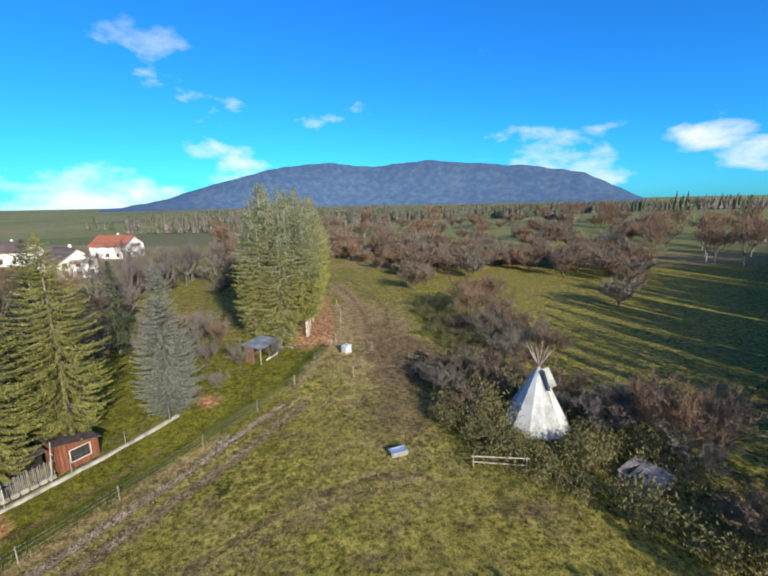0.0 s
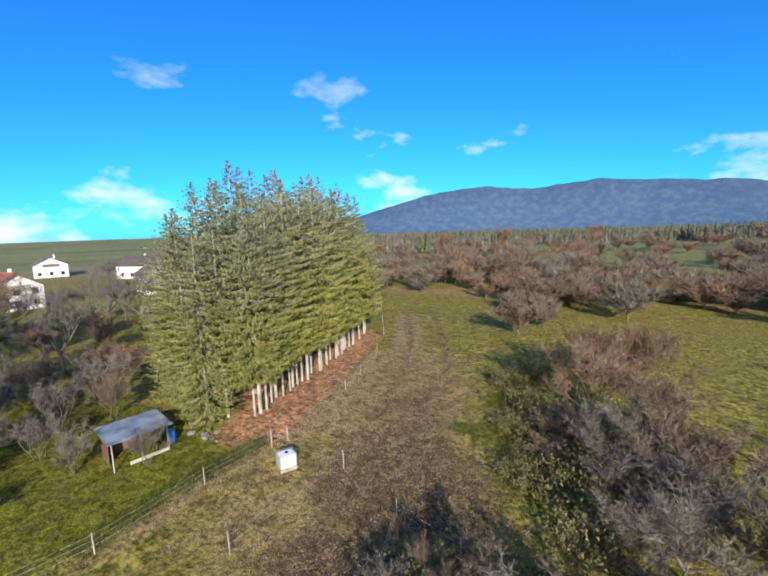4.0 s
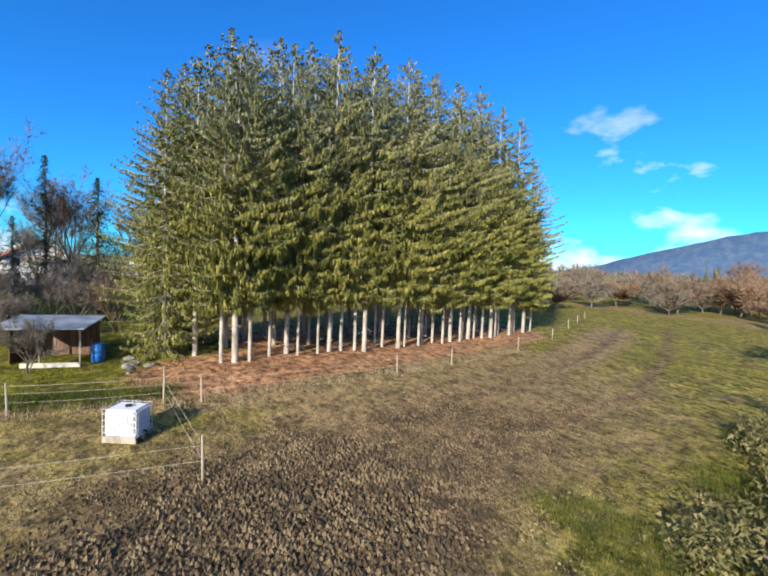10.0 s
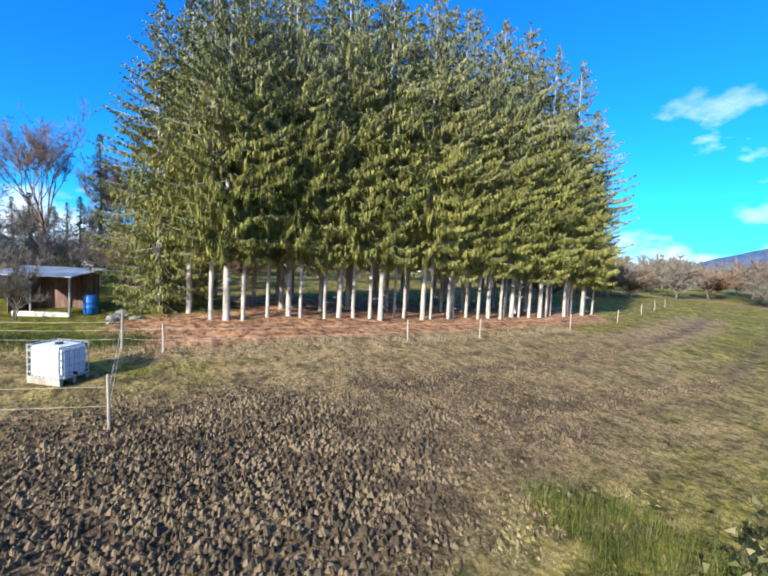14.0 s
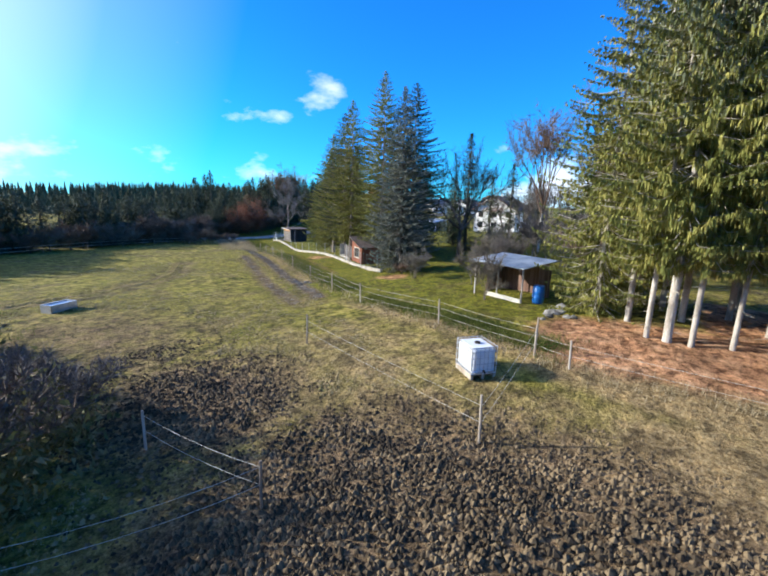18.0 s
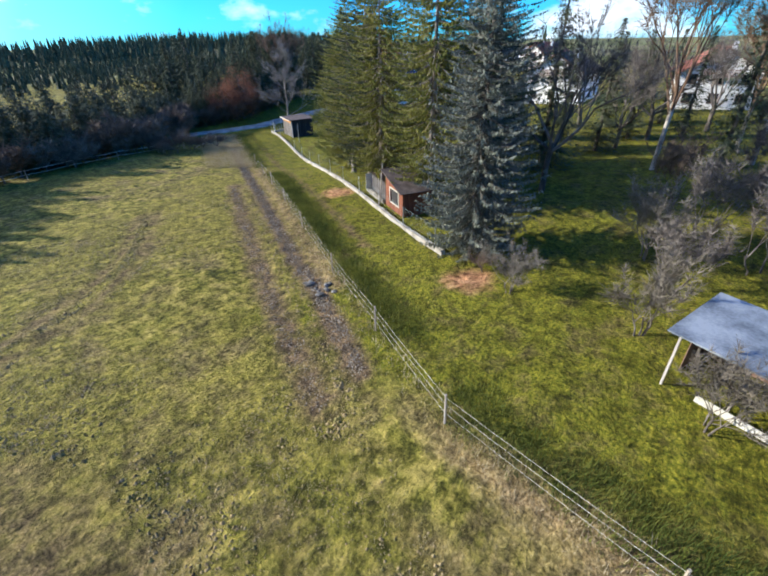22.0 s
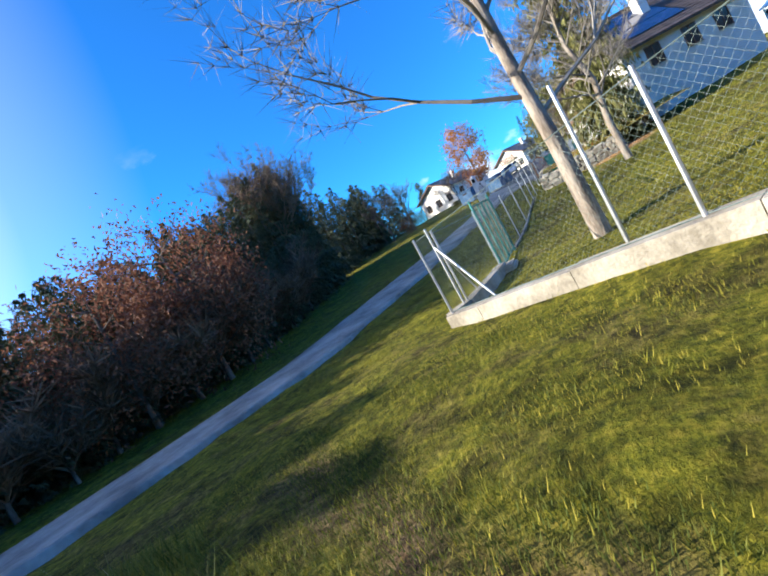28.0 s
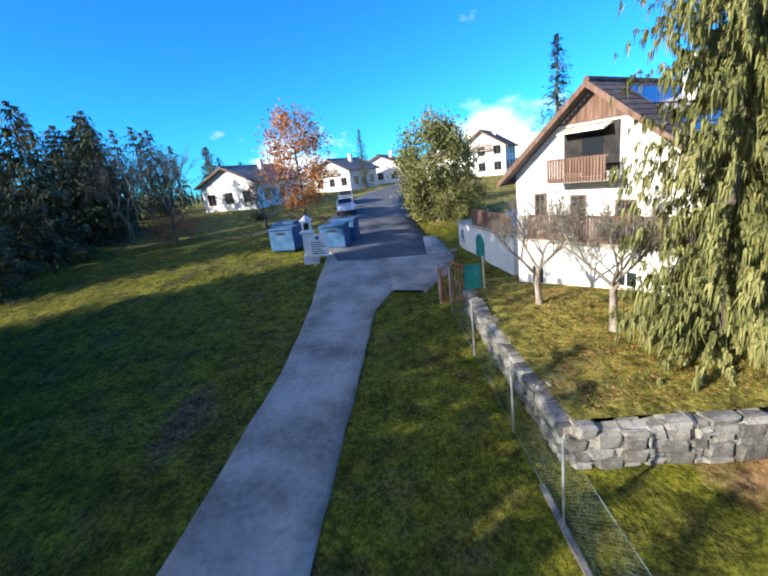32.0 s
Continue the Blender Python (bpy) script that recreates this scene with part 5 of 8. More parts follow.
for x, y, s in ((-73.5, -36.5, 1.0), (-71.0, -35.2, 0.9), (-76.5, -37.5, 1.0)):
    plant("birch", BIRCH, x, y, s, 1.0, None, "tall leafless birch in the front of the wood", "tree", "birches")
plant("copper_beech", BEECH, -55.0, -27.8, 1.1, 1.15, None, "young beech still holding copper-red leaves", "tree", "copper beeches")
plant("copper_beech", BEECH, -51.0, -27.6, 0.95, 1.05, None, "young beech still holding copper-red leaves", "tree", "copper beeches")
plant("copper_beech", BEECH, -97.0, -35.0, 0.62, 0.62, None, "low beech bush with red-brown leaves", "tree", "copper beeches")
for x, y, s in ((-74, -40.5, 1.1), (-99, -40, 0.7), (-103.5, -38.5, 0.7)):
    plant("bare_tree", BARE[int(abs(x)) % 2], x, y, s, 1.1, None, "leafless tree at the edge of the wood", "tree", "bare edge trees")
for i in range(46):
    y = rnd.uniform(22, 130)
    x = max(y * 1.0, 55) + 12 + 48 * rnd.random() ** 1.5
    deep_wood.append((FOREST[i % 3], rooted(x, y, rnd.uniform(1.1, 1.4), rnd.uniform(0.9, 1.15))))
for i in range(34):
    yaw, far = radians(rnd.uniform(-47, -33)), rnd.uniform(170, 300)
    plant("birch", BIRCH_FAR, -far * math.sin(yaw), far * math.cos(yaw), rnd.uniform(0.8, 1.3), rnd.uniform(0.8, 1.1), None, "distant leafless tree with reddish twigs", "tree", "hedgerow trees")


for x, y in ((37, 24), (32, 12), (27, 2), (42, 34), (47, 42), (29, 16.5), (34, 18.5), (24.5, 9), (39, 29.5), (31, 6), (45, 37.5), (40, 24), (44.5, 28), (48, 33), (51, 39), (53, 44), (57, 49), (36, 20), (41, 18), (50, 28), (55, 36), (60, 44), (62, 52), (47, 22), (58, 30)):
    plant("forest_spruce", FOREST[int(x) % 3], x, y, 1.1, 0.5 + 0.012 * (x - 24), None, "dark spruce at the paddock's southern edge", "tree", "spruces of the wood", 0.2)
for i in range(26):
    x, y = rnd.uniform(-37.5, -27.0), rnd.uniform(-17.5, -6.5)
    if y > -1.1 * (x + 27) - 17:
        plant("shrub", HEDGE[i % 3], x, y, rnd.uniform(0.3, 0.62), rnd.uniform(0.7, 1.1), None, "low leafless scrub on the bank", "shrub", "scrub on the bank")
for x, y, s in ((18.0, 57.5, 1.35), (20.5, 60.5, 1.3), (16.8, 61.5, 1.3), (22.5, 56.0, 1.3), (19.0, 53.5, 1.1), (23.5, 62.0, 1.35), (18.5, 64.5, 1.4), (15.2, 65.5, 1.0), (7.4, 40.6, 0.75), (9.4, 38.6, 0.8), (6.4, 43.2, 0.65), (8.8, 36.2, 0.75), (11.6, 39.8, 0.85), (6.0, 46.0, 0.7), (10.5, 45.2, 0.95), (12.8, 42.6, 0.75), (8.6, 47.2, 0.85), (14.5, 45.5, 1.0), (23.6, 33.2, 1.25), (25.8, 31.0, 1.35), (22.4, 36.4, 0.9), (21.5, 34.0, 1.3), (24.0, 35.8, 1.3), (17.6, 40.5, 0.95), (20.0, 39.5, 1.0), (15.0, 41.0, 0.8), (25.5, 28.5, 0.9)):
    plant("shrub", HEDGE[int(x) % 3], x, y, s, 0.95, None, "dense leafless thorn bush beside the paddock", "shrub", "thorn bushes")
for x, y, s in ((11.0, 58.8, 0.9), (13.2, 59.5, 1.1), (14.5, 57.0, 1.2), (11.8, 62.5, 1.0), (10.2, 66.0, 1.0), (12.4, 68.5, 1.2), (10.8, 72.0, 1.0), (15.8, 60.5, 1.3), (14.8, 53.5, 1.2), (12.0, 49.5, 1.0), (8.6, 48.0, 1.0), (6.6, 46.6, 0.9), (8.8, 33.0, 0.9), (9.6, 36.5, 1.1), (10.8, 39.5, 1.2), (13.4, 41.2, 1.2), (17.0, 40.5, 1.3), (19.8, 37.5, 1.2), (19.5, 32.5, 1.2), (16.5, 30.4, 0.9), (12.4, 31.0, 0.8), (22.0, 30.0, 1.2), (23.5, 26.0, 1.2), (18.0, 24.0, 1.1), (20.5, 21.5, 1.2), (7.6, 41.0, 0.9), (10.4, 42.0, 1.1), (7.5, 40.0, 0.9), (9.6, 33.5, 0.8), (11.0, 31.6, 0.9), (18.5, 30.5, 0.9), (21.5, 31.8, 1.0), (24.5, 27.8, 1.0), (26.0, 24.0, 1.1), (22.5, 22.5, 1.0), (9.0, 76.0, 1.0), (12.0, 80.0, 1.3), (9.8, 30.8, 1.2), (8.2, 34.4, 1.2), (7.4, 37.6, 1.1), (10.8, 35.0, 1.3), (10.0, 38.2, 1.3), (12.4, 28.4, 1.1), (14.6, 26.2, 0.8), (16.6, 29.2, 1.0), (6.4, 35.8, 0.8), (12.6, 44.0, 1.3), (16.0, 43.0, 1.3), (19.5, 42.0, 1.3), (22.5, 19.5, 1.1)):
    plant("bramble", BRAMBLE, x, y, s, rnd.uniform(0.9, 1.5), None, "low tangled bramble thicket with green-brown leaves", "shrub", "brambles")


def far_wood(name, place, seed, n, h, label, mat="needles_dark"):
    """A distant wood: many small ragged cones in one mesh."""
    r2, g = random.Random(seed), Geo()
    for _ in range(n):
        x, y = place(r2)
        z, hh = ground_z(x, y) - 0.5, h * r2.uniform(0.7, 1.25)
        w = hh * r2.uniform(0.14, 0.2)
        for k in range(5):
            zz, ww = z + hh * (0.12 + 0.17 * k), w * (1 - 0.19 * k)
            for s in range(5):
                a = 1.2566 * s + r2.uniform(-0.4, 0.4)
                b = a + r2.uniform(1.0, 1.7)
                g.tri((x + ww * math.cos(a), y + ww * math.sin(a), zz + r2.uniform(-0.3, 0.2)), (x + ww * math.cos(b), y + ww * math.sin(b), zz), (x + r2.uniform(-.2, .2), y + r2.uniform(-.2, .2), zz + hh * 0.26))
    tagged(new(name, g.mesh(name, mat)), label, "wood", kind="stuff")


def south_place(r2):
    yaw, far = radians(r2.uniform(140, 215)), r2.uniform(130, 330)
    return -8 - far * math.sin(yaw), far * math.cos(yaw) + 20


def west_place(r2):
    return r2.uniform(-190, -118), r2.uniform(-110, -48)


def east_place(r2):
    y = r2.uniform(15, 140)
    return max(y, 50) + 16 + 80 * r2.random() ** 1.4, y


far_wood("eastern_wood", east_place, 5, 330, 18, "dark conifer wood on the eastern slope")
def hill_place(r2):
    while True:
        x, y = -330 + r2.gauss(0, 170), -430 + r2.gauss(0, 130)
        if math.hypot(x + 60, y) > 260:
            return x, y


far_wood("hill_wood", hill_place, 6, 2200, 15, "conifer forest covering the distant hill")
far_wood("far_wood", south_place, 3, 1700, 5.5, "dense dark conifer wood on the southern slope")


def copse_place(r2):
    """Rows of trees along the field edges of the northern plain."""
    k = r2.randrange(22)
    r4 = random.Random(700 + k)
    yaw, far, turn, ln = radians(r4.uniform(-44, 34)), r4.uniform(380, 1500), r4.uniform(-0.5, 0.5), r4.uniform(60, 220)
    u = r2.uniform(-1, 1) * ln
    return -far * math.sin(yaw) + u * math.cos(turn) + r2.gauss(0, 7), far * math.cos(yaw) + u * math.sin(turn) + r2.gauss(0, 9)


far_wood("field_copses", copse_place, 8, 1500, 13, "dark rows of trees along the fields of the plain", "twig_dark")
far_wood("plain_copses", copse_place, 18, 700, 15, "dark conifer clumps among the fields of the plain")
for i in range(26):
    x, y = west_place(rnd)
    deep_wood.append((FOREST[i % 3], rooted(x, y, rnd.uniform(0.9, 1.2), rnd.uniform(0.45, 0.62))))
join_mass("deep_wood", deep_wood, "dark spruces standing deep in the woods", "wood")


# ---- garden wall ----
def wall_run(name, length, label):
    """A low cast wall in bays that follow the land."""
    top = tagged(new(name), label, "wall", kind="structure")
    r2 = random.Random(2)
    s, bay = 0.0, 2.0
    while s < length:
        e = min(length, s + bay - 0.012)
        (ax, ay), (bx, by) = wall_point(s, -0.12), wall_point(e, -0.12)
        (cx, cy), (dx, dy) = wall_point(e, 0.12), wall_point(s, 0.12)
        za, zb = ground_z(ax, ay), ground_z(bx, by)
        j = r2.uniform(-0.02, 0.02)
        g = Geo()
        g.v = [(ax, ay, za - 0.4), (bx, by, zb - 0.4), (cx, cy, zb - 0.4), (dx, dy, za - 0.4), (ax, ay, za + 0.25 + j), (bx, by, zb + 0.25 + j), (cx, cy, zb + 0.27 + j), (dx, dy, za + 0.27 + j)]
        g.f = [(3, 2, 1, 0), (4, 5, 6, 7), (0, 1, 5, 4), (1, 2, 6, 5), (2, 3, 7, 6), (3, 0, 4, 7)]
        part("wall_bay", g.mesh("wall_bay", "concrete"), None, top)
        s += bay
    return top


wall_run("garden_wall", 59.0, "low pale cast concrete garden wall along the grass strip")


# ---- fences ----
def rail_fence(name, posts, heights, post_h, label, post_label="", wires=(0.45, 0.8, 1.1), wire_r=0.0055, post_r=0.04, sag=0.05, wire_mat="tape", group="paddock fences"):
    x0, y0 = posts[0]
    z0 = ground_z(x0, y0)
    top = thing(name, x0, y0, z0, 0, label, "fence", group)
    r2 = random.Random(int(abs(x0 * 10 + y0)))
    tops = []
    for i, (x, y) in enumerate(posts):
        z = ground_z(x, y) - z0
        lx, ly = r2.uniform(-0.05, 0.05), r2.uniform(-0.05, 0.05)
        ph = post_h * (heights[i] if heights else 1)
        g = Geo().tube([(x - x0, y - y0, z - 0.3), (x - x0 + lx * 0.5, y - y0 + ly * 0.5, z + ph * 0.5), (x - x0 + lx, y - y0 + ly, z + ph)], [post_r, post_r * 0.95, post_r * 0.85], 7)
        part("post", g.mesh("post", "pole_wood"), None, top)
        tops.append((x - x0, y - y0, z))
    for a, b in zip(tops, tops[1:]):
        for w in wires:
            pts = [tuple(a[k] + (b[k] - a[k]) * f + ((w - sag * 4 * f * (1 - f)) if k == 2 else 0) for k in range(3)) for f in (0, 0.2, 0.4, 0.6, 0.8, 1)]
            part("fence_tape", Geo().tube(pts, wire_r, 4, False).mesh("fence_tape", wire_mat), None, top)
    return top


def spread_posts(pts, step):
    out = [pts[0]]
    for a, b in zip(pts, pts[1:]):
        k = max(1, round(math.hypot(b[0] - a[0], b[1] - a[1]) / step))
        out += [(a[0] + (b[0] - a[0]) * i / k, a[1] + (b[1] - a[1]) * i / k) for i in range(1, k + 1)]
    return out


rail_fence("paddock_fence", FENCE, None, 1.25, "paddock fence of thin wooden posts with pale tapes")
rail_fence("paddock_fence", spread_posts(FENCE_N, 9.0), None, 1.1, "paddock fence of thin posts beside the grove", wires=(0.5, 0.9))
rail_fence("paddock_fence", [(-6.8, 55.2), (-1.0, 55.5), (-3.2, 46.3)], [1.3, 1.15, 1.1], 1.2, "rope fence crossing the paddock beside the water tank", wires=(0.55, 1.05))
rail_fence("paddock_fence", [(-28.5, -10.4), (-23.5, -10.6), (-18.5, -10.0), (-13.5, -9.0), (-8.0, -7.4), (-2.5, -6.0)], None, 1.0, "pale rail fence along the foot of the meadow", wires=(0.5, 0.95), wire_r=0.02)
rail_fence("paddock_fence", [(4.0, 52.4), (4.6, 48.2)], None, 1.1, "slack rope fence between leaning posts", wires=(0.5, 0.95), sag=0.12)
rail_fence("paddock_fence", [(4.0, 52.4), (8.2, 50.4), (13.5, 47.0)], None, 1.1, "slack rope fence between leaning posts", wires=(0.5, 0.95), sag=0.15)


# ---- things in the paddock ----
def water_tank(x, y, rz):
    """A square plastic tank in a tube cage on a pallet."""
    z = ground_z(x, y)
    top = thing("water_tank", x, y, z, rz, "white plastic water tank in a galvanised cage on a pallet", "water tank")
    part("tank", bevelled("tank", -0.56, -0.46, 0.17, 0.56, 0.46, 1.10, "white_plastic", 0.07), None, top)
    pal = part("pallet", Geo().box(-0.6, -0.5, 0.12, 0.6, 0.5, 0.15).mesh("pallet", "pole_wood"), None, top, "weathered wooden pallet")
    for yy in (-0.44, 0, 0.44):
        part("runner", Geo().box(-0.6, yy - 0.05, -0.05, 0.6, yy + 0.05, 0.12).mesh("runner", "pole_wood"), None, pal)
    cage = part("cage", Geo().box(-0.6, -0.5, 0.15, 0.6, 0.5, 0.17).mesh("cage", "galvanised"), None, top)
    for i in range(9):
        px = -0.58 + 1.16 * i / 8
        for yy in (-0.49, 0.49):
            part("bar", Geo().tube([(px, yy, 0.17), (px, yy, 1.13)], 0.012, 5).mesh("bar", "galvanised"), None, cage)
    for i in range(7):
        py = -0.49 + 0.98 * i / 6
        for xx in (-0.59, 0.59):
            part("bar", Geo().tube([(xx, py, 0.17), (xx, py, 1.13)], 0.012, 5).mesh("bar", "galvanised"), None, cage)
    for zz in (0.3, 0.52, 0.74, 0.96, 1.13):
        part("hoop", Geo().tube([(-0.6, -0.5, zz), (0.6, -0.5, zz), (0.6, 0.5, zz), (-0.6, 0.5, zz), (-0.6, -0.5, zz)], 0.012, 5).mesh("hoop", "galvanised"), None, cage)
    part("lid", Geo().tube([(0.02, 0, 1.09), (0.02, 0, 1.16)], 0.11, 16).mesh("lid", "dark_void"), None, top, "dark screw lid")
    part("tap", Geo().tube([(0.55, 0, 0.26), (0.66, 0, 0.26), (0.68, 0, 0.2)], 0.035, 8).mesh("tap", "dark_void"), None, top)


water_tank(-4.55, 53.75, 52)


def trough(x, y):
    z = ground_z(x, y)
    top = thing("water_trough", x, y, z, 20, "low grey trough of water in the meadow", "trough")
    g = Geo().box(-0.75, -0.4, -0.05, 0.75, 0.4, 0.06).box(-0.75, -0.4, 0.06, -0.68, 0.4, 0.42).box(0.68, -0.4, 0.06, 0.75, 0.4, 0.42).box(-0.68, -0.4, 0.06, 0.68, -0.33, 0.42).box(-0.68, 0.33, 0.06, 0.68, 0.4, 0.42)
    part("basin", g.mesh("basin", "galvanised"), None, top)
    part("water", Geo().box(-0.67, -0.32, 0.07, 0.67, 0.32, 0.36).mesh("water", "water"), None, top, "still water with the sky's reflection painted in pale blue")


trough(1.4, 30.8)


def tipi(x, y):
    z = ground_z(x, y)
    top = thing("tipi", x, y, z, 0, "tall off-white canvas tipi with bare poles crossing above", "tent")
    r, h, n = 3.3, 5.9, 12
    for i in range(n):
        a0, a1 = 2 * math.pi * i / n, 2 * math.pi * (i + 1) / n
        g = Geo()
        rows = 7 if i != 10 else 5
        for k in range(rows):
            f = k / 6
            rr = r * (1 - 0.955 * f)
            for a, inn in ((a0, 1.0), ((a0 + a1) / 2, 0.955), (a1, 1.0)):
                g.v.append((rr * inn * math.cos(a), rr * inn * math.sin(a) - 0.3 * f, 0.05 + h * f))
        for k in range(rows - 1):
            g.f += [(k * 3, k * 3 + 1, k * 3 + 4, k * 3 + 3), (k * 3 + 1, k * 3 + 2, k * 3 + 5, k * 3 + 4)]
        part("canvas_panel", g.mesh("canvas_panel", "canvas", True), None, top)
        c = Vector((0, -0.3, h * 0.985))
        foot = Vector((r * 1.0 * math.cos(a0), r * math.sin(a0), 0.0))
        tip = c + (c - foot).normalized() * (2.0 + 0.3 * (i % 3))
        part("pole", Geo().tube([tuple(foot * 0.97 + Vector((0, 0, -0.1))), tuple(c + Vector((0.12 * math.cos(a0), 0.12 * math.sin(a0), 0))), tuple(tip)], [0.05, 0.04, 0.025], 6).mesh("pole", "pole_wood"), None, top)
    for a, out in ((300, -0.35), (330, 0.45)):
        ca, sa, ox, oy = math.cos(radians(a)), math.sin(radians(a)), 0.6 * math.cos(radians(a + out * 90)), 0.6 * math.sin(radians(a + out * 90))
        flap = [(1.2 * ca, 1.2 * sa - 0.2, 3.95), (1.2 * ca + ox, 1.2 * sa - 0.2 + oy, 4.2), (0.35 * ca + ox, 0.35 * sa - 0.3 + oy, 5.9), (0.22 * ca, 0.22 * sa - 0.3, 5.75)]
        part("smoke_flap", Geo().slab(flap, 0.03).mesh("smoke_flap", "canvas"), None, top, "loose grey canvas smoke flap")
    part("door_flap", Geo().slab([(1.9, -2.35, 0.1), (2.35, -1.95, 0.1), (1.55, -1.55, 2.0), (1.35, -1.8, 2.0)], 0.04).mesh("door_flap", "canvas"), None, top, "loose canvas door flap")


tipi(15.0, 35.6)


def crate(x, y, rz):
    """An open-topped timber bunker with loose boards."""
    z = ground_z(x, y)
    top = thing("timber_bunker", x, y, z, rz, "open weathered timber bunker with loose boards", "timber box")
    for (x0, y0, x1, y1) in ((-1.6, -1.3, 1.6, -1.22), (-1.6, 1.22, 1.6, 1.3), (-1.6, -1.2, -1.52, 1.2), (1.52, -1.2, 1.6, 1.2)):
        for k in range(3):
            part("board", Geo().box(x0, y0, 0.05 + 0.3 * k, x1, y1, 0.32 + 0.3 * k).mesh("board", "old_board"), None, top)
    r2 = random.Random(8)
    for k in range(7):
        a = r2.uniform(-1.2, 1.2)
        part("loose_board", Geo().slab([(-1.5, a, 0.95), (1.55, a + r2.uniform(-0.8, 0.8), 1.0), (1.55, a + 0.6, 1.0), (-1.5, a + 0.14, 0.95)], 0.04).mesh("loose_board", "old_board"), None, top)


crate(20.6, 27.2, 25)


def jump_stand(name, x, y, rz, w, label):
    """A show-jumping rail on two stands."""
    z = ground_z(x, y)
    top = thing(name, x, y, z, rz, label, "jump")
    for sx in (-w / 2, w / 2):
        st = part("stand", Geo().tube([(sx, 0, -0.1), (sx, 0, 1.2)], 0.045, 6).mesh("stand", "pole_wood"), None, top)
        for d in (-1, 1):
            part("brace", Geo().tube([(sx, d * 0.4, -0.1), (sx, 0, 0.6)], 0.03, 5).mesh("brace", "pole_wood"), None, st)
    part("rail", Geo().tube([(-w / 2 - 0.15, 0.06, 1.0), (w / 2 + 0.15, 0.06, 1.05)], 0.05, 7).mesh("rail", "pole_wood"), None, top)
    part("rail", Geo().tube([(-w / 2 - 0.1, 0.07, 0.5), (w / 2 + 0.1, 0.07, 0.42)], 0.05, 7).mesh("rail", "pole_wood"), None, top)


jump_stand("jump", -34.6, -9.6, 25, 3.2, "pale wooden jumping rail on two stands")
jump_stand("jump", -30.5, -10.0, 8, 3.2, "pale wooden jumping rail on two stands")
jump_stand("jump", 9.5, 28.6, -8, 4.2, "low white gate rail between stubby posts")
jump_stand("jump", 11.5, 45.4, 3, 8.5, "long low rail on stands beside the tipi")


def rocks(name, x, y, n, spread, size, seed, mat, label):
    r2 = random.Random(seed)
    for i in range(n):
        px, py = x + r2.gauss(0, spread), y + r2.gauss(0, spread)
        bm = bmesh.new()
        bmesh.ops.create_icosphere(bm, subdivisions=1, radius=1)
        s = size * r2.uniform(0.5, 1.2)
        for v in bm.verts:
            v.co = Vector((v.co.x * s * 1.2, v.co.y * s, v.co.z * s * 0.55)) * r2.uniform(0.75, 1.2)
        ob = part(name, bm, mat)
        ob.matrix_basis = pose(px, py, ground_z(px, py) + s * 0.18, 0, 0, r2.uniform(0, 360))
        tagged(ob, label, "stone", name + "s")


rocks("stone", -14.7, 33.5, 16, 0.5, 0.16, 1, "stone", "pale broken stone lying in the mud")
rocks("boulder", -12.2, 54.6, 8, 0.45, 0.3, 2, "stone", "pale boulder heaped at the grove's edge")


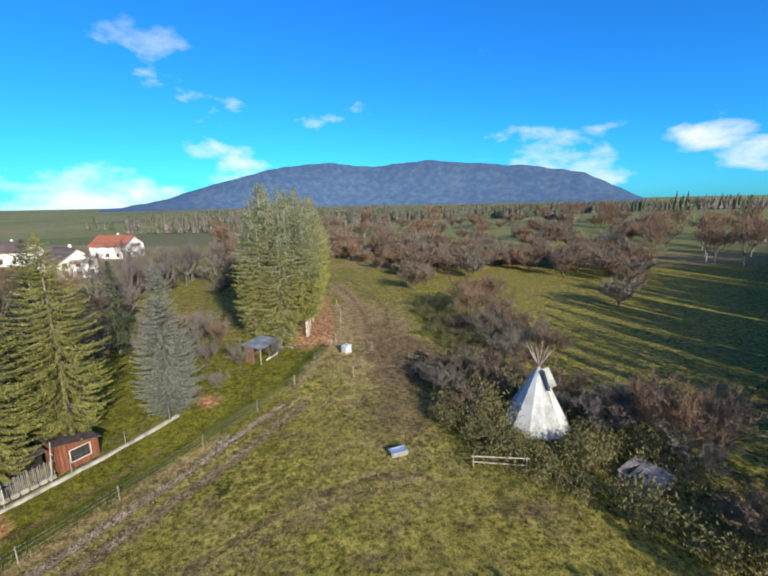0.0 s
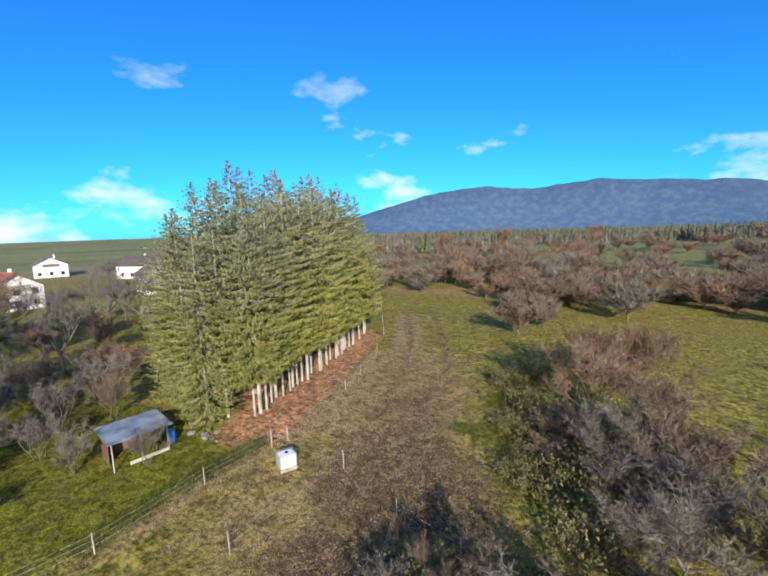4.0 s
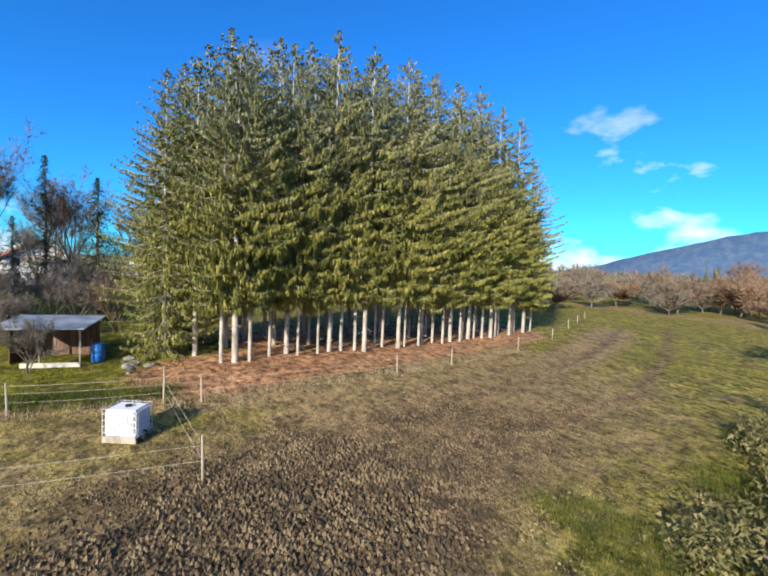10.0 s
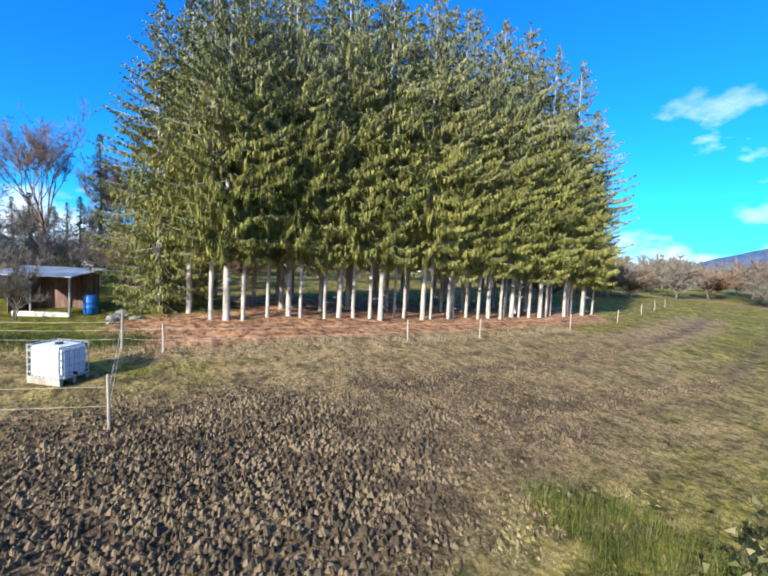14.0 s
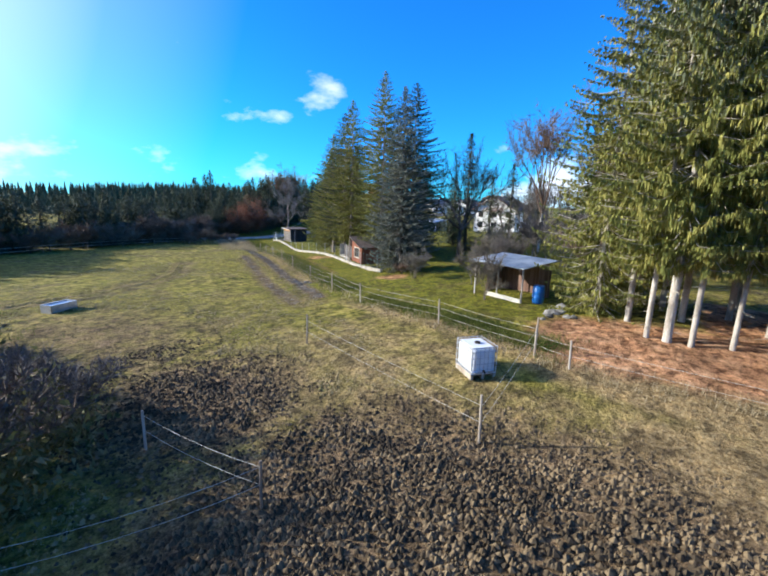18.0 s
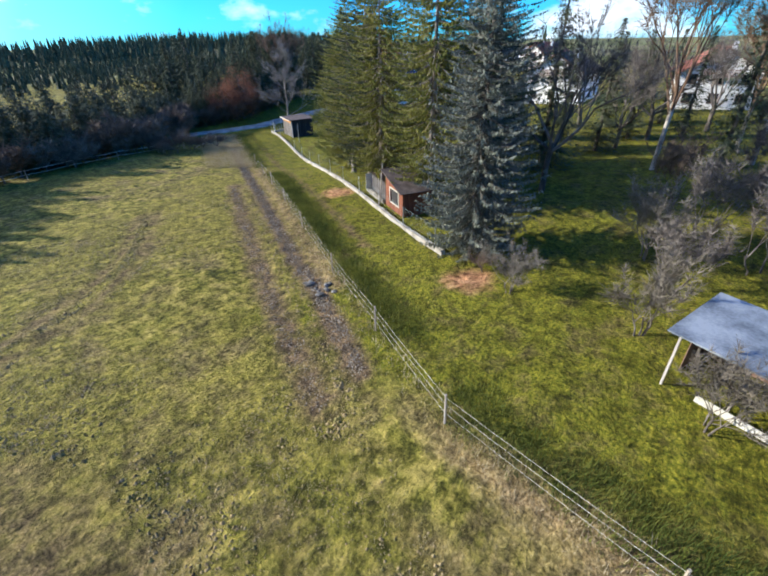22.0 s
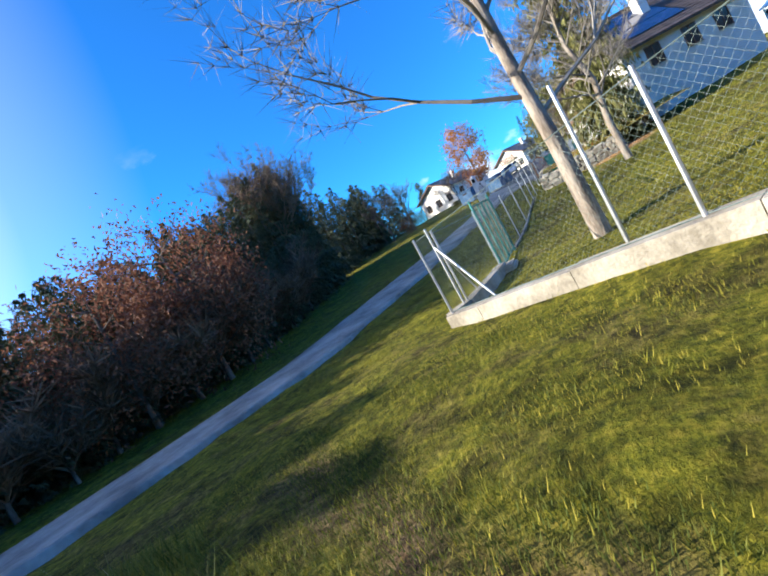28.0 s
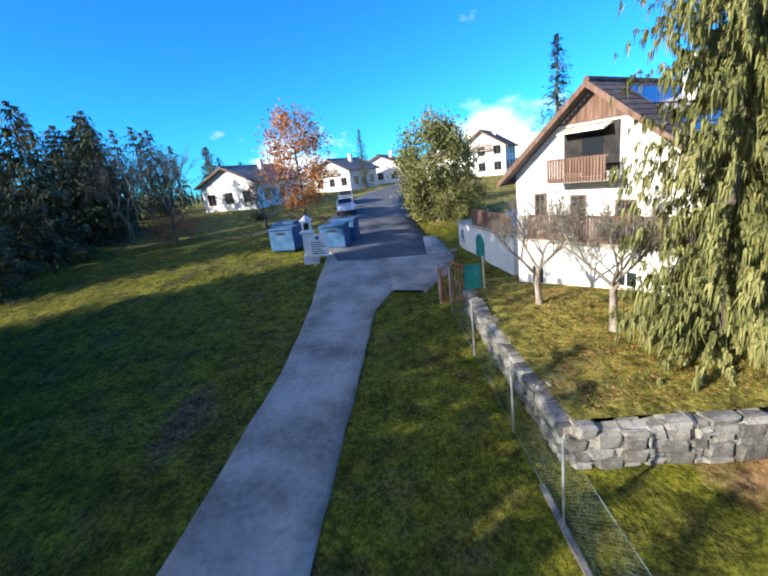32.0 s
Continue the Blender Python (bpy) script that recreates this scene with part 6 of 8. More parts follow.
# ---- field shed with its barrel ----
def field_shed():
    cx, cy = -15.6, 51.1
    z = ground_z(-14.9, 51.0) - 0.05
    ux = Vector((0.36, 0.93))  # along the front
    rz = math.degrees(math.atan2(ux.y, ux.x))
    top = thing("field_shed", cx, cy, z, rz, "half-open brown board shed with a grey sheet roof", "shed")
    L, D, H0, H1 = 1.8, 1.25, 2.0, 2.3
    part("roof", Geo().slab([(-L - 0.3, -D - 0.35, H0 + 0.1), (L + 0.3, -D - 0.35, H0 + 0.1), (L + 0.3, D + 0.2, H1 + 0.1), (-L - 0.3, D + 0.2, H1 + 0.1)], 0.05).mesh("roof", "sheet_roof"), None, top, "weathered grey sheet roof")
    r2 = random.Random(4)

    def boards(p, q, h0, h1, n, name="board"):
        for i in range(n):
            f0, f1 = i / n, (i + 0.94) / n
            a = (p[0] + (q[0] - p[0]) * f0, p[1] + (q[1] - p[1]) * f0)
            b = (p[0] + (q[0] - p[0]) * f1, p[1] + (q[1] - p[1]) * f1)
            nx, ny = -(q[1] - p[1]), (q[0] - p[0])
            k = 0.025 / math.hypot(nx, ny)
            g = Geo()
            t0, t1 = h0 + (h1 - h0) * f0, h0 + (h1 - h0) * f1
            lo = r2.uniform(0.0, 0.06)
            g.v = [(a[0], a[1], lo), (b[0], b[1], lo), (b[0] + nx * k, b[1] + ny * k, lo), (a[0] + nx * k, a[1] + ny * k, lo), (a[0], a[1], t0), (b[0], b[1], t1), (b[0] + nx * k, b[1] + ny * k, t1), (a[0] + nx * k, a[1] + ny * k, t0)]
            g.f = [(3, 2, 1, 0), (4, 5, 6, 7), (0, 1, 5, 4), (1, 2, 6, 5), (2, 3, 7, 6), (3, 0, 4, 7)]
            part(name, g.mesh(name, "brown_board"), None, top)

    boards((-L, D), (L, D), H1, H1, 22)
    boards((-L, D), (-L, -D * 0.2), H1, H0 + 0.12, 9)
    boards((L, D * 0.1), (L, D), H0 + 0.18, H1, 8)
    for px in (-L, 0.0, L):
        part("post", Geo().box(px - 0.035, -D - 0.035, -0.2, px + 0.035, -D + 0.035, H0 + 0.04).mesh("post", "old_board"), None, top)
    part("sill_board", Geo().box(-L * 0.45, -D - 0.07, 0.05, L, -D - 0.03, 0.3).mesh("sill_board", "tape"), None, top, "pale board across the opening")


field_shed()


def barrel(x, y, h, r, mat, label):
    z = ground_z(x, y)
    prof = [(-0.03, 0.9), (0.05, 0.96), (0.3, 1.0), (0.33, 1.05), (0.37, 1.0), (0.63, 1.0), (0.67, 1.05), (0.7, 1.0), (0.95, 0.96), (1.0, 0.9)]
    top = thing("barrel", x, y, z, 0, label, "barrel")
    part("body", Geo().tube([(0, 0, h * p) for p, _ in prof], [r * q for _, q in prof], 20).mesh("body", mat, True), None, top)
    part("rim", Geo().tube([(0, 0, h), (0, 0, h + 0.025)], r * 0.95, 20).mesh("rim", mat), None, top)


barrel(-14.35, 53.1, 0.95, 0.32, "blue_plastic", "bright blue plastic barrel beside the shed")


# ---- chicken run by the wall ----
def coop():
    """A small red board house with a lean-to roof, a framed wire window and a fenced run."""
    x, y = wall_point(8.6, 1.9)
    z = ground_z(x, y)
    rz = math.degrees(math.atan2(WD.y, WD.x))
    top = thing("chicken_coop", x, y, z, rz, "red-brown board chicken coop with a lean-to roof", "coop")
    # local x runs along the wall (south), local y towards the meadow
    L, D, H0, H1 = 1.5, 1.1, 1.72, 2.55
    r2 = random.Random(6)
    for i in range(20):
        x0 = -L + 2 * L * i / 20
        hh = H0 + (H1 - H0) * (i + 0.5) / 20
        for yy in (-D, D):
            if yy > 0 and 5 <= i <= 13:
                part("board", Geo().box(x0, yy - 0.02, 0, x0 + 2 * L / 20 - 0.006, yy + 0.02, 0.55).mesh("board", "red_board"), None, top)
                part("board", Geo().box(x0, yy - 0.02, 1.6, x0 + 2 * L / 20 - 0.006, yy + 0.02, hh).mesh("board", "red_board"), None, top)
            else:
                part("board", Geo().box(x0, yy - 0.02, 0, x0 + 2 * L / 20 - 0.006, yy + 0.02, hh).mesh("board", "red_board"), None, top)
    for i in range(13):
        y0 = -D + 2 * D * i / 13
        for xx, hh in ((-L, H0), (L, H1)):
            part("board", Geo().box(xx - 0.02, y0, 0, xx + 0.02, y0 + 0.16, hh).mesh("board", "red_board"), None, top)
    part("roof", Geo().slab([(-L - 0.25, -D - 0.2, H0 + 0.05), (L + 0.3, -D - 0.2, H1 + 0.12), (L + 0.3, D + 0.3, H1 + 0.12), (-L - 0.25, D + 0.3, H0 + 0.05)], 0.05).mesh("roof", "roof_dark"), None, top)
    win = part("window", Geo().box(-0.85, D - 0.06, 0.55, 0.68, D - 0.03, 1.6).mesh("window", "dark_void"), None, top, "wire window in a white frame")
    for a in ((-0.9, 0.5, 0.73, 0.58), (-0.9, 1.57, 0.73, 1.65), (-0.9, 0.5, -0.82, 1.65), (0.65, 0.5, 0.73, 1.65)):
        part("frame", Geo().box(a[0], D + 0.022, a[1], a[2], D + 0.06, a[3]).mesh("frame", "tape"), None, win)
    small = part("window", Geo().box(L + 0.022, -0.1, 1.0, L + 0.03, 0.45, 1.5).mesh("window", "dark_void"), None, top, "small end window in a white frame")
    for a in ((-0.16, 0.94, 0.51, 1.01), (-0.16, 1.49, 0.51, 1.56), (-0.16, 0.94, -0.09, 1.56), (0.44, 0.94, 0.51, 1.56)):
        part("frame", Geo().box(L + 0.022, a[0], a[1], L + 0.06, a[2], a[3]).mesh("frame", "tape"), None, small)
    part("prop", Geo().tube([(L + 0.75, D + 0.25, -0.1), (L + 0.35, D + 0.1, 3.1)], [0.06, 0.045], 7).mesh("prop", "bark_pale"), None, top, "leaning pale pole against the coop")
    run = thing("chicken_run", x, y, z, rz, "small run fenced with upright sticks beside the coop", "pen")
    for i in range(34):
        xx = L + 0.3 + i * 0.11
        h = 1.45 + 0.1 * math.sin(i * 1.7)
        part("stick", Geo().tube([(xx, D * 0.8, -0.1), (xx + r2.uniform(-.03, .03), D * 0.8, h)], 0.022, 5).mesh("stick", "old_board"), None, run)
    for i in range(6):
        xx = L + 0.35 + i * 0.6
        part("kerb_stone", bevelled("kerb_stone", xx, D * 0.8 + 0.15, -0.05, xx + 0.52, D * 0.8 + 0.38, 0.28, "concrete", 0.04), None, run)
    part("back_board", Geo().box(L + 0.3, -D, 0.0, L + 4.0, -D + 0.05, 1.9).mesh("back_board", "dark_void"), None, run)
    part("run_roof", Geo().slab([(L + 0.4, -D, 2.3), (L + 4.1, -D, 2.0), (L + 4.1, D * 0.5, 1.95), (L + 0.4, D * 0.5, 2.2)], 0.04).mesh("run_roof", "roof_dark"), None, run)


coop()


def panel(name, x, y, z, rz, w, h, mat, label, category):
    ob = tagged(new(name, bevelled(name, -w / 2, -0.03, 0, w / 2, 0.03, h, mat, 0.01)), label, category)
    ob.matrix_basis = pose(x, y, z, 0, 0, rz)
    return ob


px, py = wall_point(13.8, 1.0)
panel("white_board", px, py, ground_z(px, py) + 0.35, -30, 0.9, 1.3, "tape", "pale upright board leaning by the run", "board")


def wire_fence(name, pts, h, label, post_mat="galvanised", mesh_mat="mesh_wire", cell=0.16, post_r=0.025, wire=0.004, step=2.5, base=0.0, group="wire fences"):
    """Chain-link between steel posts; the wires are real and lie diagonally."""
    x0, y0 = pts[0]
    z0 = ground_z(x0, y0)
    top = thing(name, x0, y0, z0, 0, label, "fence", group)
    posts = spread_posts(pts, step)
    loc = [(x - x0, y - y0, ground_z(x, y) - z0 + base) for x, y in posts]
    for p in loc:
        part("post", Geo().tube([(p[0], p[1], p[2] - 0.3 - base), (p[0], p[1], p[2] + h + 0.06)], post_r, 7).mesh("post", post_mat), None, top)
    for a, b in zip(loc, loc[1:]):
        va, vb = Vector(a), Vector(b)
        span = (vb - va).length
        n = max(3, int(span / cell))
        m = max(3, int(h / cell))
        g = Geo()
        flat = Vector((vb.x - va.x, vb.y - va.y, 0)).normalized()
        side = Vector((-flat.y, flat.x, 0)) * wire

        def at(u, w):
            return va + (vb - va) * (u / n) + Vector((0, 0, h * w / m))

        def strand(p, q):
            k = len(g.v)
            up = Vector((0, 0, wire))
            g.v += [tuple(p - up), tuple(q - up), tuple(q + up), tuple(p + up)]
            g.f.append((k, k + 1, k + 2, k + 3))

        for i in range(-m, n + 1):
            lo, hi = max(0, -i), min(m, n - i)
            if hi > lo:
                strand(at(i + lo, lo), at(i + hi, hi))
            lo, hi = max(0, i + m - n), min(m, i + m)
            if hi > lo:
                strand(at(i + m - lo, lo), at(i + m - hi, hi))
        part("wire_netting", g.mesh("wire_netting", mesh_mat), None, top)
        for w in (0.02, h):
            part("top_wire", Geo().tube([tuple(va + Vector((0, 0, w))), tuple(vb + Vector((0, 0, w)))], 0.006, 4, False).mesh("top_wire", mesh_mat), None, top)
    return top


wire_fence("wire_fence", [wall_point(1.0, 0.0), wall_point(40.0, 0.0)], 1.2, "thin wire fence on steel posts standing on the garden wall", base=0.25, cell=0.12, step=4.5, wire=0.0012)
wire_fence("wire_fence", [wall_point(50.0, 0.0), wall_point(58.9, 0.0)], 1.5, "chain-link fence on steel posts by the barn", base=0.25, cell=0.09, step=4.5, wire=0.0012)


# ---- barn ----
def barn():
    ax, ay = wall_point(53.6, 1.35)
    bx, by = wall_point(49.3, 1.75)
    cx, cy = (ax + bx) / 2, (ay + by) / 2
    z = min(ground_z(ax, ay), ground_z(bx, by)) - 0.05
    top = thing("barn", cx, cy, z, math.degrees(math.atan2(ay - by, ax - bx)), "weathered upright-board barn with fresh orange boards under the eaves", "barn")
    # local x south along the wall, local y towards the meadow
    L, D, H = 2.15, 3.3, 2.65
    r2 = random.Random(7)
    n = 30
    for i in range(n):
        x0 = -L + 2 * L * i / n
        w = 2 * L / n - 0.008
        dy = r2.uniform(0.0, 0.018)
        part("board", Geo().box(x0, -0.02 + dy, 0.06 + r2.uniform(0, 0.05), x0 + w, 0.02 + dy, H - 0.42).mesh("board", "old_board"), None, top)
        part("upper_board", Geo().box(x0, -0.025 + dy, H - 0.42, x0 + w, 0.03 + dy, H).mesh("upper_board", "fresh_board"), None, top, "fresh orange board" if i == 0 else "")
        if i:
            part("cover_strip", Geo().box(x0 - 0.022, 0.045, 0.05 + r2.uniform(0, 0.06), x0 + 0.022, 0.07, H - 0.4).mesh("cover_strip", "old_board"), None, top)
    # near-black in place of the dark netting that covers these boards
    for xx in (-L, L):
        for i in range(24):
            y0 = -D + D * i / 24
            part("side_board", Geo().box(xx - 0.025, y0, 0.05, xx + 0.025, y0 + D / 24 - 0.006, H + 0.0).mesh("side_board", "tarred_board"), None, top, "near-black side board" if i == 0 else "")
    for i in range(18):
        x0 = -L + 2 * L * i / 18
        part("back_board", Geo().box(x0, -D - 0.02, 0.05, x0 + 0.3, -D + 0.02, H).mesh("back_board", "brown_board"), None, top)
    roof = part("roof", Geo().slab([(-L - 0.35, -D - 0.3, H + 0.2), (L + 0.35, -D - 0.3, H + 0.2), (L + 0.35, 0.4, H + 0.12), (-L - 0.35, 0.4, H + 0.12)], 0.06).mesh("roof", "roof_dark"), None, top)
    part("fascia", Geo().box(-L - 0.36, 0.4, H + 0.0, L + 0.36, 0.44, H + 0.12).mesh("fascia", "tape"), None, roof, "pale edge board")
    for xx in (-L - 0.02, L + 0.02):
        part("corner_post", Geo().box(xx - 0.07, -0.05, -0.2, xx + 0.07, 0.09, H).mesh("corner_post", "old_board"), None, top)


barn()
plant("bare_tree", leader_meshes(11.5, 3.0, 92, "twig_pale", "bark_mid", 20, 0.17), -51.6, -10.6, 1.0, 1.0, 150, "tall leafless tree with pale bark and fine twigs behind the barn", "tree")


def pole(name, x, y, h, r, mat, label, category="pole", braces=()):
    top = thing(name, x, y, ground_z(x, y), 0, label, category)
    part("shaft", Geo().tube([(0, 0, -0.3), (0, 0, h)], [r, r * 0.85], 8).mesh("shaft", mat), None, top)
    for dx, dy, z1 in braces:
        part("brace", Geo().tube([(dx, dy, ground_z(x + dx, y + dy) - ground_z(x, y)), (0, 0, z1)], r * 0.8, 6).mesh("brace", mat), None, top)
    return top


pole("steel_pole", -44.4, -0.4, 2.6, 0.035, "galvanised", "pale steel pole standing behind the wall")
pole("steel_pole", -49.6, -10.2, 2.5, 0.035, "galvanised", "pale steel pole standing behind the wall")
pole("corner_post", -50.3, -13.2, 1.9, 0.03, "galvanised", "steel fence corner post with a slanting brace", "post", ((0.5, 0.9, 1.5), (-1.2, 0.0, 1.5)))


# ---- field gate and the chain-link fence along the track ----
def kerb_wall(pts, label, hi=0.26, mat="concrete", half=0.11):
    top = tagged(new("boundary_kerb"), label, "kerb", kind="structure")
    q = spread_posts(pts, 2.0)
    for a, b in zip(q, q[1:]):
        d = Vector((b[0] - a[0], b[1] - a[1])).normalized()
        s = Vector((-d.y, d.x)) * half
        za, zb = ground_z(*a), ground_z(*b)
        e = (b[0] - d.x * 0.012, b[1] - d.y * 0.012)
        g = Geo()
        g.v = [(a[0] - s.x, a[1] - s.y, za - 0.3), (e[0] - s.x, e[1] - s.y, zb - 0.3), (e[0] + s.x, e[1] + s.y, zb - 0.3), (a[0] + s.x, a[1] + s.y, za - 0.3),
               (a[0] - s.x, a[1] - s.y, za + hi), (e[0] - s.x, e[1] - s.y, zb + hi), (e[0] + s.x, e[1] + s.y, zb + hi), (a[0] + s.x, a[1] + s.y, za + hi)]
        g.f = [(3, 2, 1, 0), (4, 5, 6, 7), (0, 1, 5, 4), (1, 2, 6, 5), (2, 3, 7, 6), (3, 0, 4, 7)]
        part("kerb_bay", g.mesh("kerb_bay", mat), None, top)


kerb_wall([wall_point(59.0), (-50.4, -13.15), (-53.6, -13.2)], "pale concrete kerb turning the corner to the gate")
kerb_wall([(-57.3, -13.65), (-66.5, -14.3), (-70.0, -14.5)], "mossy concrete kerb under the wire fence", 0.07, "stone", 0.055)
wire_fence("wire_fence", [(-50.4, -13.15), (-53.45, -13.2)], 1.5, "chain-link fence beside the green gate", base=0.26, cell=0.07, step=3.4, wire=0.0014)
wire_fence("wire_fence", [(-56.95, -13.62), (-60.1, -14.0), (-63.4, -14.2), (-66.5, -14.3), (-71.6, -14.6), (-79.0, -14.95)], 1.7, "grey-green chain-link fence along the track", base=0.08, cell=0.07, step=3.4, wire=0.0017)


def gate():
    x, y = -53.6, -13.2
    z = ground_z(x, y)
    top = thing("field_gate", x, y, z, math.degrees(math.atan2(-0.36, -3.2)), "closed green steel double gate with wire netting", "gate")
    for k, (ox, w, turn) in enumerate(((0.06, 1.5, 0), (1.63, 1.5, 0))):
        leaf = part("gate_leaf", Geo().tube([(ox, 0, 0.12), (ox, 0, 1.92), (ox + w, 0, 1.92), (ox + w, 0, 0.12), (ox, 0, 0.12)], 0.035, 8).mesh("gate_leaf", "green_wire"), None, top)
        part("mid_bar", Geo().tube([(ox + w * 0.5, 0, 0.12), (ox + w * 0.5, 0, 1.92)], 0.025, 7).mesh("mid_bar", "green_wire"), None, leaf)
        g = Geo()
        n, m = 30, 30
        for i in range(1, n):
            g.box(ox + w * i / n - 0.0022, -0.0022, 0.12, ox + w * i / n + 0.0022, 0.0022, 1.92)
        for j in range(1, m):
            g.box(ox, -0.0022, 0.12 + 1.8 * j / m - 0.0022, ox + w, 0.0022, 0.12 + 1.8 * j / m + 0.0022)
        part("netting", g.mesh("netting", "mesh_wire"), None, leaf)
    for ox in (0.0, 3.24):
        part("gate_post", Geo().tube([(ox, 0, -0.3), (ox, 0, 2.08)], 0.036, 8).mesh("gate_post", "green_wire"), None, top)
    part("threshold", bevelled("threshold", -0.4, -0.35, -0.25, 0.5, 0.4, 0.16, "concrete", 0.06), None, top)


gate()


# ---- stone terrace wall, garden trees ----
def stone_wall(name, pts, h, label, seed):
    """Rubble in courses; every stone is a piece."""
    top = tagged(new(name), label, "wall", kind="structure")
    r2 = random.Random(seed)
    for (ax, ay), (bx, by) in zip(pts, pts[1:]):
        ln = math.hypot(bx - ax, by - ay)
        d = Vector(((bx - ax) / ln, (by - ay) / ln))
        nrm = Vector((-d.y, d.x))
        s = 0.0
        while s < ln:
            w = r2.uniform(0.2, 0.62)
            e = min(s + w, ln)
            low, tall = 0.0, h + r2.uniform(-0.08, 0.06)
            while low < tall - 0.05:
                ch = min(r2.uniform(0.14, 0.42), tall - low)
                mx, my = ax + d.x * (s + e) / 2, ay + d.y * (s + e) / 2
                zb = ground_z(mx, my) - 0.08 + low
                bm = bmesh.new()
                bmesh.ops.create_cube(bm, size=1)
                bmesh.ops.bevel(bm, geom=list(bm.edges), offset=0.16, segments=1, affect="EDGES")
                sx, sy, sz = (e - s) * r2.uniform(0.95, 1.3), 0.42 + r2.uniform(-0.05, 0.12), ch + 0.005
                for v in bm.verts:
                    v.co = Vector((v.co.x * sx, v.co.y * sy, v.co.z * sz)) + Vector((r2.uniform(-1, 1), r2.uniform(-1, 1), r2.uniform(-1, 1))) * 0.035
                ob = part("stone", bm, "stone", top)
                j = r2.uniform(-0.09, 0.09)
                ob.matrix_basis = pose(mx + d.x * j, my + d.y * j, zb + ch / 2, 0, r2.uniform(-5, 5), math.degrees(math.atan2(d.y, d.x)) + r2.uniform(-4, 4))
                low += ch
            s = e
        core = Geo()
        a0, b0 = ground_z(ax, ay), ground_z(bx, by)
        q = nrm * 0.13
        core.v = [(ax - q.x, ay - q.y, a0 - 0.3), (bx - q.x, by - q.y, b0 - 0.3), (bx + q.x, by + q.y, b0 - 0.3), (ax + q.x, ay + q.y, a0 - 0.3), (ax - q.x, ay - q.y, a0 + h * 0.85), (bx - q.x, by - q.y, b0 + h * 0.85), (bx + q.x, by + q.y, b0 + h * 0.85), (ax + q.x, ay + q.y, a0 + h * 0.85)]
        core.f = [(3, 2, 1, 0), (4, 5, 6, 7), (0, 1, 5, 4), (1, 2, 6, 5), (2, 3, 7, 6), (3, 0, 4, 7)]
        part("mortar_core", core.mesh("mortar_core", "concrete"), None, top)
    return top


stone_wall("terrace_wall", [(-79.0, -14.2), (-74.5, -14.0), (-70.6, -13.7), (-70.3, -9.9), (-70.2, -9.2)], 0.95, "grey rubble terrace wall holding up the garden", 3)
TERR = [(-79.1, -14.15), (-74.6, -13.95), (-70.66, -13.62), (-70.35, -9.2), (-71.0, -5.5), (-77.0, -5.8), (-82.5, -10.4), (-82.0, -13.9)]


def terrace_ground():
    g = Geo()
    c = Vector((sum(p[0] for p in TERR) / len(TERR), sum(p[1] for p in TERR) / len(TERR)))
    rings = [1.0, 0.75, 0.5, 0.25, 0.02]
    for f in rings:
        for x, y in TERR:
            vx, vy = c.x + (x - c.x) * f, c.y + (y - c.y) * f
            edge = 0.92 if vx > -77 else 0.92 + (vx + 77) * 0.16
            g.v.append((vx, vy, ground_z(vx, vy) + max(0.06, edge)))
    n = len(TERR)
    for r in range(len(rings) - 1):
        g.f += [(r * n + i, r * n + (i + 1) % n, (r + 1) * n + (i + 1) % n, (r + 1) * n + i) for i in range(n)]
    tagged(new("garden_lawn", g.mesh("garden_lawn", bpy.data.materials["meadow"], True)), "leaf-strewn lawn behind the terrace wall", "lawn", kind="structure")


terrace_ground()


def lawn_z(x, y):
    return ground_z(x, y) + max(0.06, 0.92 if x > -77 else 0.92 + (x + 77) * 0.16)


at = plant("apple_tree", APPLE, -74.2, -11.0, 1.0, 1.0, 70, "gnarled leafless apple tree with grey bark", "tree", "apple trees")
at.location.z = lawn_z(-74.2, -11.0) - 0.02
at = plant("apple_tree", APPLE, -76.8, -12.2, 0.95, 0.95, 200, "gnarled leafless apple tree with grey bark", "tree", "apple trees")
at.location.z = lawn_z(-76.8, -12.2) - 0.02
THUJA = conifer_meshes("thuja", 11.5, 2.5, 0.3, "needles_dull", "bark_dark", 55, whorls=72, arms=13, droop=0.3, clumps=13, size=0.13, trunk_r=0.2, hang=1.1, full=0.3, tris=13, blade=0.17)
plant("thuja", THUJA, -72.6, -9.3, 1.0, 1.5, None, "tall broad thuja with hanging yellow-green foliage", "tree")
plant("bare_tree", leader_meshes(11.5, 2.5, 96, "twig_pale", "bark_mid", 30, 0.17), -65.3, -9.4, 1.0, 1.0, 10, "leafless garden tree with pale twisted limbs", "tree")


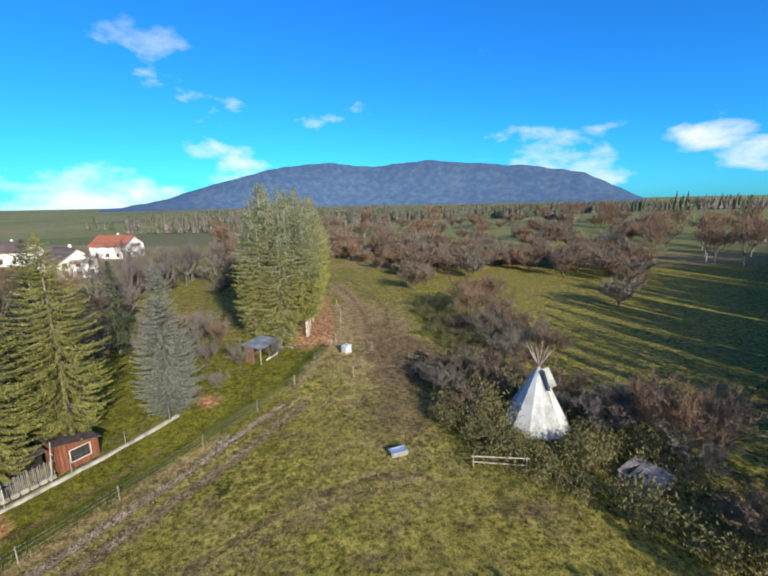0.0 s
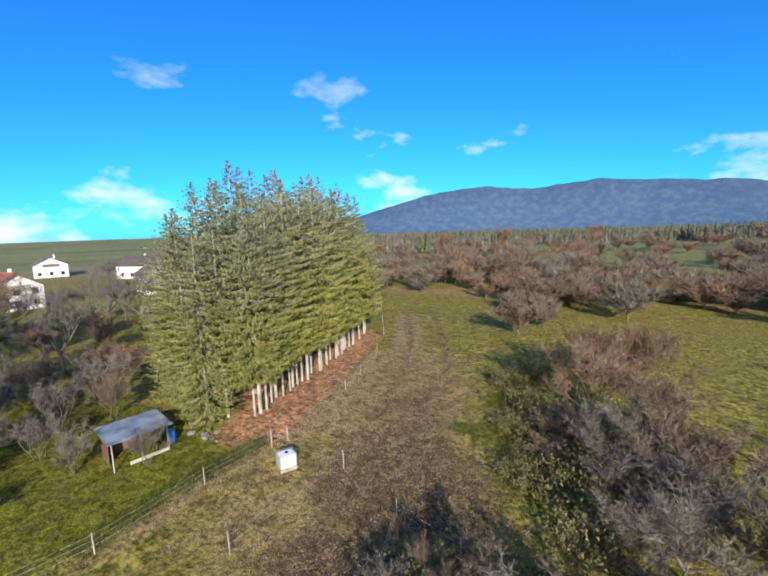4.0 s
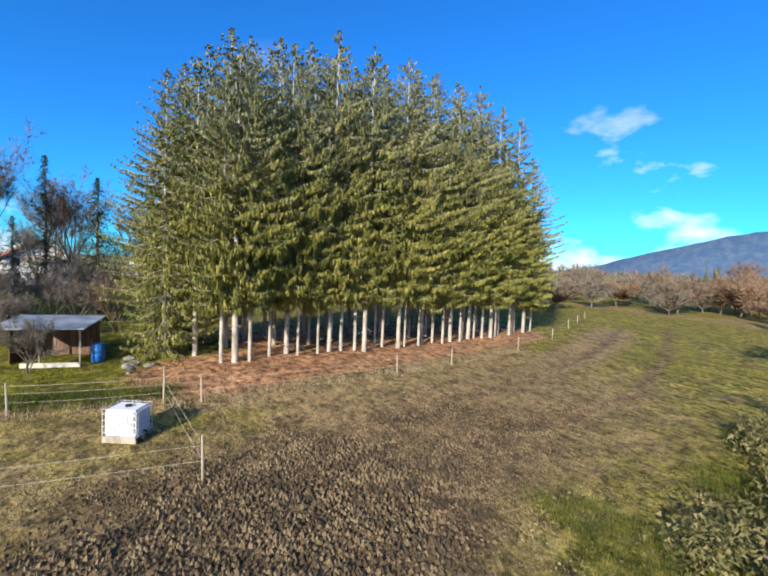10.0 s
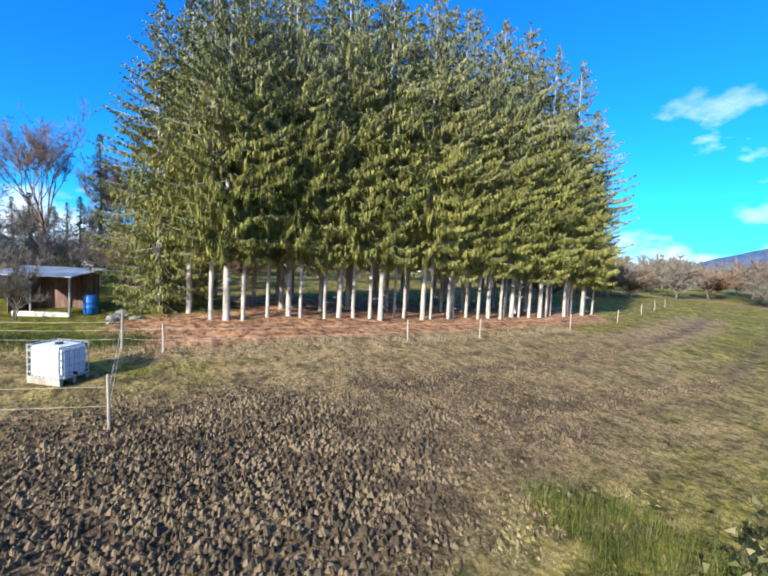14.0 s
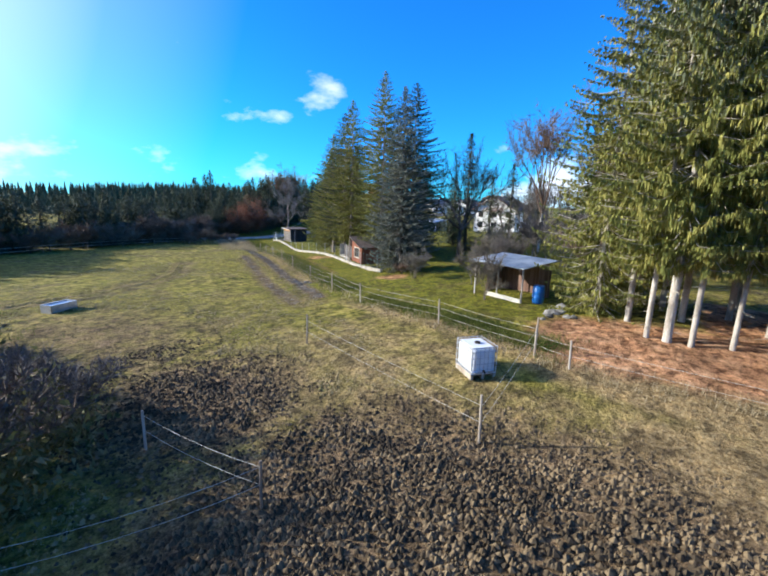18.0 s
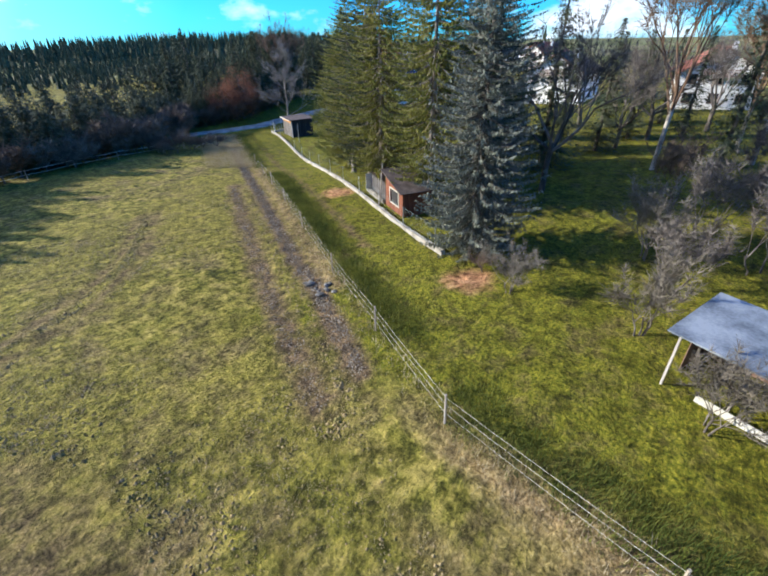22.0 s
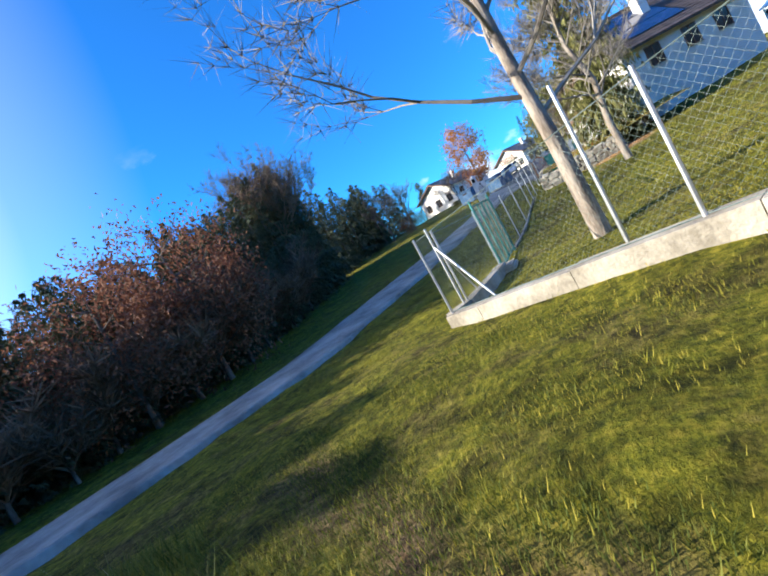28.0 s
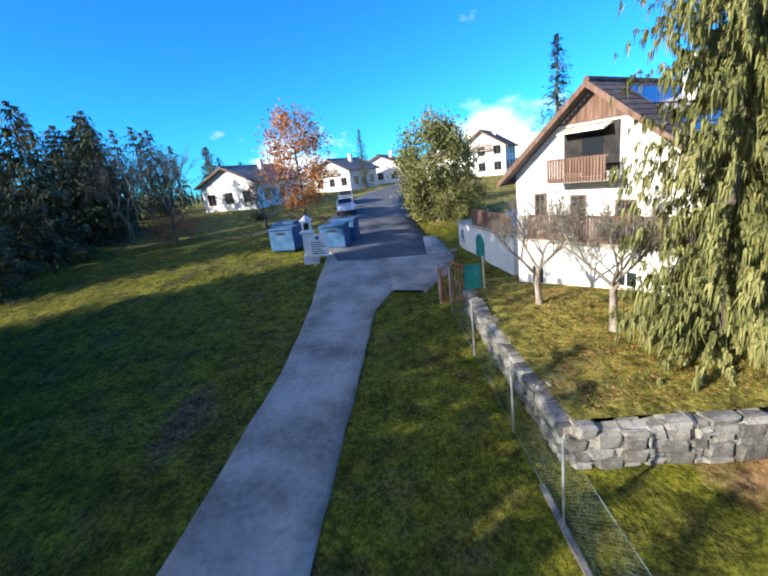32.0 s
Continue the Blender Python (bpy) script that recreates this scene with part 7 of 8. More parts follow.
# ---- houses ----
def window(parent, x, y, z, w, h, turn=0.0, shutter=None):
    """A framed window on a wall that faces local -y (turned about z)."""
    c, s = math.cos(radians(turn)), math.sin(radians(turn))
    win = part("window", Geo().box(-w / 2, -0.02, 0, w / 2, 0.05, h).mesh("window", "glass"), None, parent)
    win.matrix_basis = pose(x, y, z, 0, 0, turn)
    for a in ((-w / 2 - 0.06, -0.05, -0.06, w / 2 + 0.06, 0.0, 0.0), (-w / 2 - 0.06, -0.05, h, w / 2 + 0.06, 0.0, h + 0.06), (-w / 2 - 0.06, -0.05, 0, -w / 2, 0.0, h), (w / 2, -0.05, 0, w / 2 + 0.06, 0.0, h), (-0.025, -0.045, 0, 0.025, 0.0, h)):
        part("frame", Geo().box(*a).mesh("frame", "brown_board" if shutter else "white_plastic"), None, win)
    part("sill", Geo().box(-w / 2 - 0.1, -0.12, -0.1, w / 2 + 0.1, 0.0, -0.065).mesh("sill", "concrete"), None, win)
    return win


def gable_shell(top, W, L, eave, ridge, wall_mat, roof_mat, over=0.5, thick=0.3):
    """Walls and a tiled roof: the gable faces local -y, the house runs back to y = L."""
    for y0, y1 in ((0.0, thick), (L - thick, L)):
        g = Geo()
        n = 0
        ring = [(-W / 2, -0.6), (W / 2, -0.6), (W / 2, eave), (0, ridge), (-W / 2, eave)]
        g.v = [(x, y0, z) for x, z in ring] + [(x, y1, z) for x, z in ring]
        g.f = [(0, 1, 2, 3, 4), (9, 8, 7, 6, 5)] + [(i, i + 5, (i + 1) % 5 + 5, (i + 1) % 5) for i in range(5)]
        part("gable_wall", g.mesh("gable_wall", wall_mat), None, top)
    for x0, x1 in ((-W / 2, -W / 2 + thick), (W / 2 - thick, W / 2)):
        part("side_wall", Geo().box(x0, thick, -0.6, x1, L - thick, eave - 0.05).mesh("side_wall", wall_mat), None, top)
    slope = (ridge - eave) / (W / 2)
    for s in (-1, 1):
        e = W / 2 + over
        roof = part("roof_slope", Geo().slab([(0, -over, ridge + 0.16), (s * e, -over, eave - over * slope + 0.16), (s * e, L + over, eave - over * slope + 0.16), (0, L + over, ridge + 0.16)][::s], 0.14).mesh("roof_slope", roof_mat), None, top)
        rows = 16
        for r in range(rows):
            f0, f1 = r / rows, (r + 1.12) / rows
            x0, x1 = s * e * f0, s * e * min(1.01, f1)
            z0 = ridge + 0.19 - (ridge - eave + over * slope) * f0
            z1 = ridge + 0.215 - (ridge - eave + over * slope) * min(1.01, f1)
            part("tile_course", Geo().slab([(x0, -over - 0.02, z0), (x1, -over - 0.02, z1), (x1, L + over + 0.02, z1), (x0, L + over + 0.02, z0)][::s], 0.03).mesh("tile_course", roof_mat), None, roof)
        part("barge_board", Geo().slab([(0, -over - 0.06, ridge + 0.2), (s * e, -over - 0.06, eave - over * slope + 0.2), (s * e, -over - 0.02, eave - over * slope + 0.2), (0, -over - 0.02, ridge + 0.2)][::s], 0.24).mesh("barge_board", "brown_board"), None, roof)
    part("ridge_cap", Geo().tube([(0, -over, ridge + 0.2), (0, L + over, ridge + 0.2)], 0.12, 8).mesh("ridge_cap", roof_mat), None, top)


def railing(top, name, x0, x1, y, z0, z1, step=0.115, mat="brown_board"):
    rail = part(name, Geo().box(x0, y - 0.05, z1 - 0.08, x1, y + 0.03, z1).mesh(name, mat), None, top, "brown slatted wooden railing")
    part("lower_rail", Geo().box(x0, y - 0.03, z0 + 0.06, x1, y + 0.01, z0 + 0.13).mesh("lower_rail", mat), None, rail)
    k = 0
    while x0 + k * step < x1 - 0.05:
        part("slat", Geo().box(x0 + k * step, y - 0.075, z0, x0 + k * step + 0.085, y - 0.052, z1 - 0.02).mesh("slat", mat), None, rail)
        k += 1
    return rail


def main_house():
    # the gable wall from its garden corner to its street corner
    p, q = Vector((-76.4, -7.2)), Vector((-82.2, -11.3))
    mid, d = (p + q) / 2, (p - q).normalized()
    z = -1.7
    top = thing("house", mid.x, mid.y, z, math.degrees(math.atan2(d.y, d.x)), "white rendered gabled house with brown balconies and dark tiled roof", "house")
    W, eave, ridge = (p - q).length, 4.85, 7.7
    gable_shell(top, W, 9.5, eave, ridge, "plaster", "roof_dark", 0.55)
    for i in range(3):
        part("solar_panel", Geo().slab([(0.5 + i * 1.0, 1.2, ridge - (0.5 + i) * 0.8 + 0.3), (1.4 + i * 1.0, 1.2, ridge - (1.4 + i) * 0.8 + 0.3), (1.4 + i, 5.5, ridge - (1.4 + i) * 0.8 + 0.3), (0.5 + i, 5.5, ridge - (0.5 + i) * 0.8 + 0.3)], 0.05).mesh("solar_panel", "solar"), None, top)
    part("chimney", bevelled("chimney", 1.0, 4.4, 6.4, 1.7, 5.1, 8.6, "plaster", 0.03), None, top)
    part("gable_cladding", Geo().prism([(-1.35, -0.06), (1.35, -0.06), (1.35, -0.004), (-1.35, -0.004)], 6.55, 6.62).mesh("gable_cladding", "brown_board"), None, top)
    clad = Geo()
    for i in range(16):
        x0 = -1.28 + i * 0.16
        hh = 7.66 - 0.82 * max(abs(x0), abs(x0 + 0.15))
        if hh > 6.65:
            clad.box(x0, -0.05, 6.62, x0 + 0.152, -0.004, hh)
    part("gable_boards", clad.mesh("gable_boards", "brown_board"), None, top, "brown upright boards in the gable's peak")
    # near-black plate on the solid wall, painting the recess's shade
    log = part("loggia", Geo().box(-1.2, -0.012, 4.75, 0.95, -0.002, 6.45).mesh("loggia", "dark_void"), None, top, "flat dark panel painting the shade of the balcony recess")
    part("balcony_door", Geo().box(-0.45, -0.03, 4.6, 0.35, -0.014, 6.1).mesh("balcony_door", "glass"), None, log)
    part("awning", Geo().slab([(-1.15, -0.03, 6.42), (0.7, -0.03, 6.42), (0.7, -0.6, 6.25), (-1.15, -0.6, 6.25)], 0.06).mesh("awning", "tape"), None, log, "pale folded awning")
    part("balcony_floor", Geo().box(-1.3, -0.9, 4.45, 1.05, -0.004, 4.57).mesh("balcony_floor", "concrete"), None, top)
    railing(top, "balcony_railing", -1.3, 1.05, -0.9, 4.5, 5.35)
    railing(top, "terrace_railing", -2.0, W / 2 + 0.6, -1.25, 2.35, 3.3)
    part("terrace_floor", Geo().box(-2.6, -1.3, 2.2, W / 2 + 0.6, -0.004, 2.34).mesh("terrace_floor", "concrete"), None, top)
    part("terrace_wall_face", Geo().box(-2.6, -1.2, -0.6, W / 2 + 0.6, -0.95, 2.2).mesh("terrace_wall_face", "plaster"), None, top)
    for x, w, h in ((-2.3, 0.45, 1.0), (-0.6, 0.5, 0.9), (1.2, 0.6, 0.7)):
        window(top, x, -0.004, 2.95, w, h, 0, True)
    window(top, -1.6, -1.204, 0.5, 0.5, 0.7)
    window(top, 1.9, -1.204, 0.9, 0.7, 0.5)
    for y in (2.2, 5.0, 7.4):
        window(top, W / 2 + 0.004, y, 3.0, 1.0, 1.2, 90, True)
        window(top, -W / 2 - 0.004, y, 3.0, 1.0, 1.2, -90, True)


main_house()


def garage():
    a, b = Vector((-82.35, -11.45)), Vector((-89.6, -12.9))
    d = (a - b).normalized()
    z = -1.35
    top = thing("garage", b.x, b.y, z, math.degrees(math.atan2(d.y, d.x)), "white flat-roofed garage wing with a roof terrace", "garage")
    L = (a - b).length - 0.05
    part("front_wall", Geo().box(0, 0, -0.6, L, 0.3, 1.7).mesh("front_wall", "plaster"), None, top)
    part("end_wall", Geo().box(0, 0.3, -0.6, 0.3, 5.5, 1.7).mesh("end_wall", "plaster"), None, top)
    part("back_wall", Geo().box(0.3, 5.2, -0.6, L, 5.5, 1.7).mesh("back_wall", "plaster"), None, top)
    part("flat_roof", Geo().box(-0.08, -0.08, 1.7, L, 5.6, 1.82).mesh("flat_roof", "concrete"), None, top)
    ring = [(0.55, 0)] + [(0.0 + 0.55 * math.cos(radians(a2)), 0.85 + 0.55 * math.sin(radians(a2))) for a2 in range(0, 181, 15)] + [(-0.55, 0)]
    g = Geo()
    n = len(ring)
    g.v = [(x + 3.4, -0.05, zz) for x, zz in ring] + [(x + 3.4, -0.004, zz) for x, zz in ring]
    g.f = [tuple(range(n)), tuple(reversed(range(n, 2 * n)))] + [(i, i + n, (i + 1) % n + n, (i + 1) % n) for i in range(n)]
    part("arched_door", g.mesh("arched_door", "green_wire"), None, top, "dark green arched door")
    window(top, 0.75, -0.004, 0.75, 0.45, 0.6)
    railing(top, "roof_railing", 2.3, L - 0.1, 0.1, 1.82, 2.7, 0.13)
    tub = thing("tarpaulin_heap", b.x + d.x * 4.2, b.y + d.y * 4.2 + 1.6, z + 1.82, 20, "blue tarpaulin over furniture on the roof terrace", "tarpaulin")
    bm = bmesh.new()
    bmesh.ops.create_icosphere(bm, subdivisions=2, radius=1)
    for v in bm.verts:
        v.co = Vector((v.co.x * 0.9, v.co.y * 0.7, max(0, v.co.z) * (0.75 + 0.2 * math.sin(v.co.x * 7))))
    part("cover", bm, "blue_plastic", tub)


garage()


def plain_house(x, y, rz, W, L, eave, ridge, roof, label, z=None, rows=2):
    top = thing("house", x, y, ground_z(x, y) if z is None else z, rz, label, "house", "village houses")
    gable_shell(top, W, L, eave, ridge, "plaster", roof, 0.6)
    for r in range(rows):
        zz = 0.9 + 2.6 * r
        if zz + 1.3 > eave + 0.6:
            break
        for i in range(3):
            window(top, -W / 3 + i * W / 3, -0.004, zz, 1.1, 1.25, 0, True)
        for i in range(3):
            window(top, W / 2 + 0.004, L * (0.2 + 0.3 * i), zz, 1.1, 1.25, 90, True)
            window(top, -W / 2 - 0.004, L * (0.2 + 0.3 * i), zz, 1.1, 1.25, -90, True)
    if ridge - eave > 2:
        railing(top, "balcony_railing", -W / 4, W / 4, -0.6, eave - 0.5, eave + 0.45, 0.16)
        part("balcony_floor", Geo().box(-W / 4, -0.65, eave - 0.65, W / 4, -0.004, eave - 0.5).mesh("balcony_floor", "concrete"), None, top)
    part("chimney", bevelled("chimney", W * 0.12, L * 0.5, ridge - 0.8, W * 0.12 + 0.6, L * 0.5 + 0.6, ridge + 0.9, "plaster", 0.03), None, top)
    return top


plain_house(-116.5, -37.5, 70, 8.5, 11, 3.3, 5.2, "roof_grey", "white house with a low grey roof above the verge")
plain_house(-140.0, -27.5, 60, 8, 9, 3.4, 5.4, "roof_grey", "white house with a grey roof at the end of the street")
plain_house(-152.0, -19.0, 75, 9, 9, 3.6, 5.6, "roof_grey", "low white house beyond the street")
plain_house(-138.0, -1.0, 65, 8, 10, 4.8, 7.4, "roof_red", "white house with an orange-red tiled roof")
plain_house(-148.0, -6.5, 65, 7, 9, 4.4, 6.8, "roof_dark", "pale house with a brown tiled roof")
plain_house(-86.0, 46.0, 100, 10, 12, 5.0, 8.0, "roof_red", "white house with balconies behind the gardens")
plain_house(-100.0, 66.0, 70, 10, 12, 5.0, 8.0, "roof_red", "white house with a red roof behind the gardens")
plain_house(-96.0, 88.0, 80, 10, 13, 5.2, 8.2, "roof_red", "white house with a red roof among bare trees")
plain_house(-84.0, 116.0, 60, 10, 12, 5.0, 8.4, "roof_dark", "white house with a dark roof beyond the grove")
plain_house(-150.0, 106.0, 80, 11, 13, 5, 8, "roof_red", "white house with a red roof in the far village", None, 1)
plain_house(-122.0, 148.0, 95, 11, 14, 5, 8, "roof_dark", "white house with a dark roof in the far village", None, 1)
plain_house(-170.0, 140.0, 60, 11, 13, 5, 8, "roof_grey", "white house with a grey roof in the far village", None, 1)
plain_house(-96.0, 165.0, 85, 12, 14, 5, 8.5, "roof_red", "white house with a red roof in the far village", None, 1)
plain_house(-86.0, 22.0, 90, 10, 12, 5.2, 8.0, "roof_dark", "white house with a brown roof above the lawn")


def conservatory(x, y, rz):
    top = thing("conservatory", x, y, ground_z(x, y), rz, "white framed glass conservatory beside the lawn", "conservatory")
    for i in range(9):
        xx = -4 + i
        part("upright", Geo().box(xx - 0.05, -0.05, -0.3, xx + 0.05, 0.05, 2.3).mesh("upright", "white_plastic"), None, top)
        if i < 8:
            part("pane", Geo().box(xx + 0.05, -0.012, 0.7, xx + 0.95, 0.012, 2.2).mesh("pane", "glass"), None, top)
    part("base_wall", Geo().box(-3.98, -0.1, -0.3, 3.98, 0.1, 0.68).mesh("base_wall", "plaster"), None, top)
    part("back", Geo().box(-4, 2.9, -0.3, 4, 3.1, 2.9).mesh("back", "plaster"), None, top)
    part("roof", Geo().slab([(-4.2, -0.25, 2.42), (4.2, -0.25, 2.42), (4.2, 3.2, 3.05), (-4.2, 3.2, 3.05)], 0.1).mesh("roof", "white_plastic"), None, top)


conservatory(-83.5, 5.5, 60)


# ---- at the end of the track ----
def shrine(x, y):
    z = ground_z(x, y)
    top = thing("wayside_shrine", x, y, z, 5, "white rendered wayside shrine with a stepped head", "shrine")
    part("plinth", bevelled("plinth", -0.42, -0.42, -0.2, 0.42, 0.42, 0.5, "plaster", 0.03), None, top)
    part("shaft", bevelled("shaft", -0.32, -0.32, 0.5, 0.32, 0.32, 1.75, "plaster", 0.03), None, top)
    part("cornice", bevelled("cornice", -0.42, -0.42, 1.75, 0.42, 0.42, 1.86, "plaster", 0.02), None, top)
    part("head", bevelled("head", -0.26, -0.26, 1.86, 0.26, 0.26, 2.45, "plaster", 0.03), None, top)
    # the head is solid; a dark plate paints the hollow's shade
    part("niche", Geo().box(0.262, -0.15, 1.95, 0.268, 0.15, 2.35).mesh("niche", "dark_void"), None, top)
    part("cap", Geo().tube([(0, 0, 2.45), (0, 0, 2.75)], [0.42, 0.05], 4).mesh("cap", "plaster"), None, top)


shrine(-87.2, -22.0)


def notice_board(x, y, rz):
    z = ground_z(x, y)
    top = thing("notice_board", x, y, z, rz, "white notice board with grey lines on two posts", "sign")
    for xx in (-0.4, 0.4):
        part("post", Geo().tube([(xx, 0.06, -0.3), (xx, 0.06, 1.9)], 0.035, 7).mesh("post", "galvanised"), None, top)
    b = part("board", bevelled("board", -0.55, -0.02, 0.6, 0.55, 0.02, 1.85, "white_plastic", 0.01), None, top)
    for i in range(6):
        part("text_bar", Geo().box(-0.42, -0.026, 0.75 + 0.13 * i, 0.42 - 0.12 * (i % 3), -0.022, 0.8 + 0.13 * i).mesh("text_bar", "roof_grey"), None, b)
    part("emblem", Geo().tube([(0.0, -0.022, 1.66), (0.0, -0.028, 1.66)], 0.12, 16).mesh("emblem", "roof_grey"), None, b)


notice_board(-86.2, -21.3, 82)


def container(x, y, rz):
    z = ground_z(x, y)
    top = thing("recycling_container", x, y, z, rz, "dark blue steel recycling container with a flat lid", "container", "recycling containers")
    part("body", bevelled("body", -0.85, -0.65, 0.1, 0.85, 0.65, 1.45, "blue_paint", 0.06), None, top)
    part("lid", bevelled("lid", -0.9, -0.7, 1.455, 0.9, 0.7, 1.6, "blue_paint", 0.04), None, top)
    for sx in (-0.6, 0.6):
        for sy in (-0.5, 0.5):
            part("foot", Geo().tube([(sx, sy, -0.1), (sx, sy, 0.1)], 0.06, 8).mesh("foot", "dark_void"), None, top)
    # dark plate on the closed front paints the opening's shade
    part("slot", Geo().box(-0.3, -0.66, 1.15, 0.3, -0.652, 1.3).mesh("slot", "dark_void"), None, top)


for x, y in ((-90.4, -24.2), (-90.4, -20.9), (-92.4, -20.4), (-92.6, -24.6)):
    container(x, y, 80)


def car(x, y, rz, mat, label):
    z = ground_z(x, y) + 0.17
    top = thing("car", x, y, z, rz, label, "car")
    prof = [(-2.05, 0.35), (-2.1, 0.75), (-1.9, 0.95), (-1.3, 1.0), (-0.75, 1.42), (0.75, 1.45), (1.5, 1.0), (2.0, 0.85), (2.1, 0.4)]
    g = Geo()
    n = len(prof)
    for s, k in ((-0.85, 1), (0.85, 1)):
        g.v += [(x0, s * (1.0 if z0 < 1.05 else 0.8), z0) for x0, z0 in prof]
    g.f = [tuple(range(n)), tuple(reversed(range(n, 2 * n)))] + [(i, i + n, (i + 1) % n + n, (i + 1) % n) for i in range(n)]
    part("body", g.mesh("body", mat), None, top)
    for s in (-1, 1):
        part("side_window", Geo().slab([(-1.05, s * 0.80, 1.1), (1.1, s * 0.80, 1.1), (0.7, s * 0.715, 1.4), (-0.7, s * 0.715, 1.4)], 0.02).mesh("side_window", "glass"), None, top)
    part("windscreen", Geo().slab([(1.44, -0.6, 1.07), (1.44, 0.6, 1.07), (0.86, 0.6, 1.43), (0.86, -0.6, 1.43)], 0.02).mesh("windscreen", "glass"), None, top)
    for xx in (-1.3, 1.3):
        for yy in (-0.8, 0.8):
            w = part("wheel", Geo().tube([(xx, yy - 0.1, 0.31), (xx, yy + 0.1, 0.31)], 0.31, 16).mesh("wheel", "dark_void"), None, top)
            part("rim", Geo().tube([(xx, yy - 0.11, 0.31), (xx, yy + 0.11, 0.31)], 0.18, 12).mesh("rim", "galvanised"), None, w)
    for yy in (-0.6, 0.6):
        part("headlight", bevelled("headlight", 2.02, yy - 0.15, 0.62, 2.1, yy + 0.15, 0.76, "white_plastic", 0.02), None, top)


car(-104.5, -21.6, 8, "galvanised", "silver car parked at the street's edge")
car(-112.0, -22.3, 8, "roof_grey", "dark grey car parked at the street's edge")

plant("copper_maple", COPPER, -99.5, -24.6, 1.05, 1.05, None, "small maple still holding orange-copper leaves", "tree")
plant("bare_tree", BARE[1], -97.5, -27.5, 0.62, 0.75, None, "slender leafless tree on the verge", "tree")
plant("yew", YEW, -97.6, -13.2, 1.35, 1.05, None, "broad golden-green yew bush", "shrub")
plant("yew", YEW, -95.8, -11.8, 0.8, 0.9, None, "dense green yew bush", "shrub")
plant("yew", YEW, -106.0, -31.0, 0.35, 0.35, None, "small round clipped bush", "shrub")
plant("columnar_fir", SLIM, -108.0, 0.5, 1.7, 0.5, None, "slim dark garden fir behind the house", "tree")
plant("columnar_fir", SLIM, -131.0, -21.0, 0.9, 0.6, None, "dark conifer beside the street", "tree")


def garden_gate():
    x, y = -79.9, -15.2
    top = thing("garden_gate", x, y, ground_z(x, y), 97, "rust-red and green metal garden gate leaf", "gate")
    part("red_leaf", Geo().tube([(0, 0, 0.05), (0, 0, 1.5), (0.5, 0.05, 1.75), (0.95, 0.1, 1.5), (0.95, 0.1, 0.05), (0, 0, 0.05)], 0.06, 7).mesh("red_leaf", "rust"), None, top)
    for i in range(5):
        part("bar", Geo().tube([(0.16 * (i + 1), 0.017 * (i + 1), 0.05), (0.16 * (i + 1), 0.017 * (i + 1), 1.55)], 0.02, 5).mesh("bar", "rust"), None, top)
    part("green_panel", bevelled("green_panel", 1.0, 0.08, 0.1, 1.75, 0.13, 1.5, "green_wire", 0.015), None, top)
    for xx in (-0.08, 1.85):
        part("post", Geo().tube([(xx, 0.05, -0.3), (xx, 0.05, 1.8)], 0.05, 7).mesh("post", "pole_wood"), None, top)


garden_gate()
rocks("boulder", -88.5, -14.4, 12, 0.9, 0.35, 12, "stone", "pale boulder edging the driveway")


# ---- grass, reeds and clods ----
def tufts(name, places, seed, h, spread, blades, mat, width, label):
    r2, g = random.Random(seed), Geo()
    for x, y in places:
        z = ground_z(x, y) + 0.09 * noise.noise((x * 0.5, y * 0.5, 0)) - 0.03
        for _ in range(blades):
            bx, by = x + r2.gauss(0, spread), y + r2.gauss(0, spread)
            a, hh = r2.uniform(0, 6.3), h * r2.uniform(0.5, 1.4)
            ln = r2.uniform(0.15, 0.8) * hh
            c, s = math.cos(a), math.sin(a)
            g.tri((bx - s * width, by + c * width, z), (bx + s * width, by - c * width, z), (bx + c * ln, by + s * ln, z + hh))
    tagged(new(name, g.mesh(name, mat)), label, "grass", kind="stuff")


def strip(r2, n, lo, hi, side0, side1):
    out = []
    for _ in range(n):
        s, d = r2.uniform(lo, hi), r2.uniform(side0, side1)
        out.append(wall_point(s, d))
    return out


r3 = random.Random(21)
tufts("tall_grass", [(r3.gauss(12.0, 2.8), r3.gauss(33.0, 4.0)) for _ in range(2400)], 10, 0.34, 0.25, 10, "weed", 0.012, "rank dark weeds round the tipi")
weeds = [(r3.uniform(4.0, 12.5), r3.uniform(58, 80)) for _ in range(5200)]
tufts("tall_grass", [(x, y) for x, y in weeds if noise.noise((x * 0.3, y * 0.3, 4)) > 0.25 - 0.09 * (x - 6)], 9, 0.24, 0.2, 12, "weed", 0.008, "green weeds and rank grass beside the thicket")
tufts("tall_grass", strip(r3, 900, 32, 58, -6.3, -5.2), 8, 0.3, 0.2, 12, "weed", 0.007, "rank green grass along the edge of the bank")
tufts("grass", strip(r3, 17000, 3, 64, -7.0, -0.3), 1, 0.058, 0.13, 8, "grass_blade", 0.0038, "short green winter grass on the strip beside the wall")
tufts("grass", strip(r3, 15000, 41, 59, -6.0, -0.3), 11, 0.04, 0.1, 11, "weed", 0.004, "short thick grass on the strip near the barn")
tufts("grass", [(r3.uniform(-82, -50), r3.uniform(-18.4, -13.6)) for _ in range(7500)] + [(r3.uniform(-82, -50), r3.uniform(-30, -22.8)) for _ in range(4000)], 2, 0.075, 0.13, 9, "grass_blade", 0.005, "short green grass on the verges of the track")
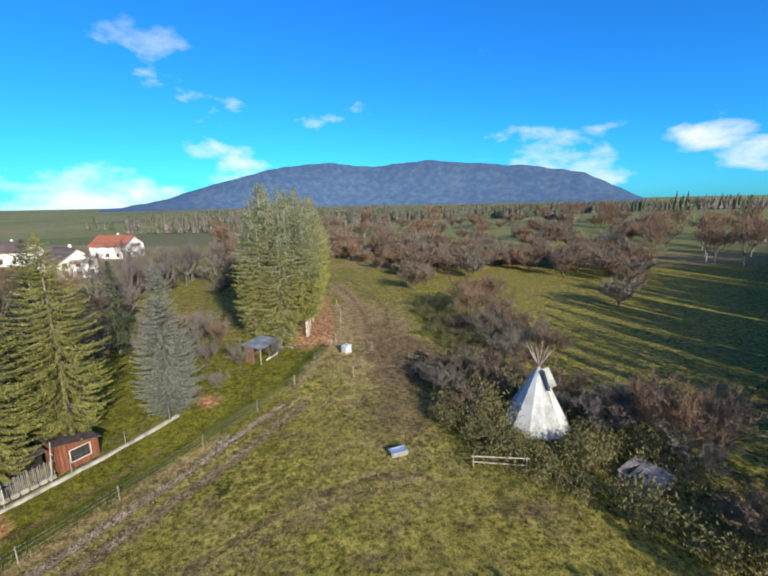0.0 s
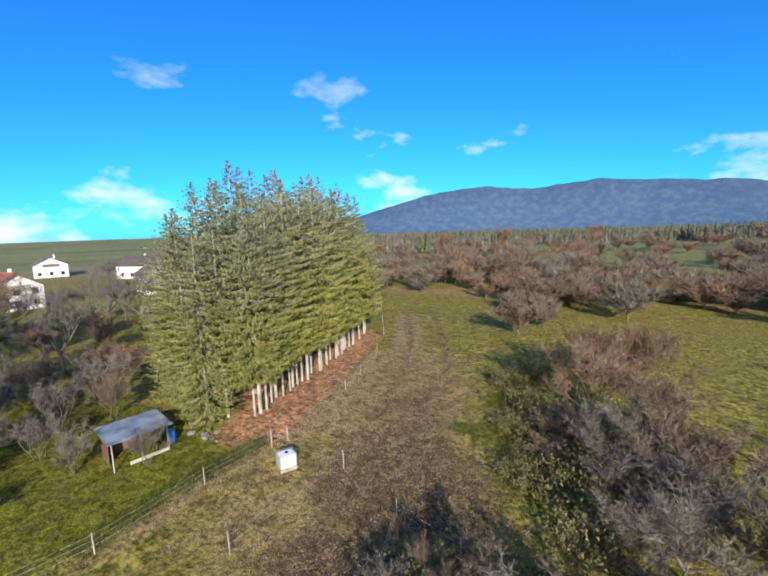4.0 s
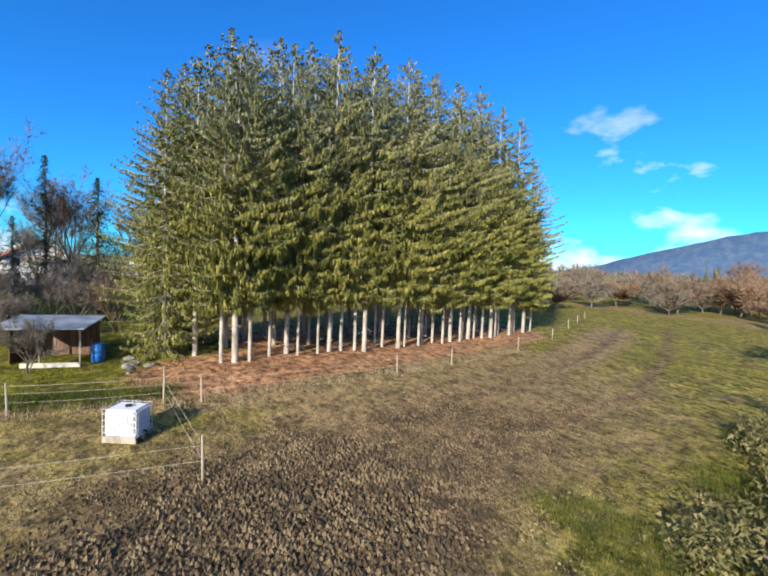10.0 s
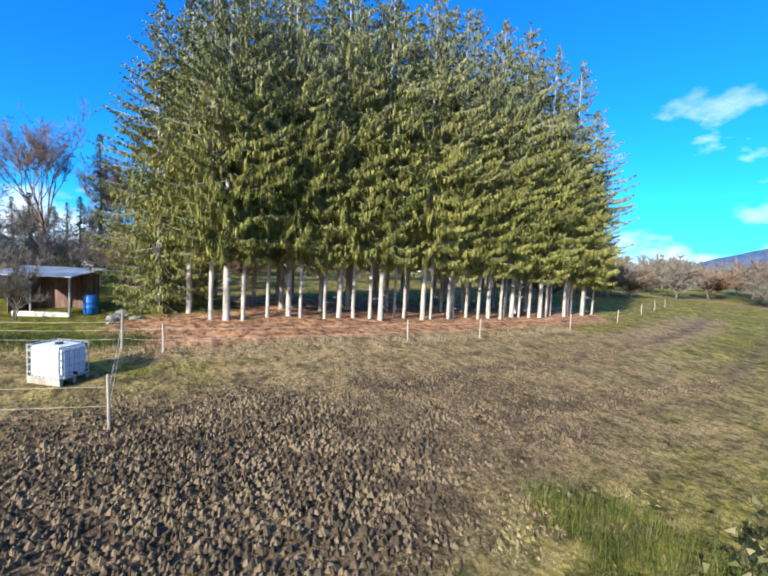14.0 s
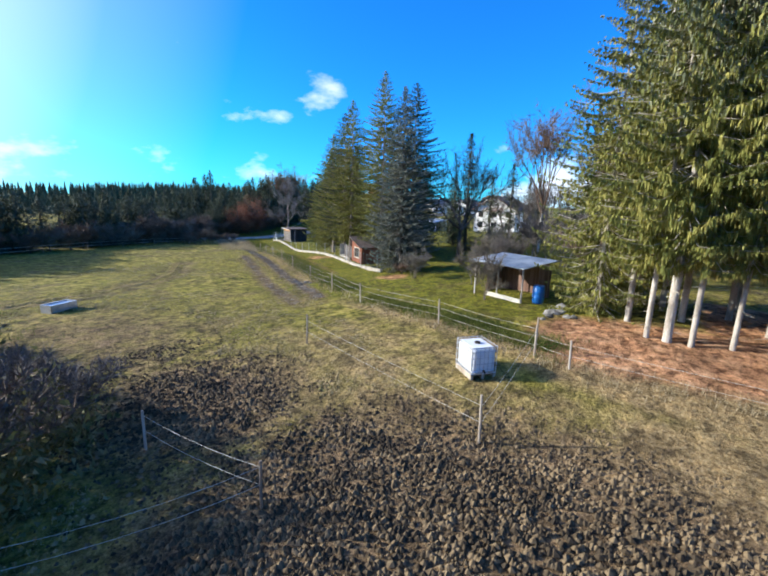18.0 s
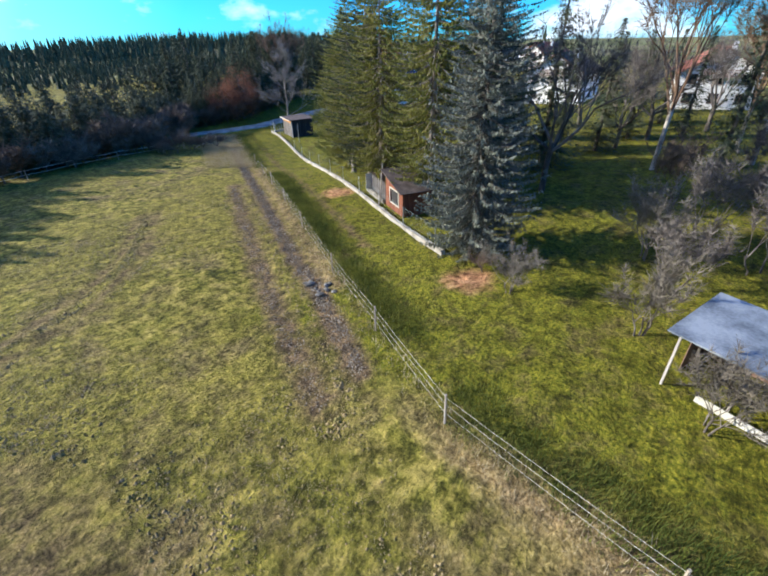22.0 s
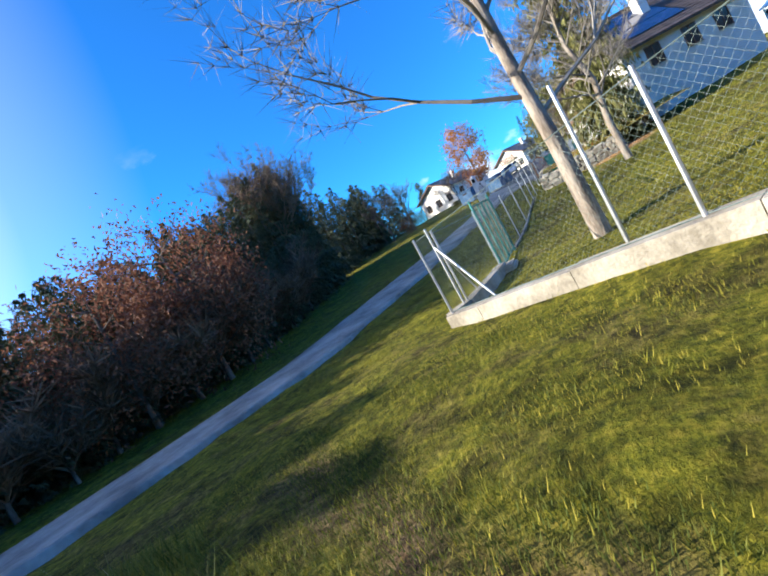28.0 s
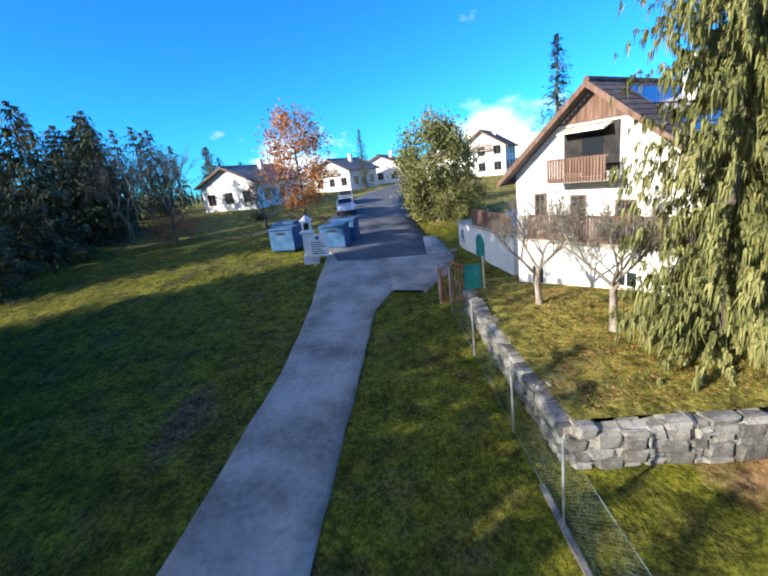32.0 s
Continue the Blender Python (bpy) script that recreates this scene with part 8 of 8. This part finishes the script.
tufts("grass", [(r3.uniform(-64, -45), r3.uniform(-12.8, -2)) for _ in range(3600)], 5, 0.075, 0.13, 9, "grass_blade", 0.005, "short grass in the fenced garden")
tufts("tall_grass", strip(r3, 2400, 33, 58, -11.5, -6.2), 3, 0.45, 0.3, 12, "straw", 0.005, "tall pale dead grass along the bank")
tufts("tall_grass", [(p[0] + r3.gauss(0, 0.35), p[1] + r3.gauss(0, 0.35)) for p in spread_posts(FENCE + FENCE_N[1:5], 0.12)], 4, 0.28, 0.15, 7, "straw", 0.008, "dry straw-coloured grass under the fence")
GREEN_EDGE = [(x - 1.0, y + 0.5) for x, y in FENCE[1:]]
tufts("tall_grass", [(p[0] + r3.gauss(0, 0.5), p[1] + r3.gauss(0, 0.5)) for p in spread_posts(GREEN_EDGE, 0.012) if noise.noise((p[0] * 0.45, p[1] * 0.45, 2)) > -0.35], 6, 0.2, 0.22, 14, "weed", 0.011, "lush green weeds along the fence")


def clods(name, places, seed, size, mat, label):
    r2, g = random.Random(seed), Geo()
    for x, y in places:
        s = size * r2.uniform(0.4, 1.3)
        z = ground_z(x, y) + 0.09 * noise.noise((x * 0.5, y * 0.5, 0)) - 0.08
        k = len(g.v)
        ring = [(x + s * r2.uniform(0.7, 1.2) * math.cos(a), y + s * r2.uniform(0.7, 1.2) * math.sin(a), z) for a in (0, 1.26, 2.51, 3.77, 5.03)]
        g.v += ring + [(x + r2.uniform(-.3, .3) * s, y + r2.uniform(-.3, .3) * s, z + 0.05 + s * r2.uniform(0.15, 0.65))]
        g.f += [(k + i, k + (i + 1) % 5, k + 5) for i in range(5)]
    tagged(new(name, g.mesh(name, mat)), label, "mud", kind="stuff")


def muddy(r2, n):
    out = []
    while len(out) < n:
        x, y = r2.uniform(-9, 10), r2.uniform(41, 80)
        if zones(x, y)[0] > r2.uniform(0.1, 0.9):
            out.append((x, y))
    return out


clods("clods", muddy(r3, 18000), 1, 0.085, "clod", "dark trodden mud clods in the paddock")
clods("clods", [(p[0] + r3.gauss(0, 0.35), p[1] + r3.gauss(0, 0.35)) for p in spread_posts(RUT_A, 0.008)] + [(p[0] + r3.gauss(0, 0.3), p[1] + r3.gauss(0, 0.3)) for p in spread_posts(RUT_B, 0.016)], 2, 0.036, "rubble", "dark churned earth in the ruts")


def paddock(r2, n):
    """Places over the open paddock, thinner where the turf is smooth."""
    out = []
    while len(out) < n:
        x, y = r2.uniform(-24, 15), r2.uniform(14, 96)
        side = (x + 20.4) * -0.866 + (y - 37.7) * 0.5
        edge = float(np.interp(y, [p[1] for p in FENCE + FENCE_N[1:]], [p[0] for p in FENCE + FENCE_N[1:]]))
        near = math.exp(-((y - 52) / 26) ** 2)
        if x > edge + 0.6 and side < -8 and zones(x, y)[0] < 0.35 and noise.noise((x * 0.16, y * 0.16, 9)) + 0.25 > r2.uniform(0, 1.0 - 0.55 * near):
            out.append((x, y))
    return out


clods("tussocks", paddock(r3, 46000), 3, 0.10, "tussock", "trodden grass tussocks all over the paddock")
tufts("grass", paddock(r3, 9000), 7, 0.12, 0.1, 8, "straw", 0.004, "pale dead grass between the tussocks")


def fallen_leaves(n, seed):
    """Leaves strewn over the terrace lawn, heaped under the thuja."""
    r2, g = random.Random(seed), Geo()
    for _ in range(n):
        x, y = r2.uniform(-78.5, -70.9), r2.uniform(-13.3, -7.5)
        z = lawn_z(x, y) + 0.03
        a, s = r2.uniform(0, 6.3), r2.uniform(0.03, 0.07)
        g.tri((x, y, z), (x + s * math.cos(a), y + s * math.sin(a), z + r2.uniform(0, 0.03)), (x + s * math.cos(a + 1.2), y + s * math.sin(a + 1.2), z + r2.uniform(0, 0.03)))
    tagged(new("fallen_leaves", g.mesh("fallen_leaves", "leaf_orange")), "fallen brown leaves strewn over the lawn", "leaves", kind="stuff")


fallen_leaves(2600, 4)
